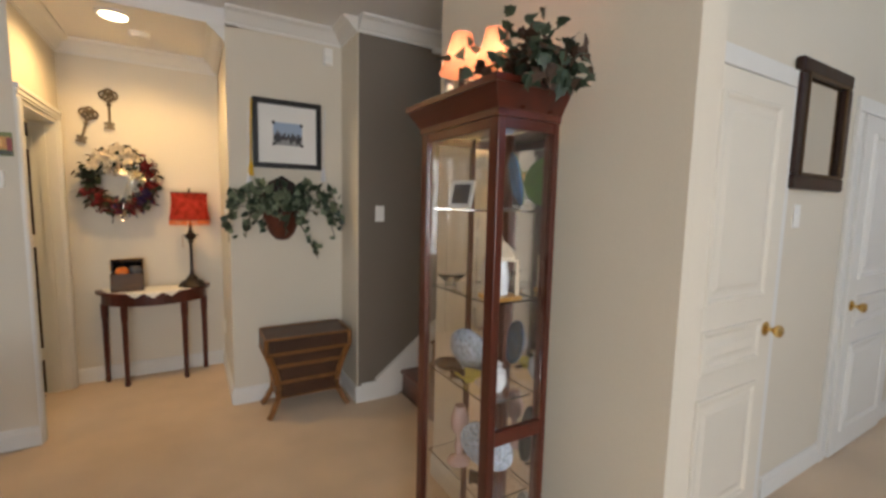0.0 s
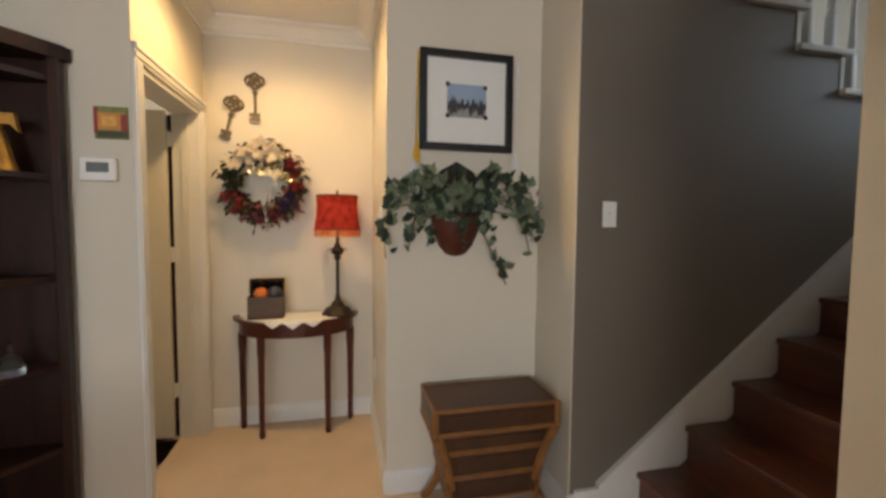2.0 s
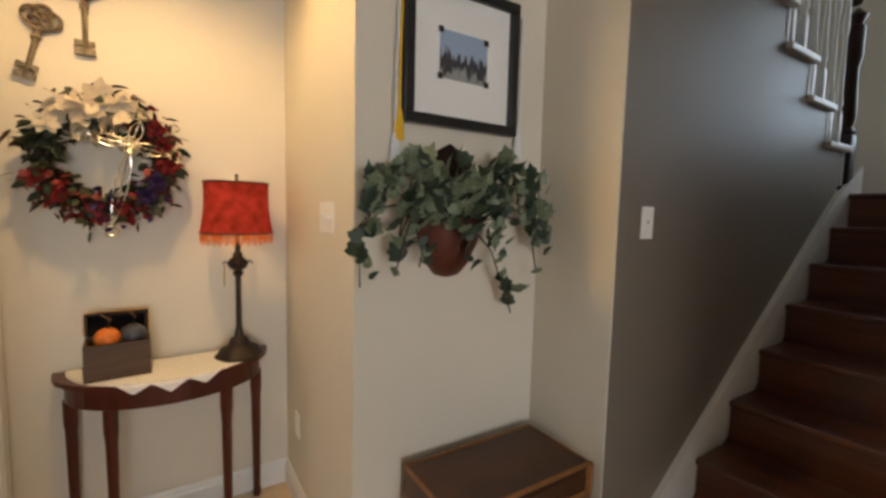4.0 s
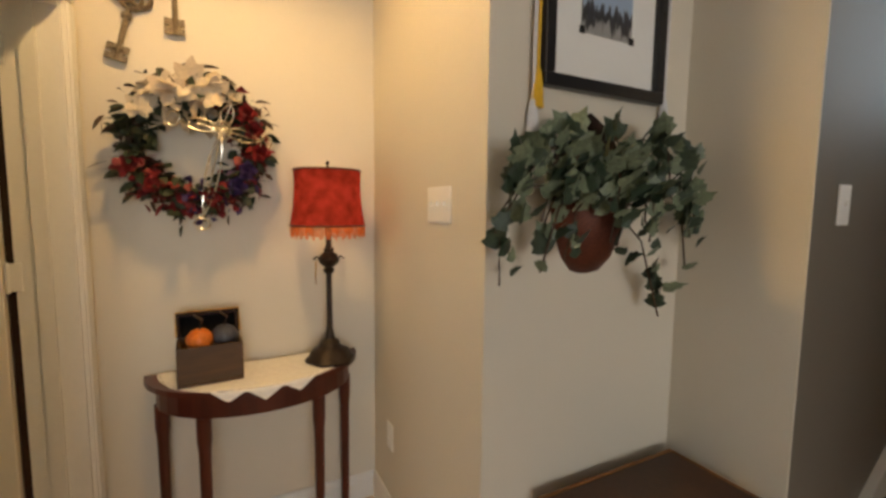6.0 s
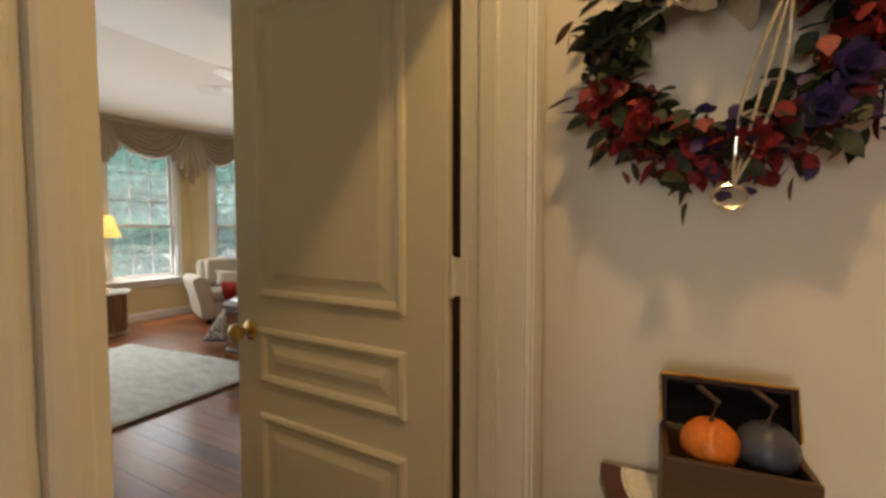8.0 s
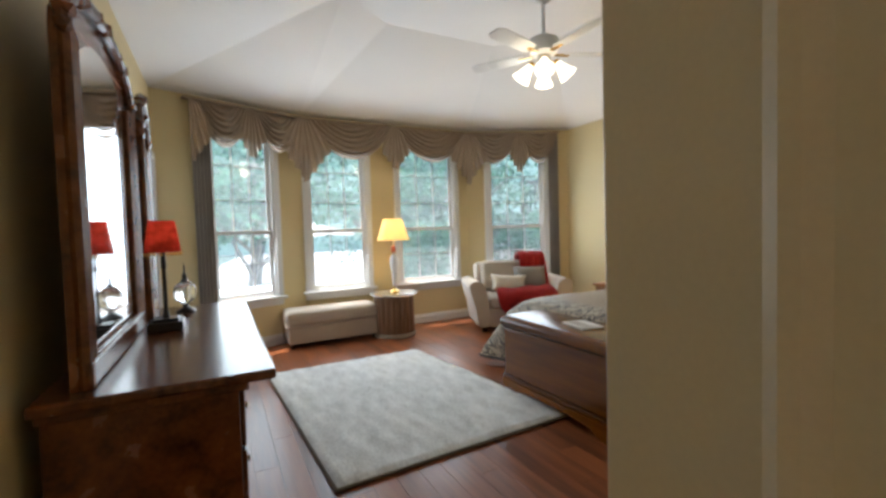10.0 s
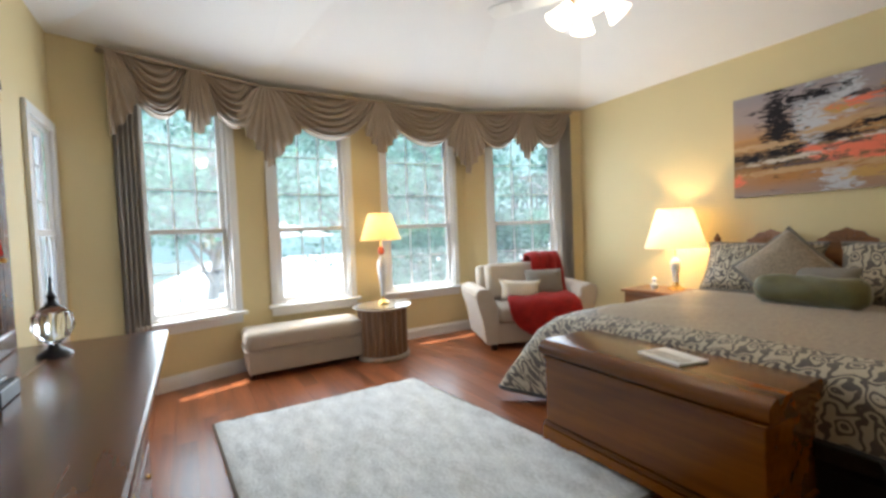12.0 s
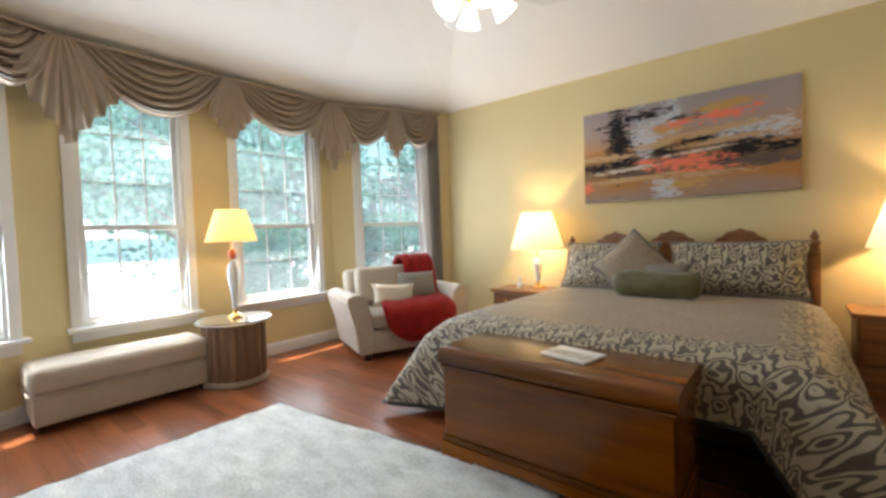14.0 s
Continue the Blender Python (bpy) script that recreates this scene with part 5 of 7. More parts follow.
DRESSER_WOOD = wood("dresser_cherry", (0.038, 0.010, 0.003), (0.21, 0.064, 0.016), 0.22, 8, 0, 0.25, spec=0.45)
DRUM_WOOD = wood("drum_table_wood", (0.075, 0.035, 0.018), (0.26, 0.14, 0.07), 0.4, 14, 2, 0.15)
STONE = mat("table_rim_stone", (0.30, 0.25, 0.19), 0.4, vary=0.3, scale=14, bump=0.2)
# panes carry a mixed-in veil for the hazy glare outdoors
WINDOW_GLASS = glare_veil_glass("glare_veil_window", 0.12)
WINDOW_PAINT = mat("window_paint", (0.72, 0.72, 0.71), 0.4, vary=0.02, bump=0.02)
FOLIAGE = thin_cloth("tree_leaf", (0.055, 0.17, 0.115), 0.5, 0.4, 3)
# sunlight on the leaves is put into this paler green
FOLIAGE_LIGHT = thin_cloth("sun_painted_leaf", (0.15, 0.34, 0.235), 0.5, 0.4, 3)
BARK = mat("bark", (0.20, 0.19, 0.175), 0.9, vary=0.4, scale=8, bump=0.6)
PATIO = mat("pale_patio", (0.55, 0.57, 0.58), 0.85, vary=0.18, scale=0.6, fine=60, bump=0.2)
CANVAS = mat("white_canvas", (0.75, 0.75, 0.73), 0.8, vary=0.05, scale=8, bump=0.1)
RUSSET = mat("russet_ceramic", (0.40, 0.09, 0.03), 0.3, vary=0.3, scale=30)


def damask(name, pale, dark, period, plane="uv", lines=5.6, split=0.0):
    """Woven scrolls: bands that follow the levels of a mirrored lattice of medallions; period in metres."""
    m = bpy.data.materials.new(name)
    m.use_nodes = True
    n, l = m.node_tree.nodes, m.node_tree.links
    b = n["Principled BSDF"]

    def calc(op, x, y=None):
        q = n.new("ShaderNodeMath")
        q.operation = op
        for k, v in ((0, x), (1, y)):
            if v is None:
                continue
            if isinstance(v, (int, float)):
                q.inputs[k].default_value = v
            else:
                l.new(v, q.inputs[k])
        return q.outputs[0]

    tc, sp = n.new("ShaderNodeTexCoord"), n.new("ShaderNodeSeparateXYZ")
    l.new(tc.outputs["UV" if plane == "uv" else "Object"], sp.inputs[0])
    k = 2 * math.pi / period
    x = calc("MULTIPLY", sp.outputs["X"], k)
    y = calc("MULTIPLY", sp.outputs["Y" if plane == "uv" else "Z"], k * 0.8)
    xa = calc("ADD", x, calc("MULTIPLY", calc("SINE", calc("ADD", y, y)), 0.75))
    xb = calc("SUBTRACT", x, calc("MULTIPLY", calc("SINE", calc("ADD", y, y)), 0.75))
    lattice = calc("ADD", calc("COSINE", xa), calc("COSINE", xb))
    lattice = calc("MULTIPLY", lattice, calc("COSINE", y))
    petals = calc("MULTIPLY", calc("COSINE", calc("MULTIPLY", x, 3.0)), calc("COSINE", calc("MULTIPLY", y, 2.0)))
    curls = calc("MULTIPLY", calc("SINE", calc("MULTIPLY", xa, 2.0)), calc("SINE", calc("MULTIPLY", calc("ADD", y, calc("COSINE", xb)), 2.0)))
    level = calc("ADD", calc("ADD", lattice, calc("MULTIPLY", petals, 0.38)), calc("MULTIPLY", curls, 0.55))
    bands = calc("SINE", calc("MULTIPLY", level, lines))
    weave = n.new("ShaderNodeTexNoise")
    weave.inputs["Scale"].default_value, weave.inputs["Detail"].default_value = 160.0, 3
    l.new(tc.outputs["Object"], weave.inputs[0])
    rag = calc("ADD", bands, calc("MULTIPLY", calc("SUBTRACT", weave.outputs[0], 0.5), 0.5))
    rp = n.new("ShaderNodeValToRGB")
    rp.color_ramp.elements[0].position, rp.color_ramp.elements[1].position = 0.44 + split, 0.54 + split
    rp.color_ramp.elements[0].color, rp.color_ramp.elements[1].color = (*dark, 1), (*pale, 1)
    mr = n.new("ShaderNodeMapRange")
    mr.inputs[1].default_value, mr.inputs[2].default_value = -1.0, 1.0
    l.new(rag, mr.inputs[0])
    l.new(mr.outputs[0], rp.inputs[0])
    l.new(rp.outputs[0], b.inputs["Base Color"])
    b.inputs["Roughness"].default_value = 0.55
    b.inputs["Sheen Weight"].default_value = 0.15
    bp = n.new("ShaderNodeBump")
    bp.inputs["Strength"].default_value, bp.inputs["Distance"].default_value = 0.25, 0.002
    l.new(mr.outputs[0], bp.inputs["Height"])
    l.new(bp.outputs[0], b.inputs["Normal"])
    return m


DAMASK = damask("damask_border", (0.44, 0.375, 0.275), (0.090, 0.074, 0.060), 0.235)
DAMASK_FIELD = damask("woven_field", (0.32, 0.245, 0.165), (0.265, 0.20, 0.135), 0.22)
DAMASK_PLAIN = damask("woven_cover", (0.33, 0.265, 0.195), (0.26, 0.205, 0.15), 0.16, "object")
DAMASK_PILLOW = damask("damask_pillow", (0.45, 0.38, 0.27), (0.085, 0.068, 0.052), 0.235, "object")


def canvas_art():
    """Loose horizontal strokes in dusk colours."""
    m = bpy.data.materials.new("abstract_painting")
    m.use_nodes = True
    n, l = m.node_tree.nodes, m.node_tree.links
    b = n["Principled BSDF"]
    tc, mp = n.new("ShaderNodeTexCoord"), n.new("ShaderNodeMapping")
    mp.inputs["Scale"].default_value = (1.15, 1, 2.6)
    mp.inputs["Rotation"].default_value = (0, radians(-9), 0)
    l.new(tc.outputs["Generated"], mp.inputs[0])
    sep = n.new("ShaderNodeSeparateXYZ")
    l.new(tc.outputs["Generated"], sep.inputs[0])

    def noise_ramp(scale, stops, detail=6, off=0.0):
        ns, rp = n.new("ShaderNodeTexNoise"), n.new("ShaderNodeValToRGB")
        ns.noise_dimensions = "4D"
        ns.inputs["W"].default_value = off
        ns.inputs["Scale"].default_value, ns.inputs["Detail"].default_value, ns.inputs["Distortion"].default_value = scale, detail, 0.5
        l.new(mp.outputs[0], ns.inputs[0])
        l.new(ns.outputs[0], rp.inputs[0])
        e = rp.color_ramp.elements
        e[0].position, e[0].color = stops[0][0], (*stops[0][1], 1)
        e[1].position, e[1].color = stops[-1][0], (*stops[-1][1], 1)
        for p, c in stops[1:-1]:
            x = e.new(p)
            x.color = (*c, 1)
        return rp

    ground = n.new("ShaderNodeValToRGB")
    e = ground.color_ramp.elements
    e[0].position, e[0].color = 0.0, (0.30, 0.24, 0.22, 1)
    e[1].position, e[1].color = 1.0, (0.30, 0.26, 0.27, 1)
    for p, c in ((0.18, (0.42, 0.20, 0.07, 1)), (0.36, (0.16, 0.11, 0.07, 1)), (0.55, (0.48, 0.25, 0.10, 1)), (0.75, (0.36, 0.28, 0.26, 1))):
        x = e.new(p)
        x.color = c
    wob = n.new("ShaderNodeMath")
    wob.operation = "MULTIPLY_ADD"
    wn_ = n.new("ShaderNodeTexNoise")
    wn_.inputs["Scale"].default_value = 3.0
    l.new(mp.outputs[0], wn_.inputs[0])
    wob.inputs[1].default_value = 0.3
    l.new(wn_.outputs[0], wob.inputs[0])
    sub = n.new("ShaderNodeMath")
    sub.operation = "SUBTRACT"
    sub.inputs[1].default_value = 0.15
    l.new(sep.outputs["Z"], sub.inputs[0])
    l.new(sub.outputs[0], wob.inputs[2])
    l.new(wob.outputs[0], ground.inputs[0])
    last = ground.outputs[0]
    edge = n.new("ShaderNodeTexNoise")
    edge.inputs["Scale"].default_value, edge.inputs["Detail"].default_value, edge.inputs["Distortion"].default_value = 13.0, 9, 1.4
    l.new(mp.outputs[0], edge.inputs[0])

    def patch(last, colour, spots):
        """Ragged strokes of one colour, each (across, up, half width, half height, slope)."""
        for u, v, ru, rv, slope in spots:
            pm = n.new("ShaderNodeMapping")
            pm.vector_type = "TEXTURE"
            pm.inputs["Location"].default_value = (u, 0.5, v)
            pm.inputs["Rotation"].default_value = (0, radians(slope), 0)
            pm.inputs["Scale"].default_value = (ru, 4.0, rv)
            l.new(tc.outputs["Generated"], pm.inputs[0])
            ln = n.new("ShaderNodeVectorMath")
            ln.operation = "LENGTH"
            l.new(pm.outputs[0], ln.inputs[0])
            sm = n.new("ShaderNodeMath")
            sm.operation = "MULTIPLY_ADD"
            sm.inputs[1].default_value = 4.4
            l.new(edge.outputs[0], sm.inputs[0])
            l.new(ln.outputs["Value"], sm.inputs[2])
            mr = n.new("ShaderNodeMapRange")
            mr.inputs[1].default_value, mr.inputs[2].default_value, mr.inputs[3].default_value, mr.inputs[4].default_value = 2.9, 3.3, 1.0, 0.0
            l.new(sm.outputs[0], mr.inputs[0])
            mix = n.new("ShaderNodeMix")
            mix.data_type = "RGBA"
            l.new(mr.outputs[0], mix.inputs["Factor"])
            l.new(last, mix.inputs["A"])
            mix.inputs["B"].default_value = (*colour, 1)
            last = mix.outputs["Result"]
        return last

    last = patch(last, (0.30, 0.30, 0.33), ((0.30, 0.86, 0.14, 0.08, -8), (0.42, 0.86, 0.06, 0.10, 0)))
    last = patch(last, (0.50, 0.51, 0.55), ((0.33, 0.60, 0.10, 0.26, 0), (0.82, 0.56, 0.24, 0.10, -6), (0.45, 0.12, 0.07, 0.13, 0), (0.47, 0.82, 0.05, 0.22, 0)))
    last = patch(last, (0.50, 0.30, 0.10), ((0.70, 0.84, 0.12, 0.05, -8), (0.55, 0.14, 0.10, 0.06, 0), (0.46, 0.72, 0.10, 0.05, -10)))
    last = patch(last, (0.022, 0.019, 0.022), ((0.20, 0.66, 0.07, 0.36, 0), (0.23, 0.44, 0.10, 0.20, 0), (0.30, 0.88, 0.16, 0.05, -8), (0.56, 0.56, 0.12, 0.08, -8), (0.78, 0.44, 0.12, 0.12, 0), (0.09, 0.38, 0.10, 0.05, 0), (0.45, 0.48, 0.09, 0.07, -6), (0.72, 0.34, 0.10, 0.07, 0), (0.93, 0.40, 0.06, 0.05, 0), (0.52, 0.80, 0.05, 0.03, -10)))
    last = patch(last, (0.50, 0.33, 0.18), ((0.62, 0.62, 0.20, 0.03, -8), (0.40, 0.56, 0.12, 0.03, -8), (0.72, 0.52, 0.22, 0.025, -6), (0.14, 0.48, 0.16, 0.03, 0), (0.30, 0.24, 0.25, 0.03, -5), (0.60, 0.22, 0.2, 0.03, 0)))
    last = patch(last, (0.12, 0.09, 0.08), ((0.48, 0.40, 0.14, 0.03, -8), (0.62, 0.45, 0.16, 0.03, -6), (0.36, 0.28, 0.14, 0.025, -6), (0.80, 0.30, 0.22, 0.05, 0), (0.56, 0.78, 0.06, 0.04, -8)))
    last = patch(last, (0.60, 0.52, 0.44), ((0.27, 0.34, 0.20, 0.022, -7), (0.56, 0.44, 0.14, 0.015, -6)))
    last = patch(last, (0.78, 0.20, 0.12), ((0.50, 0.74, 0.09, 0.03, -6), (0.70, 0.76, 0.13, 0.04, -9), (0.54, 0.35, 0.16, 0.07, -8), (0.63, 0.27, 0.13, 0.022, 0), (0.35, 0.40, 0.05, 0.03, -8), (0.02, 0.16, 0.03, 0.05, 0)))
    l.new(last, b.inputs["Base Color"])
    b.inputs["Roughness"].default_value = 0.75
    b.inputs["Specular IOR Level"].default_value = 0.12
    return m


PAINTING = canvas_art()


# ---- windows of the bay ----
def sash_window(name, m, w, z0, z1, label, cols=3, deep=1.0):
    """A double-hung window in the frame m: x across from 0 to w, y out of the room negative."""
    wd = thing(name, label, "window", kind="structure")
    wd.matrix_basis = m
    t = 0.065
    part("window_casing", boxes((-t, 0.001, z0 - 0.0, 0.0, 0.024, z1 + t), (w, 0.001, z0, w + t, 0.024, z1 + t), (0, 0.001, z1, w, 0.024, z1 + t), bevel=0.003), WINDOW_PAINT, wd)
    part("window_sill", boxes((-t - 0.03, 0.001, z0 - 0.035, w + t + 0.03, 0.07, z0 - 0.002), bevel=0.006), WINDOW_PAINT, wd)
    part("sill_apron", boxes((-t, 0.001, z0 - 0.11, w + t, 0.018, z0 - 0.036), bevel=0.003), WINDOW_PAINT, wd)
    part("window_jamb", boxes((0, -0.14 * deep, z0, 0.02, 0.0, z1), (w - 0.02, -0.14 * deep, z0, w, 0.0, z1), (0.02, -0.14 * deep, z0, w - 0.02, 0.0, z0 + 0.02), (0.02, -0.14 * deep, z1 - 0.02, w - 0.02, 0.0, z1)), WINDOW_PAINT, wd)
    mid = 1.30
    for k, (a, b, y) in enumerate(((z0 + 0.02, mid + 0.02, -0.06 * deep - 0.02 * (1 - deep)), (mid - 0.02, z1 - 0.02, -0.095 * deep - 0.055 * (1 - deep)))):
        s = part("sash", boxes((0.02, y, a, 0.055, y + 0.03, b), (w - 0.055, y, a, w - 0.02, y + 0.03, b), (0.055, y, a, w - 0.055, y + 0.03, a + 0.04), (0.055, y, b - 0.035, w - 0.055, y + 0.03, b)), WINDOW_PAINT, wd)
        bars = bmesh.new()
        for c in range(1, cols):
            x = 0.055 + (w - 0.11) * c / cols
            box(bars, x - 0.0045, y + 0.006, a + 0.041, x + 0.0045, y + 0.024, b - 0.036)
        rows = 2 if k == 0 else 3
        for r in range(1, rows):
            z = a + (b - a) * r / rows
            box(bars, 0.056, y + 0.009, z - 0.0045, w - 0.056, y + 0.021, z + 0.0045)
        part("muntin_bars", bars, WINDOW_PAINT, wd)
        g = part("pane", boxes((0.055, y + 0.012, a + 0.04, w - 0.055, y + 0.015, b - 0.035)), WINDOW_GLASS, wd)
        g.visible_shadow = False
    return wd


def on_wall(p, q, s):
    """Frame on a bay wall listed from right to left: s metres from the first end of the p-q line, x running from q to p."""
    return along(p, q) @ Matrix.Translation((s, 0, 0))


LA, LD = math.dist(A0, A1), math.dist(B1, D1)
sash_window("window_1", on_wall(A1, A0, LA - 1.175), 0.67, SILL, HEAD, "tall white double-hung window in the bay")
sash_window("window_2", on_wall(B1, A1, 2.31 - 0.79), 0.73, SILL, HEAD, "tall white double-hung window behind the bench")
sash_window("window_3", on_wall(B1, A1, 2.31 - 2.10), 0.86, SILL, HEAD, "tall white double-hung window beside the lamp")
sash_window("window_4", on_wall(D1, B1, LD - 1.14), 0.82, SILL, HEAD, "tall white double-hung window behind the armchair")
sash_window("window_5", on_wall(A0, (-0.105, 3.98), 0.06), 0.50, 0.35, 2.0, "narrow bright window in the wall past the dresser", 3, 0.2)


# ---- valances ----
def swag(bm, x0, x1, top, drop, folds=6, depth=0.12):
    """A draped swag: nested folds that all rise to the top board."""
    nu, nv = 30, folds * 8
    half, mid = (x1 - x0) / 2, (x0 + x1) / 2
    grid = []
    for j in range(nv + 1):
        v = 0.10 + 0.90 * j / nv
        p = (folds * j / nv) % 1.0
        roll = math.sin(math.pi / 2 * p / 0.55) if p < 0.55 else math.cos(math.pi / 2 * (p - 0.55) / 0.45) ** 1.5
        row = []
        for i in range(nu + 1):
            c = 2 * i / nu - 1
            hang = 1 - abs(c) ** 2.0
            z = top - drop * v * hang - 0.014 * roll * hang
            y = 0.05 + depth * 0.45 * v * (0.3 + 0.7 * hang) + 0.08 * roll * (0.3 + 0.7 * hang) * (0.7 + 0.3 * v)
            row.append(bm.verts.new((mid + half * c * v ** 0.5, y, z)))
        grid.append(row)
    for r, t in zip(grid, grid[1:]):
        for i in range(nu):
            bm.faces.new((r[i], r[i + 1], t[i + 1], t[i]))
    bm.faces.new(grid[0])


def jabot(bm, x0, x1, top, z_out, z_in, pleats=5, mirror_both=True):
    """A pleated tail whose hem climbs in steps."""
    nu, nv = pleats * 8, 8
    grid = []
    for j in range(nv + 1):
        v = j / nv
        row = []
        for i in range(nu + 1):
            u = i / nu
            f = abs(2 * u - 1) if mirror_both else u
            step = math.floor(f * pleats / (2 if mirror_both else 1) + 0.001) / (pleats / (2 if mirror_both else 1)) if pleats else f
            hem = z_out + (z_in - z_out) * min(1, 0.35 * f + 0.65 * step)
            z = top + (hem - top) * v
            y = 0.125 + 0.016 * math.sin(u * pleats * 2 * math.pi) * (0.35 + 0.65 * v) + 0.012 * v
            spread = 0.26 + 0.74 * v ** 0.8
            row.append(bm.verts.new((x0 + (x1 - x0) * (0.5 + (u - 0.5) * spread if mirror_both else u * spread), y, z)))
        grid.append(row)
    for r, t in zip(grid, grid[1:]):
        for i in range(nu):
            bm.faces.new((r[i], r[i + 1], t[i + 1], t[i]))


def valance(name, p, q, spans, tails, label, s0, s1):
    va = thing(name, label, "valance", group="valances of the bay")
    va.matrix_basis = along(p, q)
    top = 2.632
    part("mounting_board", boxes((s0, 0.002, top, s1, 0.10, top + 0.02)), VALANCE, va)
    for a, b, d in spans:
        bm = bmesh.new()
        swag(bm, a, b, top, d)
        part("swag", bm, VALANCE, va, smooth="all")
    for a, b, z0, z1, both in tails:
        bm = bmesh.new()
        jabot(bm, a, b, top + 0.004, z0, z1, 6 if both else 4, both)
        part("tail", bm, VALANCE, va, smooth="all")
    return va


# along() runs right to left on each wall, so distances are taken from the far end
valance("swag_valance", A1, A0, [(0.02, 0.63, 0.43), (0.61, 1.20, 0.45)], [(0.48, 0.78, 2.10, 2.34, True), (0.0, 0.32, 1.92, 2.30, False), (1.24, 1.02, 2.0, 2.34, False)], "taupe satin swag valance over the bay window", 0.0, LA - 0.27)
valance("swag_valance", B1, A1, [(0.02, 1.15, 0.43), (1.13, 2.28, 0.45)], [(0.95, 1.33, 2.08, 2.32, True), (0.0, 0.32, 1.90, 2.30, False), (2.31, 1.97, 1.88, 2.30, False)], "long taupe satin swag valance over two bay windows", 0.0, 2.31)
valance("swag_valance", D1, B1, [(0.16, 0.75, 0.43), (0.73, 1.46, 0.43)], [(0.60, 0.88, 2.07, 2.31, True), (LD, LD - 0.30, 1.92, 2.30, False)], "taupe satin swag valance beside the bed wall", 0.14, LD)


def drape(p, q, s0, s1, z0, label):
    d = thing("drape", label, "curtain", group="side drapes")
    d.matrix_basis = along(p, q)
    bm = bmesh.new()
    n = 48
    rows = []
    for k in range(9):
        z = 2.58 + (z0 - 2.58) * k / 8
        rows.append([bm.verts.new((s0 + (s1 - s0) * i / n, 0.055 + 0.026 * math.sin(i / n * 5 * 2 * math.pi + 0.15 * k), z)) for i in range(n + 1)])
    for r, t in zip(rows, rows[1:]):
        for i in range(n):
            bm.faces.new((r[i], r[i + 1], t[i + 1], t[i]))
    part("pleated_panel", bm, DRAPE, d, smooth="all")


drape(A1, A0, LA - 0.50, LA - 0.33, 0.03, "grey satin drape panel hanging to the floor")
drape(D1, B1, 0.16, 0.30, 0.03, "grey satin drape panel beside the bed wall")

# ---- rug ----
rg = thing("area_rug", "pale grey shag rug with a brown edge on the wood floor", "rug", -3.78, 5.66, 0.004)
bm = bmesh.new()
cs = [(-4.80, 6.30), (-4.79, 4.84), (-2.73, 4.96), (-2.79, 6.53)]
cs = [Vector((x + 3.78, y - 5.66, 0)) for x, y in cs]
n = 60
rnd = random.Random(3)
rows = []
for j in range(n + 1):
    row = []
    for i in range(n + 1):
        p = cs[1].lerp(cs[2], i / n).lerp(cs[0].lerp(cs[3], i / n), j / n)
        edge = min(i, j, n - i, n - j)
        p.z = (0.024 + 0.010 * noise.noise(Vector((p.x * 4, p.y * 11, 0))) + 0.007 * rnd.random()) if edge > 0 else 0.010
        row.append(bm.verts.new(p))
    rows.append(row)
for r, t in zip(rows, rows[1:]):
    for i in range(n):
        bm.faces.new((r[i], r[i + 1], t[i + 1], t[i]))
part("rug_field", bm, PILE, rg, smooth="all")
bm = bmesh.new()
for a, b in zip(cs, cs[1:] + cs[:1]):
    tube(bm, [a + Vector((0, 0, 0.008)), b + Vector((0, 0, 0.008))], 0.009, 6)
part("bound_edge", bm, RUG_EDGE, rg)

# ---- dresser and its mirror ----
dr = thing("dresser", "long dark cherry dresser with a polished top", "dresser", -3.13, 4.30, 0)
part("top", boxes((-0.91, -0.285, 0.765, 0.91, 0.36, 0.80), bevel=0.010), DRESSER_WOOD, dr)
part("moulding", boxes((-0.885, -0.275, 0.735, 0.885, 0.275, 0.765), bevel=0.006), DRESSER_WOOD, dr)
part("body", boxes((-0.86, -0.27, 0.09, 0.86, 0.245, 0.735), bevel=0.004), DRESSER_WOOD, dr)
part("plinth", boxes((-0.88, -0.275, 0.0, 0.88, 0.26, 0.089), bevel=0.008), DRESSER_WOOD, dr)
for c in range(3):
    for r in range(3):
        x0, z0 = -0.84 + c * 0.563, 0.12 + r * 0.203
        d = part("drawer", boxes((x0, 0.247, z0, x0 + 0.55, 0.262, z0 + 0.19), bevel=0.006), DRESSER_WOOD, dr)
        for k in (0.14, 0.41):
            part("drawer_pull", lathe(bmesh.new(), [(0.0, 0), (0.012, 0), (0.008, 0.006), (0.015, 0.012), (0.0, 0.016)], 10), BRASS, d).matrix_basis = Matrix.Translation((x0 + k, 0.262, z0 + 0.095)) @ pose(0, 0, 0, -90)


def carved_edge(bm, pts, r):
    """Lumpy carved moulding along a line."""
    for i, (a, b) in enumerate(zip(pts, pts[1:])):
        tube(bm, [a, b], r, 8)
    for i, p in enumerate(pts):
        k = r * (1.25 + 0.35 * math.sin(i * 2.1))
        bmesh.ops.create_icosphere(bm, subdivisions=1, radius=k, matrix=Matrix.Translation(p))


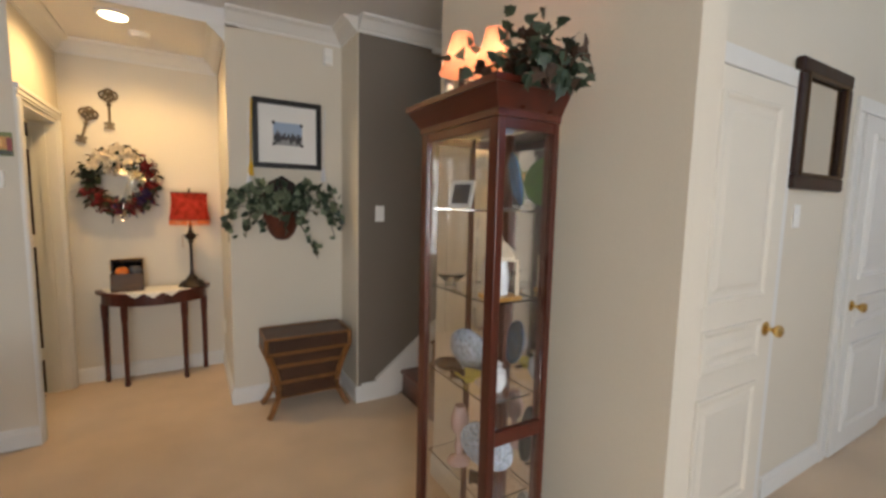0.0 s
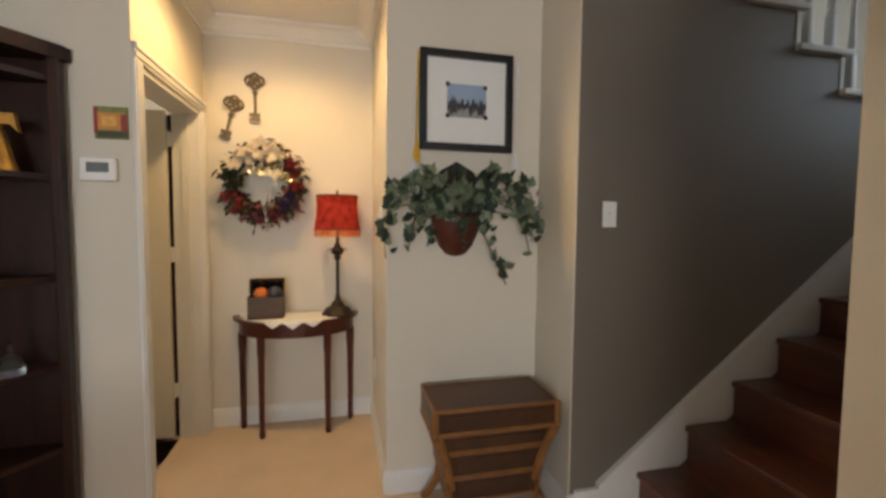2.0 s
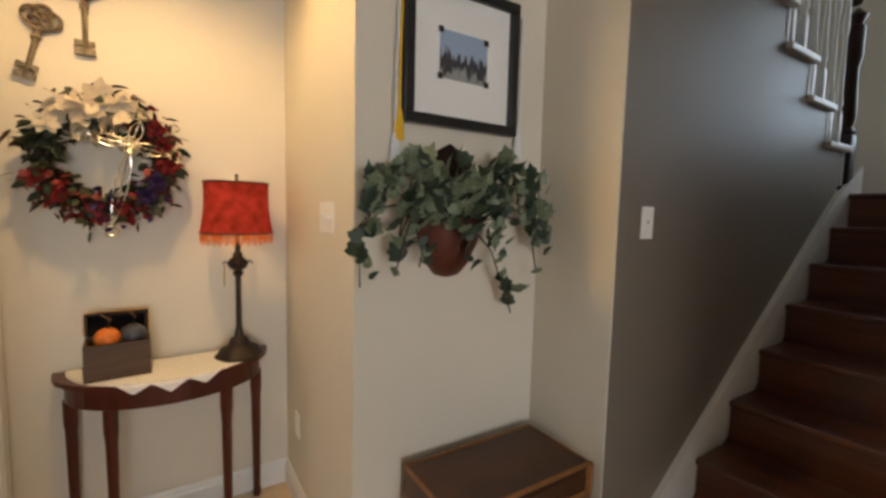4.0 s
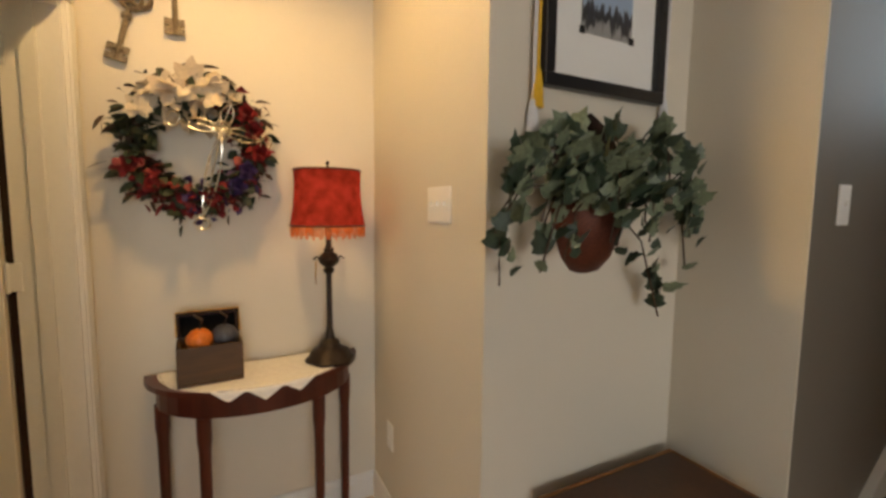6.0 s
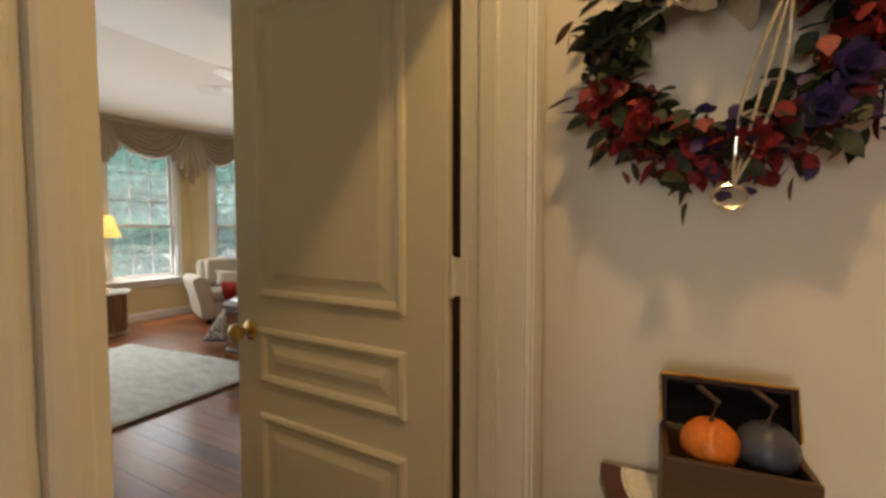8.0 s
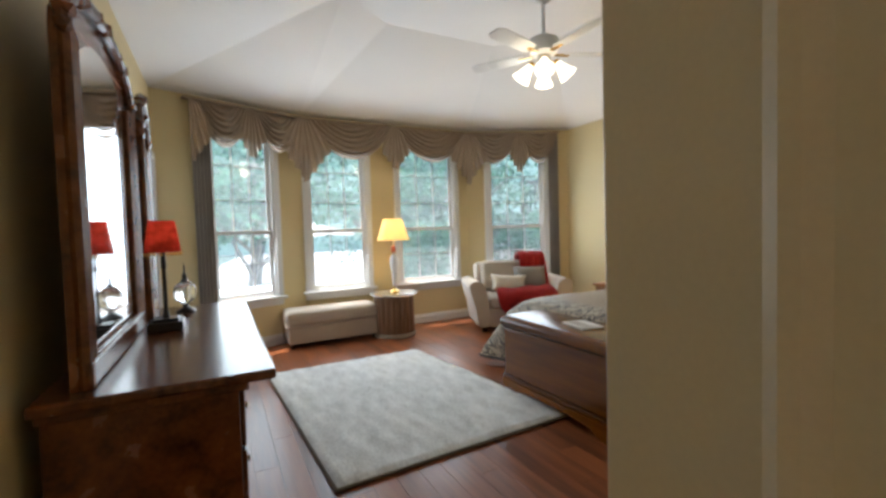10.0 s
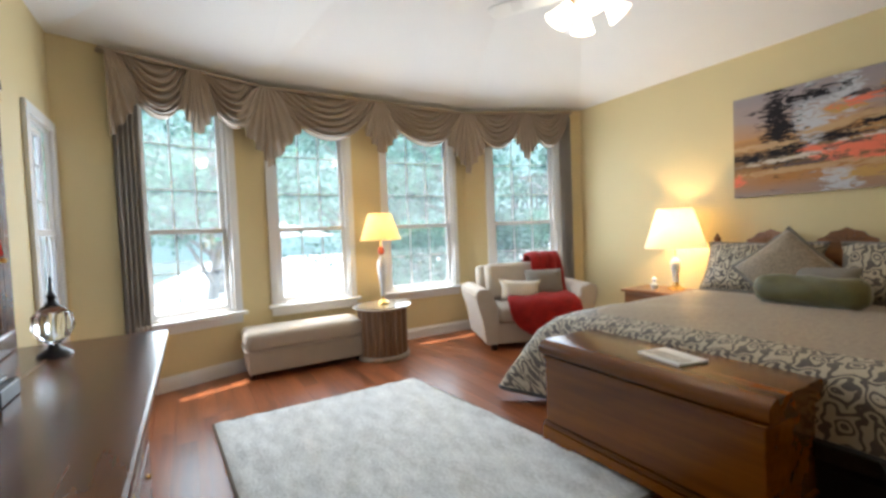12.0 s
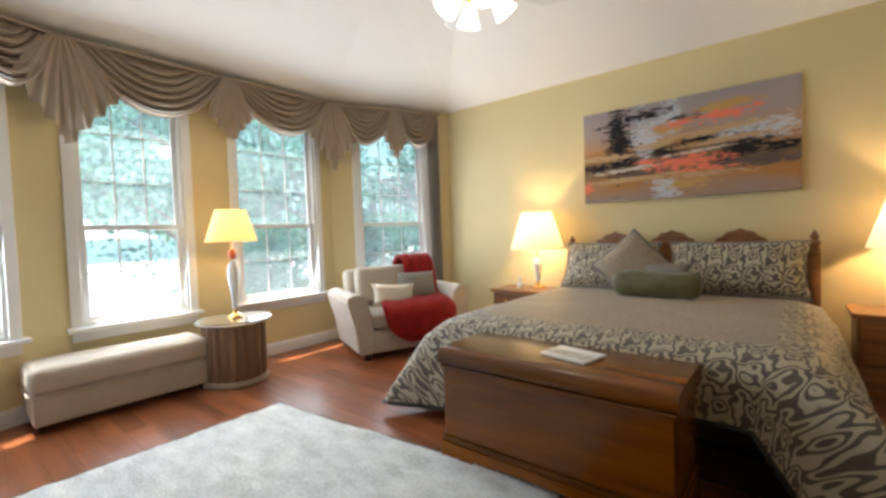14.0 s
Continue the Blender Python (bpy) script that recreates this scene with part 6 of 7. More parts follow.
def mirror_panel(x0, x1, y, z0, zs, zc, name, label, cat, rz=0):
    """A framed mirror with a carved arched top, foot on the dresser."""
    w = x1 - x0
    m = thing(name, label, cat, (x0 + x1) / 2, y, z0, rz)
    h = zs - z0
    arch = [(w / 2 * math.cos(a), h + (zc - zs) * math.sin(a)) for a in [math.pi * i / 14 for i in range(15)]]
    out = [(-w / 2, 0), (w / 2, 0)] + arch
    part("backboard", prism(bmesh.new(), out, -0.022, 0.0, axis=1), DRESSER_WOOD, m)
    k = (w - 0.27) / w
    inn = [(-w / 2 * k, 0.10), (w / 2 * k, 0.10)] + [(x * k, max(0.2, z - 0.12)) for x, z in arch]
    part("mirror_glass", prism(bmesh.new(), inn, 0.001, 0.005, axis=1), MIRROR, m)
    bm = bmesh.new()
    carved_edge(bm, [Vector((x, 0.015, z)) for x, z in arch], 0.022)
    tagged(part("carved_crest", bm, DRESSER_WOOD, m, smooth=True), kind="stuff")
    for s in (-1, 1):
        for o, rr in ((0.022, 0.024), (0.062, 0.020), (0.096, 0.015), (0.122, 0.011)):
            bm = tube(bmesh.new(), [(s * (w / 2 - o), 0.012 + 0.01 * (o < 0.02), 0.0), (s * (w / 2 - o), 0.012 + 0.01 * (o < 0.02), h)], rr, 8)
            part("rail_bead", bm, DRESSER_WOOD, m, smooth=True)
    part("bottom_rail", boxes((-w / 2, 0.002, 0.0, w / 2, 0.035, 0.085), bevel=0.01), DRESSER_WOOD, m)
    return m


mirror_panel(-3.38, -2.30, 4.12, 0.802, 1.88, 2.09, "dresser_mirror", "tall cherry framed mirror with a carved top on the dresser", "mirror")
mirror_panel(-4.00, -3.41, 4.13, 0.802, 1.80, 2.06, "mirror_wing", "narrow side mirror with a carved arched frame", "mirror", 4)


def small_red_lamp():
    l = thing("table_lamp", "slim black lamp with a red beaded shade on the dresser", "lamp", -3.20, 4.26, 0.801)
    part("base", boxes((-0.075, -0.075, 0, 0.075, 0.075, 0.045), (-0.055, -0.055, 0.045, 0.055, 0.055, 0.06), bevel=0.005), BLACK, l)
    part("stem", lathe(bmesh.new(), [(0.018, 0.06), (0.010, 0.10), (0.008, 0.30), (0.012, 0.31), (0.008, 0.40)], 12), BLACK, l, smooth=True)
    ring_shade(l, 0.078, 0.056, 0.385, 0.54, RED_CLOTH, label="red cloth cone shade")
    bm = bmesh.new()
    for i in range(20):
        a = 2 * math.pi * i / 20
        bmesh.ops.create_icosphere(bm, subdivisions=1, radius=0.007, matrix=Matrix.Translation((0.078 * math.cos(a), 0.078 * math.sin(a), 0.374)))
    part("bead_trim", bm, GOLD, l, "gold bead trim")
    bulb("dresser_bulb", (-3.20, 4.26, 0.801 + 0.47), 0.55, WARM, 0.02)


small_red_lamp()
ur = thing("glass_urn", "cut glass urn on a dark foot with a spire lid", "urn", -3.75, 4.31, 0.801)
part("foot", lathe(bmesh.new(), [(0.0, 0), (0.055, 0), (0.05, 0.012), (0.02, 0.03), (0.016, 0.045), (0.0, 0.045)], 18), BLACK, ur, smooth=True)
part("bowl", lathe(bmesh.new(), [(0.016, 0.045), (0.045, 0.07), (0.062, 0.11), (0.058, 0.15), (0.035, 0.18), (0.02, 0.19), (0.0, 0.19)], 24, wobble=lambda a, z: 1 + 0.05 * math.cos(12 * a)), glass("cut_glass", (0.93, 0.95, 0.96), 0.08), ur, smooth=True)
part("spire_lid", lathe(bmesh.new(), [(0.022, 0.191), (0.012, 0.21), (0.016, 0.225), (0.006, 0.24), (0.004, 0.29), (0.0, 0.30)], 12), BLACK, ur, smooth=True)


def cushion(parent, name, w, h, d, material, m, label="", seg=10, point=0.0):
    """A stuffed cushion: thick middle, thin pinched edges."""
    bm = bmesh.new()
    front, back = [], []
    for side, rows in ((1, front), (-1, back)):
        for j in range(seg + 1):
            row = []
            for i in range(seg + 1):
                u, v = 2 * i / seg - 1, 2 * j / seg - 1
                t = max(0.0, (1 - u ** 4) * (1 - v ** 4)) ** 0.6
                pull = 1 - 0.06 * (1 - abs(u * v)) * (abs(u) + abs(v)) / 2
                pull += point * abs(u * v) ** 3
                row.append(bm.verts.new((w / 2 * u * pull, side * d / 2 * t, h / 2 * v * pull)))
            rows.append(row)
        for r, q in zip(rows, rows[1:]):
            for i in range(seg):
                bm.faces.new((r[i], r[i + 1], q[i + 1], q[i]))
    bmesh.ops.remove_doubles(bm, verts=bm.verts, dist=1e-5)
    return part(name, moved(bm, m), material, parent, label, smooth="all")


def soft_box(bm, x0, y0, z0, x1, y1, z1, r=0.04, puff=0.0):
    s = len(bm.verts)
    box(bm, x0, y0, z0, x1, y1, z1, r, 4)
    bm.verts.ensure_lookup_table()
    if puff:
        for v in bm.verts[s:]:
            if v.co.z > z1 - r * 1.2:
                u = (v.co.x - x0) / (x1 - x0) * 2 - 1
                w = (v.co.y - y0) / (y1 - y0) * 2 - 1
                v.co.z += puff * max(0, 1 - u * u) * max(0, 1 - w * w)


# ---- bench ----
ot = thing("ottoman_bench", "long beige upholstered ottoman under the window", "ottoman", -5.815, 5.715, 0)
bm = bmesh.new()
soft_box(bm, -0.205, -0.57, 0.05, 0.205, 0.46, 0.235, 0.012)
part("base", bm, LINEN, ot, smooth=True)
bm = bmesh.new()
soft_box(bm, -0.215, -0.585, 0.237, 0.215, 0.475, 0.41, 0.05)
part("seat_cushion", bm, LINEN, ot, smooth=True)
bm = bmesh.new()
for z in (0.243,):
    tube(bm, [(0.217, -0.58, z), (0.217, 0.47, z)], 0.006, 6)
    tube(bm, [(0.21, -0.587, z), (-0.21, -0.587, z)], 0.006, 6)
part("piping", bm, LINEN, ot)
for x in (-0.15, 0.15):
    for y in (-0.53, 0.42):
        part("foot", boxes((x - 0.02, y - 0.02, 0, x + 0.02, y + 0.02, 0.049)), DARK_WOOD, ot)

# ---- drum table and lamp ----
dt = thing("drum_table", "round wooden drum side table with a glass top", "side table", -5.64, 6.39, 0)
part("plinth", lathe(bmesh.new(), [(0.0, 0), (0.255, 0), (0.265, 0.015), (0.255, 0.045), (0.0, 0.045)], 32), STONE, dt, smooth=True)
NS = 22
for i in range(NS):
    bm = bmesh.new()
    a0, a1 = 2 * math.pi * i / NS, 2 * math.pi * (i + 0.94) / NS
    am = (a0 + a1) / 2
    prism(bm, [(0.20 * math.cos(a0), 0.20 * math.sin(a0)), (0.235 * math.cos(a0), 0.235 * math.sin(a0)), (0.247 * math.cos(am), 0.247 * math.sin(am)), (0.235 * math.cos(a1), 0.235 * math.sin(a1)), (0.20 * math.cos(a1), 0.20 * math.sin(a1))], 0.046, 0.49)
    part("stave", bm, DRUM_WOOD, dt)
part("core", lathe(bmesh.new(), [(0.0, 0.046), (0.199, 0.046), (0.199, 0.49), (0.0, 0.49)], 24), DARK_WOOD, dt)
part("top_rim", lathe(bmesh.new(), [(0.0, 0.491), (0.27, 0.491), (0.285, 0.503), (0.27, 0.515), (0.0, 0.515)], 36), STONE, dt, smooth=True)
g = part("glass_top", lathe(bmesh.new(), [(0.0, 0.517), (0.295, 0.517), (0.298, 0.521), (0.295, 0.525), (0.0, 0.525)], 40), GLASS, dt, smooth=True)
g.visible_shadow = False


def urn_lamp(x, y, z, foot, shade, cloth, power, label, body_material, accent=None):
    """A lit lamp on an urn-shaped body; shade as (z0, z1, r0, r1)."""
    l = thing("table_lamp", label, "lamp", x, y, z)
    h = shade[0] + 0.05
    part("base", lathe(bmesh.new(), [(0.0, 0), (foot, 0), (foot, 0.012), (foot * 0.8, 0.025), (foot * 0.4, 0.04), (foot * 0.3, 0.06), (foot * 0.3, 0.075)], 20), BRASS, l, smooth=True)
    part("urn", lathe(bmesh.new(), [(foot * 0.3, 0.075), (0.030, h * 0.35), (0.045, h * 0.45), (0.05, h * 0.58), (0.03, h * 0.66), (0.015, h * 0.70), (0.0, h * 0.70)], 20), body_material, l, smooth=True)
    if accent:
        part("rose_knot", lathe(bmesh.new(), [(0.0, h * 0.70), (0.03, h * 0.73), (0.036, h * 0.78), (0.02, h * 0.83), (0.0, h * 0.83)], 14), accent, l, smooth=True)
    part("stem", lathe(bmesh.new(), [(0.008, h * 0.70), (0.006, shade[1])], 10), BRASS, l)
    ring_shade(l, shade[2], shade[3], shade[0], shade[1], cloth, label="pale cloth cone shade")
    bulb("shade_bulb", (x, y, z + (shade[0] + shade[1]) / 2), power, WARM, 0.03)
    return l


urn_lamp(-5.62, 6.40, 0.526, 0.06, (0.635, 0.895, 0.20, 0.115), CREAM_CLOTH, 10, "lit table lamp with a yellow shade on the drum table", PORCELAIN, RUSSET)

# ---- armchair ----
ac = thing("armchair", "wide beige upholstered armchair with flared arms", "armchair", -5.31, 7.93, 0, 68)
ac.matrix_basis = pose(-5.29, 7.95, 0, 0, 0, 68) @ Matrix.Diagonal((1.17, 1.0, 1.03, 1.0))
# local: front looks along -y
bm = bmesh.new()
soft_box(bm, -0.36, -0.42, 0.06, 0.36, 0.36, 0.27, 0.02)
part("seat_base", bm, LINEN, ac, smooth=True)
bm = bmesh.new()
soft_box(bm, -0.345, -0.44, 0.275, 0.345, 0.18, 0.42, 0.045, 0.03)
part("seat_cushion", bm, LINEN, ac, smooth=True)
bm = bmesh.new()
soft_box(bm, -0.40, 0.16, 0.27, 0.40, 0.36, 0.80, 0.05)
part("backrest", moved(bm, Matrix.Translation((0, 0.2, 0.3)) @ pose(0, 0, 0, -9) @ Matrix.Translation((0, -0.2, -0.3))), LINEN, ac, smooth=True)
bm = bmesh.new()
soft_box(bm, -0.34, 0.02, 0.43, 0.34, 0.20, 0.82, 0.06)
part("back_cushion", moved(bm, Matrix.Translation((0, 0.1, 0.45)) @ pose(0, 0, 0, -12) @ Matrix.Translation((0, -0.1, -0.45))), LINEN, ac, smooth=True)
for s in (-1, 1):
    prof = [(0.35, 0.06), (0.47, 0.06), (0.50, 0.30), (0.545, 0.48), (0.56, 0.56), (0.53, 0.605), (0.45, 0.61), (0.40, 0.57), (0.375, 0.45), (0.355, 0.30)]
    bm = prism(bmesh.new(), [(s * x, z) for x, z in prof], -0.43, 0.34, axis=1)
    bmesh.ops.bevel(bm, geom=[e for e in bm.edges], offset=0.015, segments=2, affect="EDGES")
    part("arm", bm, LINEN, ac, smooth=True)
    for y in (-0.38, 0.30):
        part("leg", boxes((s * 0.40 - 0.025, y - 0.025, 0, s * 0.40 + 0.025, y + 0.025, 0.059)), DARK_WOOD, ac)
M = ac.matrix_basis


def rest(name, label, cat, w, h, d, m, local, point=0.0):
    t = thing(name, label, cat)
    t.matrix_basis = M @ local
    cushion(t, "cover", w, h, d, m, pose(0, 0, 0), point=point)


rest("throw_pillow", "small cream bone-shaped pillow on the armchair", "pillow", 0.36, 0.21, 0.12, CREAM, pose(-0.10, -0.22, 0.55, -20, 4, 0), 0.14)
rest("throw_pillow", "grey-brown square pillow on the armchair", "pillow", 0.36, 0.30, 0.13, GREY_CUSHION, pose(0.17, -0.10, 0.60, -18, 0, 0), 0.03)
tw = thing("throw_blanket", "dark red knitted throw draped over the armchair", "blanket")
tw.matrix_basis = M
bm = bmesh.new()
path = [(0.36, 0.62), (0.34, 0.845), (0.20, 0.90), (0.06, 0.86), (0.02, 0.76), (-0.03, 0.60), (-0.06, 0.48), (-0.20, 0.475), (-0.36, 0.475), (-0.475, 0.44), (-0.50, 0.33), (-0.485, 0.20), (-0.475, 0.13)]
rows = []
for k, (y, z) in enumerate(path):
    f = k / (len(path) - 1)
    x0 = 0.08 - 0.36 * min(1.0, (f - 0.42) / 0.2) if f > 0.42 else 0.08
    if f > 0.85:
        x0 += (f - 0.85) * 1.6
    x1 = 0.38 if f < 0.9 else 0.34
    rows.append([bm.verts.new((x0 + (x1 - x0) * i / 18, y - 0.012 * math.sin(i * 1.3 + k), z + 0.012 * math.sin(i * 0.9 + k * 1.7) + (0.03 if k in (3, 4, 5) else 0))) for i in range(19)])
for r, t in zip(rows, rows[1:]):
    for i in range(18):
        bm.faces.new((r[i], r[i + 1], t[i + 1], t[i]))
ob = part("knit_cloth", bm, THROW, tw, smooth="all")
so = ob.modifiers.new("thickness", "SOLIDIFY")
so.thickness, so.offset = 0.04, 1
sb = ob.modifiers.new("soft", "SUBSURF")
sb.levels = sb.render_levels = 1

# ---- bed ----
bd_ = thing("bed", "king bed with a carved wooden headboard and turned posts", "bed", -2.82, 7.95, 0)
HB = 0.98
part("headboard", boxes((-0.90, 0.955, 0.25, 0.90, 1.0, 1.0), bevel=0.006), BED_WOOD, bd_)
for cx_ in (-0.50, -0.02, 0.47):
    bm = prism(bmesh.new(), [(cx_ + x, 1.0 + z) for x, z in ((-0.18, 0.0), (-0.17, 0.05), (-0.12, 0.07), (-0.09, 0.105), (-0.04, 0.115), (0, 0.135), (0.04, 0.115), (0.09, 0.105), (0.12, 0.07), (0.17, 0.05), (0.18, 0.0))], 0.962, 0.99, axis=1)
    part("carved_crest", bm, BED_WOOD, bd_, "carved shell crest")
    bm = bmesh.new()
    for a in range(-3, 4):
        tube(bm, [(cx_, 0.958, 1.015), (cx_ + 0.045 * a, 0.958, 1.085 - 0.006 * a * a)], 0.007, 6)
    part("crest_rays", bm, BED_WOOD, bd_)
for s in (-1, 1):
    bm = bmesh.new()
    box(bm, s * 0.92 - 0.035, 0.94, 0, s * 0.92 + 0.035, 1.01, 0.95, 0.006)
    lathe(bm, [(0.035, 0.95), (0.042, 0.96), (0.026, 0.98), (0.040, 1.01), (0.022, 1.04), (0.030, 1.06), (0.012, 1.09), (0.0, 1.115)], 14, s * 0.92, 0.975)
    part("post", bm, BED_WOOD, bd_, smooth=True)
# mattress and skirt colours are darkened to stand for shade behind the chest
part("mattress", boxes((-0.93, -0.96, 0.18, 0.93, 0.95, 0.56), bevel=0.04), mat("shade_dark_mattress", (0.06, 0.045, 0.035), 0.9, vary=0.2, scale=12, spec=0.1), bd_)
part("bed_skirt", boxes((-0.92, -0.99, 0.02, 0.92, 0.94, 0.179)), mat("shade_dark_skirt", (0.030, 0.022, 0.018), 0.9, vary=0.2, scale=12, spec=0.1), bd_, "bed skirt coloured dark brown for the shade behind the chest")

cf = thing("comforter", "taupe comforter with a scrolled damask border spread over the bed", "comforter", -2.84, 7.85, 0)


def rrect(hx, y0, y1, r, n=10):
    pts = []
    for cx_, cy_, a0 in ((hx - r, y0 + r, -90), (hx - r, y1 - r, 0), (-hx + r, y1 - r, 90), (-hx + r, y0 + r, 180)):
        for i in range(n + 1):
            a = radians(a0 + 90 * i / n)
            pts.append(Vector((cx_ + r * math.cos(a), cy_ + r * math.sin(a), 0)))
    out = []
    for a, b in zip(pts, pts[1:] + pts[:1]):
        k = max(1, int((b - a).length / 0.05))
        out += [a.lerp(b, i / k) for i in range(k)]
    return out


base = rrect(0.97, -0.98, 0.80, 0.12)
centre = Vector((0, 0.0, 0))
levels = [(0.0, 0.0, 0.665), (0.35, 0, 0.66), (0.62, 0, 0.652), (0.80, 0, 0.642), (0.92, 0, 0.625), (1.0, 0.0, 0.59), (1.0, 0.045, 0.50), (1.0, 0.075, 0.38), (1.0, 0.105, 0.26), (1.0, 0.13, 0.16), (1.0, 0.145, 0.075)]
rings, drops = [], []
for k, (f, o, z) in enumerate(levels):
    ring = []
    drops.append([])
    for i, p in enumerate(base):
        q = p * f if k < 6 else p.copy()
        corner = max(0.0, min(1.0, (abs(p.x) - 0.72) / 0.25)) * max(0.0, min(1.0, (-p.y - 0.72) / 0.26))
        nrm = Vector((1 if p.x > 0 else -1, 0, 0)) if abs(p.x) > 0.96 else Vector((0, 1 if p.y > 0 else -1, 0))
        if corner > 0:
            nrm = Vector((1 if p.x > 0 else -1, -0.75, 0)).normalized()
        out = 0 if k < 6 else o * (1 + 0.45 * math.sin(i * 0.55) + (2.8 if p.x > 0 else 1.9) * corner)
        if nrm.y < -0.9:
            out = min(out, 0.02)
        if p.y > 0.7:
            out = 0
        q = q + nrm * out
        # front hem held up so that the shade-dark skirt shows below
        low = max(z, 0.34 - 0.002 * (k - 6)) if nrm.y < -0.9 and k > 5 else z
        h = low + (0.012 * noise.noise(Vector((q.x * 3, q.y * 3, 2))) if k < 6 else 0)
        ring.append((q.x, q.y, h))
        flat = p * f + nrm * (0.59 - low + 0.75 * out if k > 5 else 0.0)
        drops[-1].append((flat.x, flat.y))
    rings.append(ring)


def ring_mesh(rs, flats):
    """Nested rings joined into a cloth, with its flat pattern as texture coordinates."""
    bm = bmesh.new()
    uv = bm.loops.layers.uv.new("cloth")
    vv = [[bm.verts.new(p) for p in r] for r in rs]
    m_ = len(vv[0])
    for k, (a, b) in enumerate(zip(vv, vv[1:])):
        for i in range(m_):
            j = (i + 1) % m_
            f = bm.faces.new((a[i], a[j], b[j], b[i]))
            for lp, c in zip(f.loops, (flats[k][i], flats[k][j], flats[k + 1][j], flats[k + 1][i])):
                lp[uv].uv = c
    bmesh.ops.remove_doubles(bm, verts=bm.verts, dist=1e-5)
    return bm


part("plain_field", ring_mesh(rings[:4], drops[:4]), DAMASK_FIELD, cf, "taupe woven field", smooth="all")
part("scroll_border", ring_mesh(rings[3:], drops[3:]), DAMASK, cf, "cream and charcoal scroll border", smooth="all")
hem = [Vector(p) for p in rings[-1]]
part("fringe_hem", tube(bmesh.new(), hem + hem[:1], 0.014, 6), BLACK, cf, "dark fringed hem")


def pillow(x, y, z, w, h, d, m, tilt, label, lean=0, group="pillows on the bed", rz=0, edge=None):
    p = thing("bed_pillow", label, "pillow", x, y, z, rz, group=group)
    mm = Matrix.Translation((0, 0, h / 2 * math.cos(radians(tilt)) if not lean else h * 0.52)) @ pose(0, 0, 0, -tilt, lean, 0)
    cushion(p, "cover", w, h, d, m, mm, seg=12, point=0.06)
    if edge:
        k = [Vector((u * w / 2 * 1.01, 0, v * h / 2 * 1.01)) for u, v in ((-1, -1), (-0.5, -0.96), (0, -0.94), (0.5, -0.96), (1, -1), (0.95, -0.5), (0.94, 0), (0.95, 0.5), (1, 1), (0.5, 0.96), (0, 0.94), (-0.5, 0.96), (-1, 1), (-0.95, 0.5), (-0.94, 0), (-0.95, -0.5), (-1, -1))]
        part("piping", moved(tube(bmesh.new(), k, 0.016, 6), mm), edge, p, "dark piping")


pillow(-3.30, 8.66, 0.64, 0.80, 0.42, 0.20, DAMASK_PILLOW, 24, "damask sham pillow with dark piping", edge=GREY_CUSHION)
pillow(-2.37, 8.66, 0.64, 0.86, 0.42, 0.20, DAMASK_PILLOW, 24, "wide damask sham pillow with dark piping", edge=GREY_CUSHION)
pillow(-3.02, 8.40, 0.62, 0.44, 0.44, 0.17, DAMASK_PLAIN, 26, "taupe square pillow set on its corner", lean=45, edge=GREY_CUSHION)
pillow(-2.80, 8.36, 0.64, 0.36, 0.26, 0.14, GREY_CUSHION, 22, "small grey-brown pillow before the shams")
bo = thing("bolster", "olive green satin bolster pillow on the bed", "pillow", -2.79, 8.12, 0.655)
bm = moved(lathe(bmesh.new(), [(0.0, -0.29), (0.06, -0.285), (0.088, -0.25)] + [(0.095, -0.22 + 0.04 * k) for k in range(12)] + [(0.088, 0.25), (0.06, 0.285), (0.0, 0.29)], 28, wobble=lambda a, z: 1 + 0.05 * math.sin(3 * a + 14 * z) + 0.04 * math.sin(5 * a - 33 * z)), Matrix.Translation((0, 0, 0.095)) @ pose(0, 0, 0, 0, 90, 0))
part("cover", bm, OLIVE, bo, smooth="all")

# ---- blanket chest and magazine ----
ch = thing("blanket_chest", "polished walnut blanket chest at the foot of the bed", "chest", -2.87, 6.655, 0)
LIDP = [(-0.205, 0.500), (0.212, 0.500), (0.218, 0.515), (0.218, 0.565), (0.205, 0.580), (0.18, 0.585), (-0.17, 0.585), (-0.205, 0.580), (-0.226, 0.566), (-0.234, 0.545), (-0.234, 0.522), (-0.228, 0.510)]
part("lid", prism(bmesh.new(), LIDP, -0.555, 0.555, axis=0), CHEST_WOOD, ch, smooth=True)
part("lid_bead", boxes((-0.545, -0.224, 0.484, 0.545, 0.21, 0.499), bevel=0.005), CHEST_WOOD, ch)
part("body", boxes((-0.535, -0.212, 0.135, 0.535, 0.205, 0.483), bevel=0.006), CHEST_WOOD, ch)
part("base_moulding", boxes((-0.548, -0.226, 0.105, 0.548, 0.21, 0.134), bevel=0.010), CHEST_WOOD, ch)
bm = prism(bmesh.new(), [(-0.55, 0), (-0.40, 0), (-0.385, 0.018), (-0.36, 0.026), (-0.345, 0.045), (-0.15, 0.058), (0.15, 0.058), (0.345, 0.045), (0.36, 0.026), (0.385, 0.018), (0.40, 0), (0.55, 0), (0.55, 0.104), (-0.55, 0.104)], -0.230, -0.205, axis=1)
part("shaped_plinth", bm, CHEST_WOOD, ch)
for s in (-1, 1):
    part("side_plinth", boxes((s * 0.538 - 0.012, -0.204, 0, s * 0.538 + 0.012, 0.205, 0.104)), CHEST_WOOD, ch)
mg = thing("magazine", "folded magazine lying on the blanket chest", "magazine", -2.80, 6.66, 0.586, -12)
part("page_block", boxes((-0.12, -0.085, 0, 0.12, 0.085, 0.012), bevel=0.002), PAPER, mg)
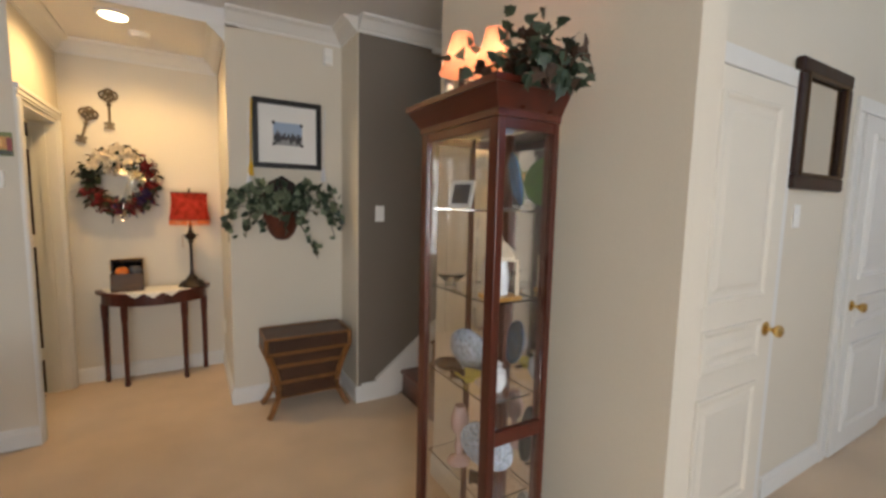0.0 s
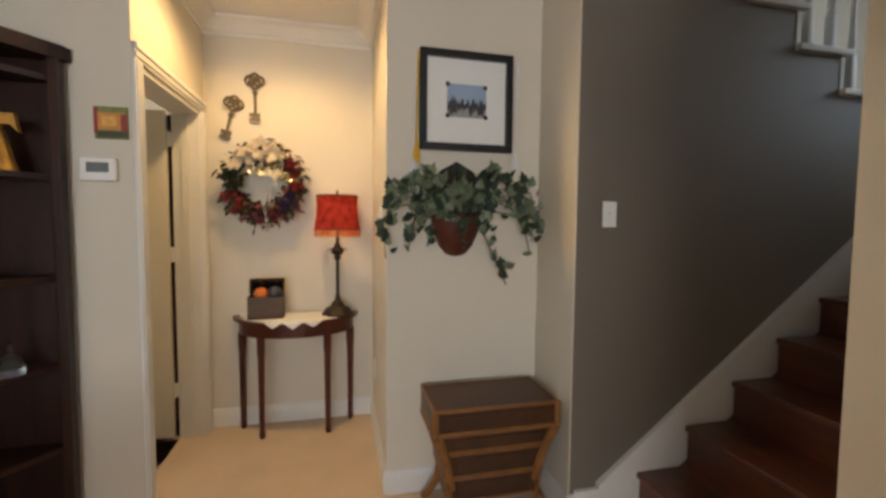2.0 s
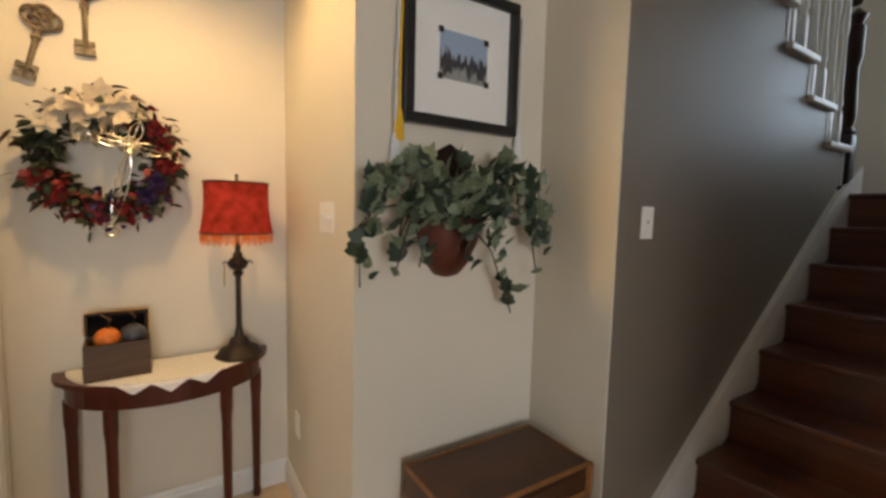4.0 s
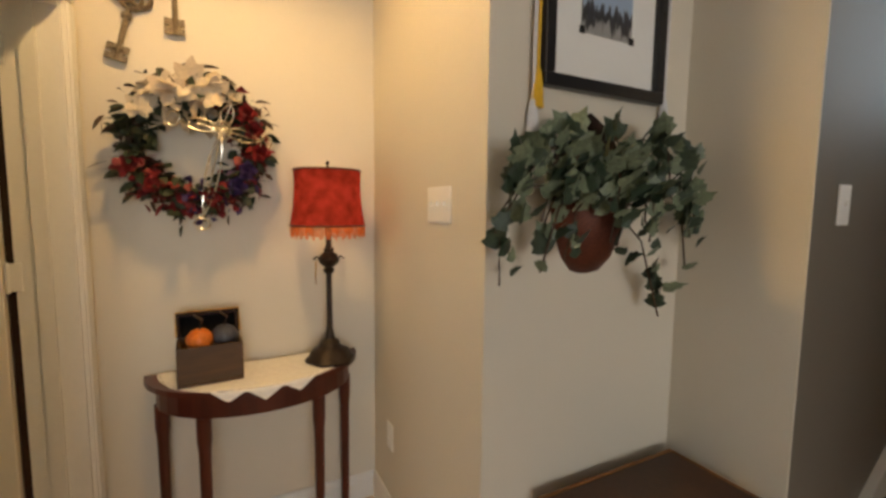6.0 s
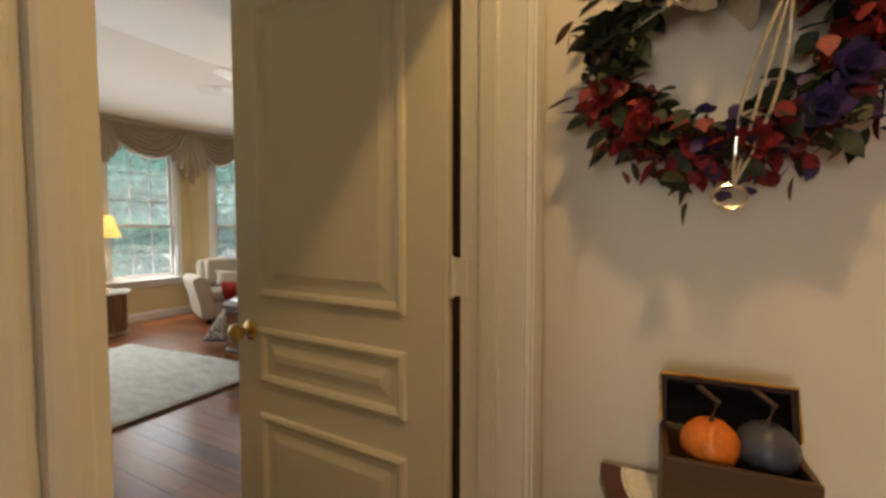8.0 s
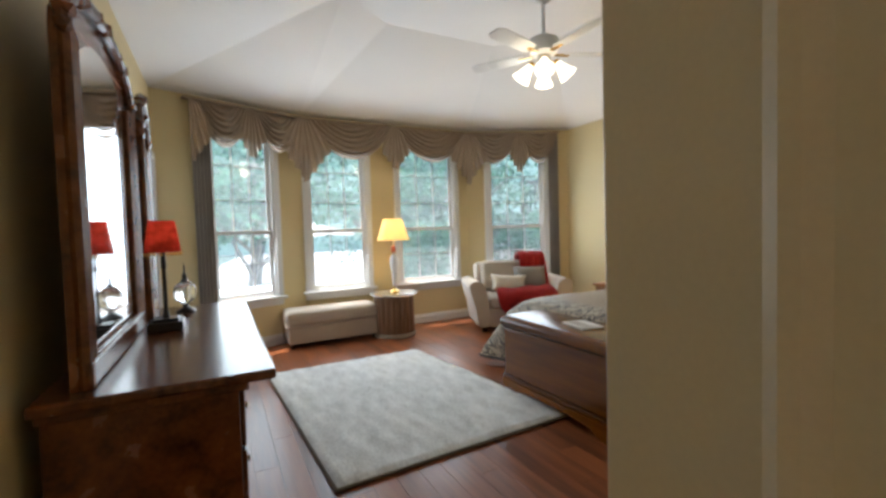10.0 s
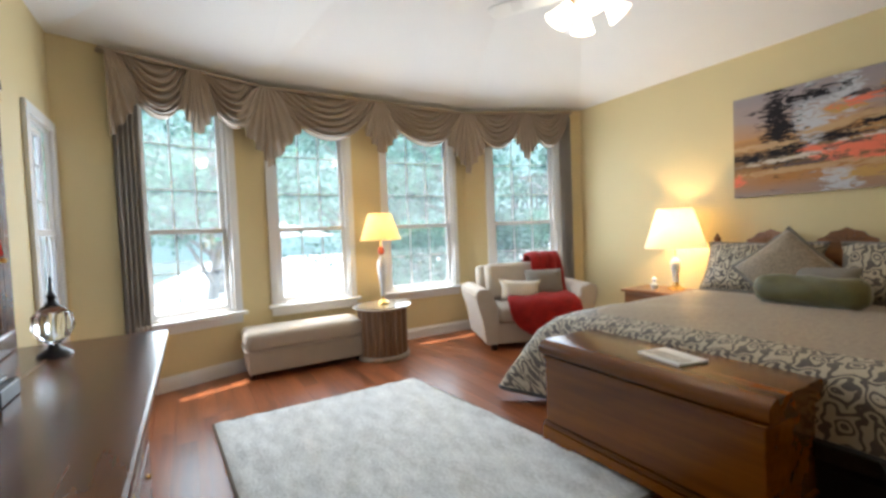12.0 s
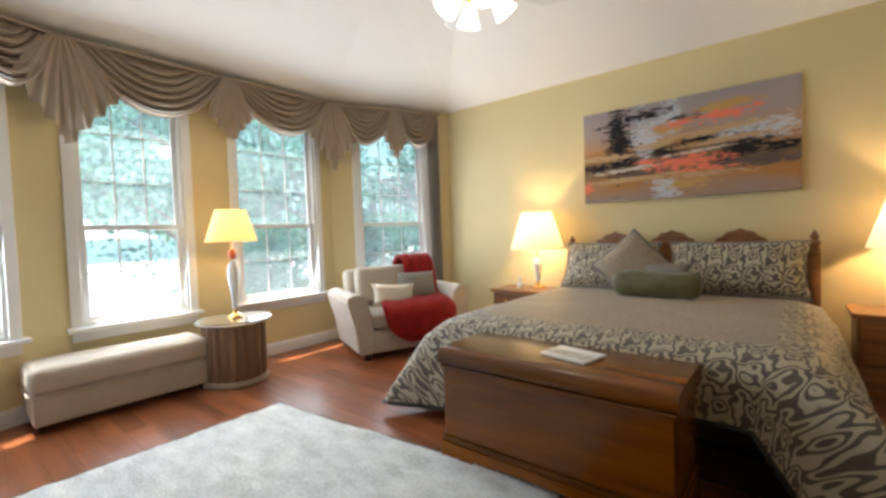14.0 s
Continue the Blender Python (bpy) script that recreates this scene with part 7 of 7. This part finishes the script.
part("cover_picture", boxes((-0.105, -0.06, 0.0125, 0.105, 0.01, 0.0135)), mat("magazine_print", (0.42, 0.40, 0.37), 0.4, vary=0.7, scale=25, bump=0), mg)


# ---- nightstands, lamps, painting ----
def nightstand(x, label):
    ns = thing("nightstand", label, "nightstand", x, 8.80, 0, group="nightstands")
    part("top", boxes((-0.33, -0.22, 0.535, 0.33, 0.22, 0.565), bevel=0.008), BED_WOOD, ns)
    part("body", boxes((-0.30, -0.20, 0.08, 0.30, 0.21, 0.534), bevel=0.004), BED_WOOD, ns)
    part("plinth", boxes((-0.31, -0.21, 0, 0.31, 0.21, 0.079), bevel=0.006), BED_WOOD, ns)
    for z in (0.10, 0.245, 0.39):
        d = part("drawer", boxes((-0.28, -0.215, z, 0.28, -0.201, z + 0.13), bevel=0.005), BED_WOOD, ns)
        for kx in (-0.13, 0.13):
            part("drawer_pull", lathe(bmesh.new(), [(0.0, 0), (0.012, 0), (0.008, 0.012), (0.015, 0.022), (0.0, 0.028)], 10), BRASS, d).matrix_basis = Matrix.Translation((kx, -0.215, z + 0.065)) @ pose(0, 0, 0, 90)
    return ns


nightstand(-4.19, "dark oak nightstand with drawers beside the bed and armchair")
nightstand(-1.40, "dark oak nightstand with drawers on the bed's inner side")
urn_lamp(-4.10, 8.86, 0.566, 0.075, (0.41, 0.79, 0.275, 0.155), WHITE_CLOTH, 33, "lit porcelain lamp with a cream cone shade on the nightstand", PORCELAIN)
urn_lamp(-1.37, 8.86, 0.566, 0.075, (0.41, 0.79, 0.275, 0.155), WHITE_CLOTH, 33, "lit porcelain lamp with a cream shade beyond the bed", PORCELAIN)
jr = thing("china_bottle", "small white china bottle by the nightstand lamp", "bottle", -4.26, 8.76, 0.566)
part("body", lathe(bmesh.new(), [(0.0, 0), (0.03, 0), (0.034, 0.04), (0.012, 0.07), (0.016, 0.08), (0.025, 0.10), (0.0, 0.125)], 16), PORCELAIN, jr, smooth=True)
pa = thing("painting", "wide abstract canvas in grey, orange and black above the bed", "painting", -2.83, 9.098, 1.42)
part("canvas", boxes((-0.825, -0.045, 0, 0.86, -0.022, 0.875), bevel=0.004), PAINTING, pa)
for a in ((-0.825, -0.021, 0.01, 0.825, -0.002, 0.05), (-0.825, -0.021, 0.825, 0.825, -0.002, 0.865), (-0.825, -0.021, 0.051, -0.785, -0.002, 0.824), (0.785, -0.021, 0.051, 0.825, -0.002, 0.824)):
    part("stretcher_bar", boxes(a), DARK_WOOD, pa)

# ---- ceiling fan and vent ----
fn = thing("ceiling_fan", "white ceiling fan with three lit glass shades", "ceiling fan", -3.50, 6.98, 3.34)
WHITE_METAL = mat("white_enamel", (0.72, 0.72, 0.70), 0.3, vary=0.03)
part("canopy", lathe(bmesh.new(), [(0.0, -0.115), (0.07, -0.115), (0.065, -0.20), (0.02, -0.23), (0.0, -0.23)], 20), WHITE_METAL, fn, smooth=True)
part("downrod", lathe(bmesh.new(), [(0.014, -0.23), (0.014, -0.50)], 12), WHITE_METAL, fn)
part("motor", lathe(bmesh.new(), [(0.0, -0.48), (0.05, -0.48), (0.12, -0.52), (0.13, -0.57), (0.11, -0.63), (0.05, -0.65), (0.05, -0.72), (0.0, -0.72)], 26), WHITE_METAL, fn, smooth=True)
for k in range(5):
    a = 72 * k + 69
    b = part("blade", moved(prism(bmesh.new(), [(0.17, -0.05), (0.24, -0.065), (0.60, -0.07), (0.645, -0.04), (0.645, 0.04), (0.60, 0.07), (0.24, 0.065), (0.17, 0.05)], -0.004, 0.004), pose(0, 0, -0.635, 0, 0, a) @ pose(0, 0, 0, 10)), WHITE_METAL, fn)
    part("blade_iron", moved(boxes((0.10, -0.018, -0.005, 0.22, 0.018, 0.005)), pose(0, 0, -0.64, 0, 0, a)), BRASS, b)
LIT = mat("lit_glass_shade", (0.9, 0.87, 0.8), 0.4, glow=(1.0, 0.90, 0.72, 0.9))
for k in range(4):
    a = radians(90 * k + 50)
    m = Matrix.Translation((0.11 * math.cos(a), 0.11 * math.sin(a), -0.72)) @ pose(0, 0, 0, 0, 0, math.degrees(a)) @ pose(0, 0, 0, 0, -38, 0)
    bm = lathe(bmesh.new(), [(0.028, 0.0), (0.035, -0.03), (0.055, -0.09), (0.078, -0.14), (0.074, -0.14), (0.05, -0.09), (0.03, -0.03)], 20)
    part("glass_shade", moved(bm, m), LIT, fn, "lit frosted bell shade", smooth=True)
    part("lamp_holder", moved(lathe(bmesh.new(), [(0.0, 0.035), (0.022, 0.03), (0.028, 0.0), (0.0, 0.0)], 14), m), BRASS, fn, smooth=True)
bulb("fan_bulbs", (-3.50, 6.98, 2.44), 9, (1.0, 0.82, 0.58), 0.09)
vt = thing("ceiling_vent", "white slatted air vent on the sloped ceiling", "vent", -4.05, 5.36, 3.245)
vt.matrix_basis = pose(-3.965, 5.33, 3.158, 19.2, 0, 0)
part("frame", boxes((-0.17, -0.09, -0.012, 0.17, -0.07, 0.0), (-0.17, 0.07, -0.012, 0.17, 0.09, 0.0), (-0.17, -0.07, -0.012, -0.15, 0.07, 0.0), (0.15, -0.07, -0.012, 0.17, 0.07, 0.0)), WHITE_METAL, vt)
for k in range(7):
    part("slat", boxes((-0.15, -0.066 + k * 0.02, -0.010, 0.15, -0.054 + k * 0.02, -0.004)), WHITE_METAL, vt)

# ---- outside ----
tagged(part("ground", boxes((-120, -110, -0.45, 120, 120, -0.35)), PATIO), "pale paved garden ground", "ground", kind="structure")


# Dark bluish green: the shade over the far ground is put into the colour.
LAWN = mat("lawn_painted_shade", (0.055, 0.11, 0.10), 0.95, vary=0.5, scale=1.2, fine=30, bump=0.4)
tagged(part("lawn", prism(bmesh.new(), [(-44, -40), (-19, -40), (-20.3, 3.4), (-44, 6.5)], -0.349, -0.340), LAWN), "lawn beyond the pale paving, coloured dark green for its shade", "ground", kind="structure")


def tree(x, y, h, spread, seed, label, light=0.5, trunk=0.12, leaves=1500, bare=0.25):
    rnd = random.Random(seed)
    t = thing("tree", label, "tree", x, y, -0.35, group="garden trees")
    bm = bmesh.new()
    tips = []
    tube(bm, [(0, 0, 0), (0.05 * h * rnd.uniform(-1, 1), 0.04 * h, h * 0.3), (0.06 * h * rnd.uniform(-1, 1), 0.03 * h, h * 0.62)], trunk, 8, trunk * 0.5)
    for i in range(9):
        a, z0 = rnd.uniform(0, 6.28), h * rnd.uniform(bare * 0.6, 0.6)
        r = spread * rnd.uniform(0.55, 1.0)
        e = Vector((r * math.cos(a), r * math.sin(a), z0 + h * rnd.uniform(0.1, 0.4)))
        mid = Vector((0.4 * e.x, 0.4 * e.y, z0 + 0.55 * (e.z - z0)))
        tube(bm, [(0, 0.02 * h, z0), mid, e], trunk * 0.42, 6, trunk * 0.08)
        tips += [e, mid.lerp(e, 0.5), mid]
    tips += [Vector((0, 0, h * 0.9)), Vector((0.2, 0, h * 0.75))]
    part("trunk", bm, BARK, t, smooth=True)
    b1, b2 = bmesh.new(), bmesh.new()
    clumps = [(rnd.choice(tips) + Vector((rnd.gauss(0, 0.28), rnd.gauss(0, 0.28), rnd.gauss(0, 0.22))) * spread * 0.6, rnd.uniform(0.16, 0.34) * spread * 0.6) for _ in range(46)]
    for i in range(leaves):
        c, r = rnd.choice(clumps)
        p = c + Vector((rnd.gauss(0, r), rnd.gauss(0, r), rnd.gauss(0, r * 0.7)))
        L = rnd.uniform(0.09, 0.17)
        m = Matrix.Translation(p) @ pose(0, 0, 0, rnd.uniform(0, 360), rnd.uniform(0, 360), rnd.uniform(0, 360))
        # random split between the darker green and the painted sunlit tone
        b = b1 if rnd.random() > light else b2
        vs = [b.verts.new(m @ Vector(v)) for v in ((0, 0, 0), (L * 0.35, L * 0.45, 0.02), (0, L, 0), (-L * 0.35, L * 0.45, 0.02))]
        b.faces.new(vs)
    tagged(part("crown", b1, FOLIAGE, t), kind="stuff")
    tagged(part("sun_painted_crown", b2, FOLIAGE_LIGHT, t), kind="stuff")
    return t


tree(-10.2, 5.0, 5.0, 2.0, 1, "slim garden tree with open branches beyond the window", 0.6, 0.11, 2200)
tree(-12.5, 8.6, 5.5, 2.6, 2, "dense leafy garden tree", 0.5, 0.13, 4200)
tree(-10.6, 10.4, 4.6, 2.2, 3, "dense leafy garden tree by the fence", 0.5, 0.12, 4200)
tree(-13.8, 2.2, 5.5, 2.8, 4, "broad garden tree with pale leaves", 0.7, 0.13, 3600)
tree(-16.5, 5.6, 7.0, 3.6, 6, "tall garden tree in the distance", 0.6, 0.16, 4200)
tree(-9.2, 12.6, 4.6, 2.2, 8, "leafy garden tree by the corner", 0.4, 0.12, 3600)
tree(-17, 11.5, 7.0, 3.8, 9, "tall garden tree behind the fence", 0.5, 0.16, 4200)
tree(-18, -1.0, 7.0, 3.8, 12, "tall garden tree at the garden's end", 0.6, 0.16, 4200)


def shrub(x, y, r, h, seed, label, n=2600):
    rnd = random.Random(seed)
    s = thing("shrub", label, "shrub", x, y, -0.35, group="garden shrubs")
    bm = bmesh.new()
    for i in range(7):
        tube(bm, [(0, 0, 0), (rnd.uniform(-0.4, 0.4) * r, rnd.uniform(-0.4, 0.4) * r, h * 0.5), (rnd.uniform(-0.8, 0.8) * r, rnd.uniform(-0.8, 0.8) * r, h * 0.85)], 0.02, 5, 0.006)
    part("stems", bm, BARK, s)
    b = bmesh.new()
    for i in range(n):
        a, e = rnd.uniform(0, 6.28), rnd.random() ** 0.5
        z = h * rnd.uniform(0.05, 1.0)
        k = r * e * (1 - 0.5 * (z / h) ** 2) * (1 + 0.25 * math.sin(3 * a + seed))
        m = Matrix.Translation((k * math.cos(a), k * math.sin(a), z)) @ pose(0, 0, 0, rnd.uniform(0, 360), rnd.uniform(0, 360), rnd.uniform(0, 360))
        L = rnd.uniform(0.08, 0.15)
        b.faces.new([b.verts.new(m @ Vector(v)) for v in ((0, 0, 0), (L * 0.3, L * 0.45, 0.02), (0, L, 0), (-L * 0.3, L * 0.45, 0.02))])
    # even seeds take the paler green with sunlight in its colour
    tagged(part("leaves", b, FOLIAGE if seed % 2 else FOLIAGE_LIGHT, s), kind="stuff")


for i, (x, y, r, h) in enumerate(((-11.4, 2.6, 1.0, 1.2), (-9.4, 8.8, 0.9, 1.8), (-9.0, 10.2, 1.0, 2.0), (-9.0, 11.6, 1.0, 2.0), (-8.4, 7.5, 0.45, 0.7), (-13.5, 9.8, 1.3, 2.2), (-14.0, 0.4, 1.2, 1.4))):
    shrub(x, y, r, h, 31 + i, "leafy green garden shrub")

um = thing("patio_umbrella", "white canvas patio umbrella standing in the garden", "umbrella", -10.6, 6.1, -0.35)
part("pole", lathe(bmesh.new(), [(0.022, 0), (0.022, 1.95)], 10), WHITE_METAL, um)
bm = bmesh.new()
apex = bm.verts.new((0, 0, 1.98))
rg_ = [bm.verts.new((1.25 * math.cos(2 * math.pi * i / 16), 1.25 * math.sin(2 * math.pi * i / 16), 1.58 + 0.04 * (i % 2))) for i in range(16)]
for i in range(16):
    bm.faces.new((apex, rg_[i], rg_[(i + 1) % 16]))
part("canopy", bm, CANVAS, um)
part("base", lathe(bmesh.new(), [(0.0, 0), (0.28, 0), (0.26, 0.06), (0.04, 0.09), (0.0, 0.09)], 18), STONE, um)

fe = thing("deck_railing", "dark slatted railing of a raised deck in the garden", "railing", -9.6, 13.4, -0.35, 20)
part("deck", boxes((-1.8, -0.1, 2.05, 1.8, 1.0, 2.15)), BARK, fe)
part("top_rail", boxes((-1.8, -0.06, 3.0, 1.8, 0.02, 3.06)), BARK, fe)
for k in range(24):
    part("slat", boxes((-1.75 + k * 0.15, -0.04, 2.15, -1.70 + k * 0.15, 0.0, 3.0)), BARK, fe)
for x in (-1.7, 1.7):
    part("post", boxes((x - 0.06, -0.08, 0, x + 0.06, 0.04, 3.1)), BARK, fe)
# The woods emit a pale teal glow that stands for daylit haze.
tagged(part("backdrop", boxes((-46, -60, -0.35, -45.5, 70, 17)), mat("far_woods_glow", (0.16, 0.26, 0.22), 0.9, vary=0.6, scale=0.35, fine=1.6, bump=0, glow=(0.42, 0.66, 0.66, 0.34))), "distant line of trees, its haze put in as a glow", "backdrop", kind="structure")

# ---- floor boards of the bedroom ----
fl = thing("floor_bedroom", "reddish brown wood plank floor with a soft sheen", "floor", kind="structure")
rnd = random.Random(77)
BW = 0.127
lengths = {}
for L in (0.9, 1.2, 1.5):
    bm = boxes((0, 0.0008, -0.006, L - 0.0016, BW - 0.0008, 0.0), bevel=0)
    me = bpy.data.meshes.new("plank")
    bm.to_mesh(me)
    bm.free()
    me.materials.append(FLOOR_WOOD)
    lengths[L] = me
y = 3.985
while y < 9.09:
    yc = y + BW / 2
    x = -5.55 - 0.5 * max(0, min(1, (yc - 4.0) / 1.43)) if yc < 5.43 else (-6.07 if yc < 7.74 else -6.07 + 0.62 * (yc - 7.74) / 1.36)
    x -= rnd.uniform(0.0, 0.05)
    while x < -0.2:
        L = rnd.choice((0.9, 1.2, 1.5, 1.5))
        if x + L > -0.10:
            L = 0.9
            x = min(x, -0.10 - 0.9 + 0.0)
        p = new("plank", lengths[L])
        p.parent = fl
        p.location = (x, y, 0)
        x += L
    y += BW
